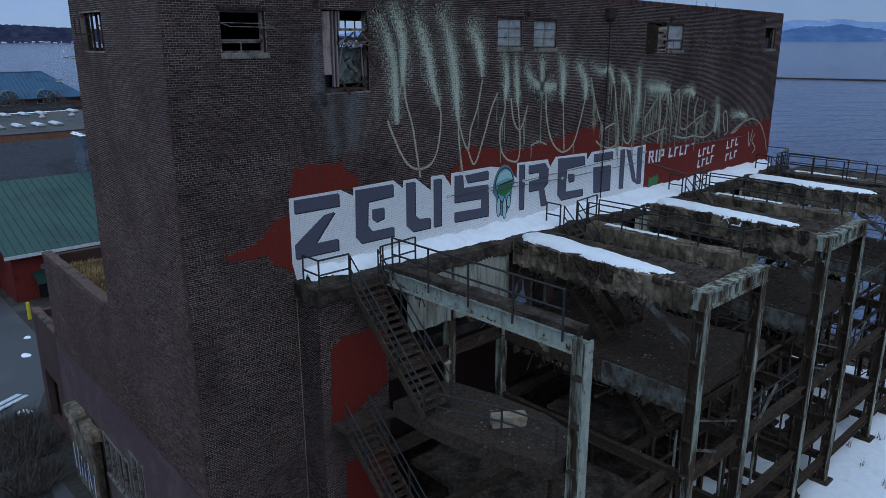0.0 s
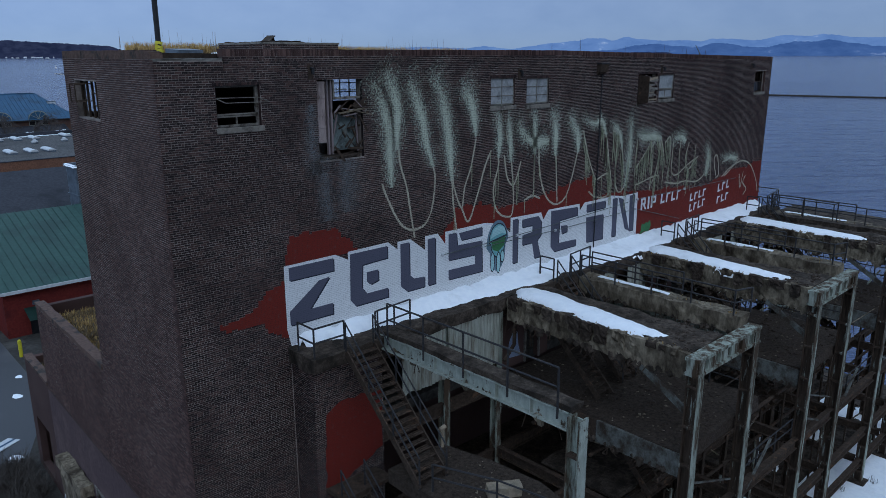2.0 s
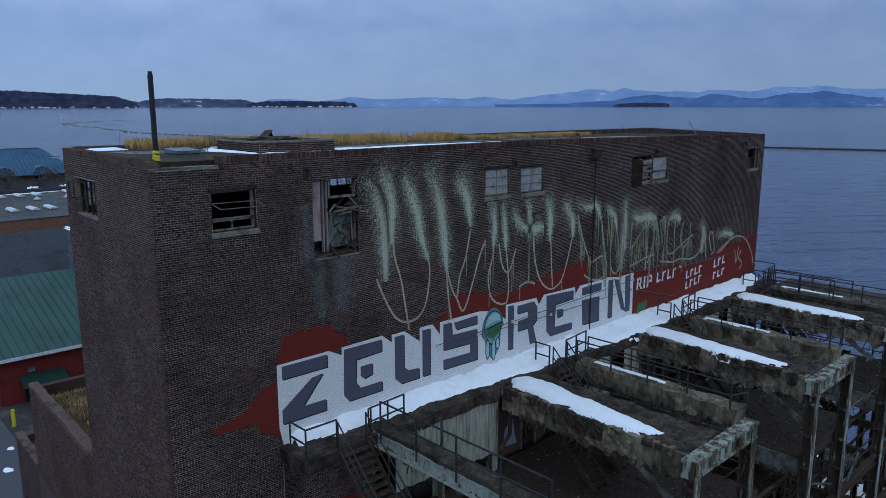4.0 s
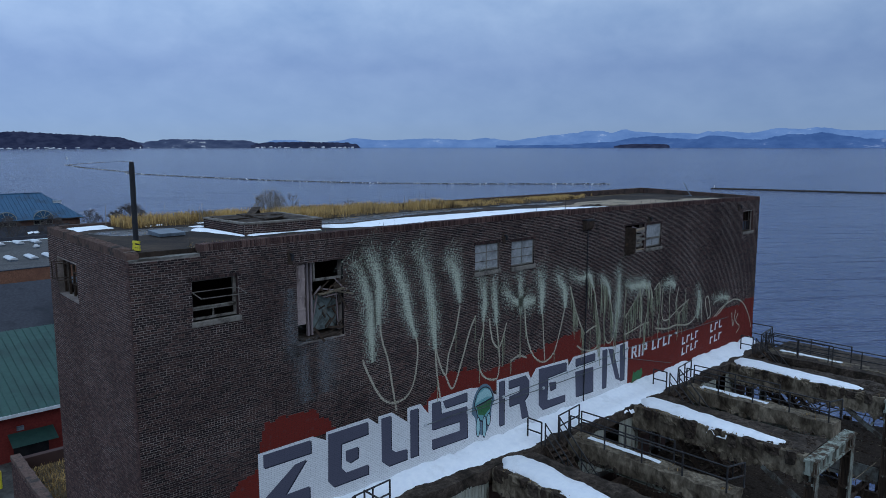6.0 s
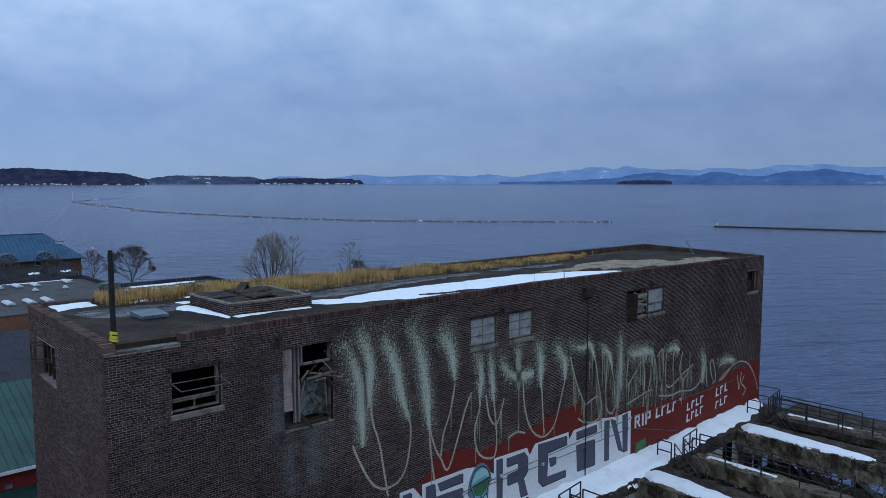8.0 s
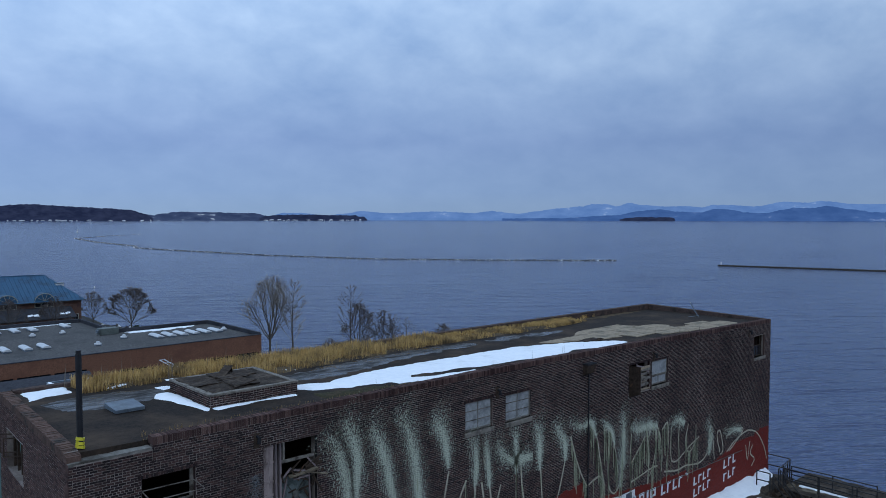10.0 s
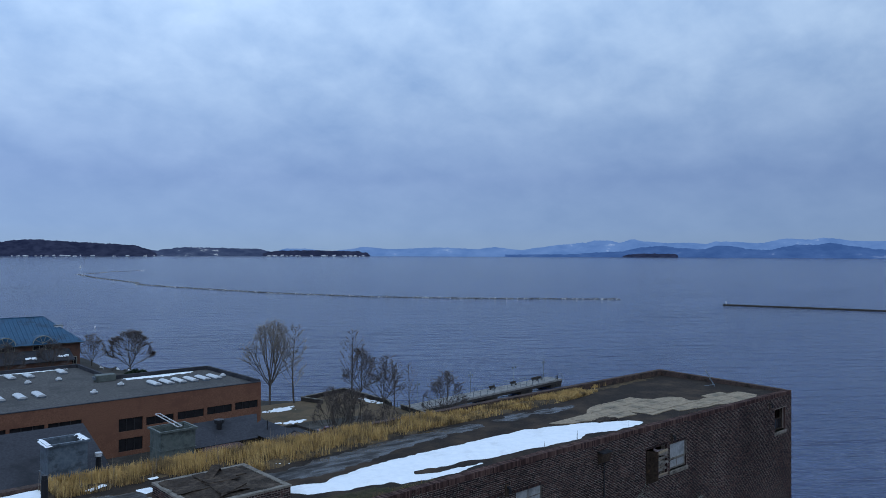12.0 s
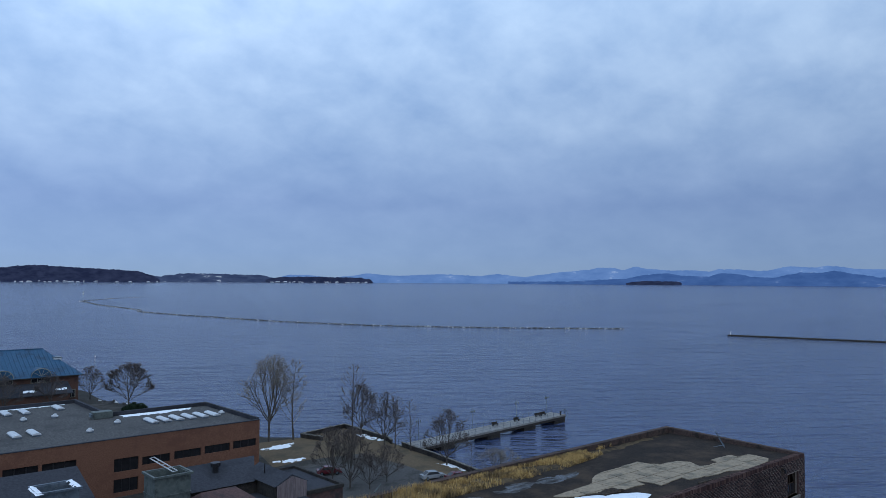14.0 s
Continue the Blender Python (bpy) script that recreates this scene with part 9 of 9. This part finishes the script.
brush("brushwood", 8.0, 47.0, 2.4, 3600, "heap of dead brushwood and debris by the wall", 21)
brush("brushwood", 9.0, 50.0, 1.4, 1200, "dead brushwood on the yard", 22)
brush("brushwood", 7.9, 42.6, 1.6, 1400, "dead weeds by the loading canopy", 23)
for i, (x, y, r) in enumerate(((12.4, 62, 0.28), (13.6, 66, 0.3), (9.8, 51.8, 0.4), (8.5, 57, 0.25))):
    mound("snow", [(x + r * math.cos(a), y + 1.4 * r * math.sin(a)) for a in [j * math.pi / 4 for j in range(8)]], lambda x, y: 0.02, 0.07, SNOW, "small heap of old snow on the asphalt", step=0.2, wob=0.4, seed=70 + i)
mound("puddle", [(4, 36), (8, 38), (8.2, 43), (6, 45), (2, 42)], lambda x, y: 0.02, 0.012, PUDDLE, "wide puddle on the asphalt", "puddle", step=0.4, wob=0.6, seed=77)

# dark evergreen shrub at the foot of the round tree
rnd = random.Random(33)
NEEDLES = surface("evergreen", (0.012, 0.022, 0.014), (0.03, 0.048, 0.028), None, 5, rough=0.9)
spots = []
for _ in range(1800):
    a, d = rnd.uniform(0, 6.283), 2.3 * math.sqrt(rnd.random())
    h = 2.2 * math.sqrt(max(0, 1 - (d / 2.4) ** 2)) * (0.8 + 0.4 * noise.noise(Vector((d, a, 1))))
    spots.append((80.5 + d * math.cos(a) * 1.5, 211.5 + d * math.sin(a), rnd.uniform(0, h)))
shrub = blades("shrub", spots, 0.3, 0.6, NEEDLES, "low dark evergreen shrub below a bare tree", 34, 0.9, 0.12)
shrub["category"] = "shrub"


# ---- bricks, course by course ----
def near_stretch(u, z):
    return u < 12.4 and 20.0 <= z < 22.4


crown = [c for c in brick_cells(12.2, X1, ROOF, 26.1, []) if c[1] + COURSE <= math.floor((crest(c[0]) - 0.20) / COURSE) * COURSE + 0.001]
crown += list(brick_cells(X0, 12.2, ROOF, 25.7, []))
cells = list(brick_cells(X0, X1, 14.9, ROOF, FRONT_HOLES)) + crown + list(brick_cells(X0, 14.1, 0.0, 14.9, []))
singles = [c for c in cells if near_stretch(c[0], c[1])][:300]
chosen = set(singles)
brick_sheet("brickwork", [c for c in cells if c not in chosen], front, BRICK, station, label="dark purple-brown bricks")
shared = {}
for u, z, n, dy in singles:
    key = round(n, 3)
    if key not in shared:
        me = bpy.data.meshes.new("brick")
        me.from_pydata(brick_box(lambda a, d, b: (a, d, b), 0, 0, n, COURSE, 0.012), [], [(4, 5, 6, 7), (0, 1, 5, 4), (1, 2, 6, 5), (2, 3, 7, 6), (3, 0, 4, 7)])
        me.materials.append(BRICK)
        shared[key] = me
    ob = new("brick", shared[key])
    ob.parent = wall_f
    ob.location = (u, YF + dy, z + course_wave(u, z))
side = list(brick_cells(YF, YB, 0.0, 25.8, LEFT_HOLES))
brick_sheet("brickwork", side, left, BRICK_LEFT, station, True, label="brown bricks")
brick_sheet("brickwork", list(brick_cells(YB, 44.6, 4.6, 12.3, [])), left, BRICK_LEFT, wing, True)
brick_sheet("brickwork", list(brick_cells(14.117, 17.4, 0.0, 14.3, [])), lambda u, d, z: (u, 22.03 + d, z), BRICK, block)
brick_sheet("brickwork", list(brick_cells(22.019, YF, 0.0, 14.3, [])), lambda u, d, z: (14.128 + d, u, z), BRICK, block, True)
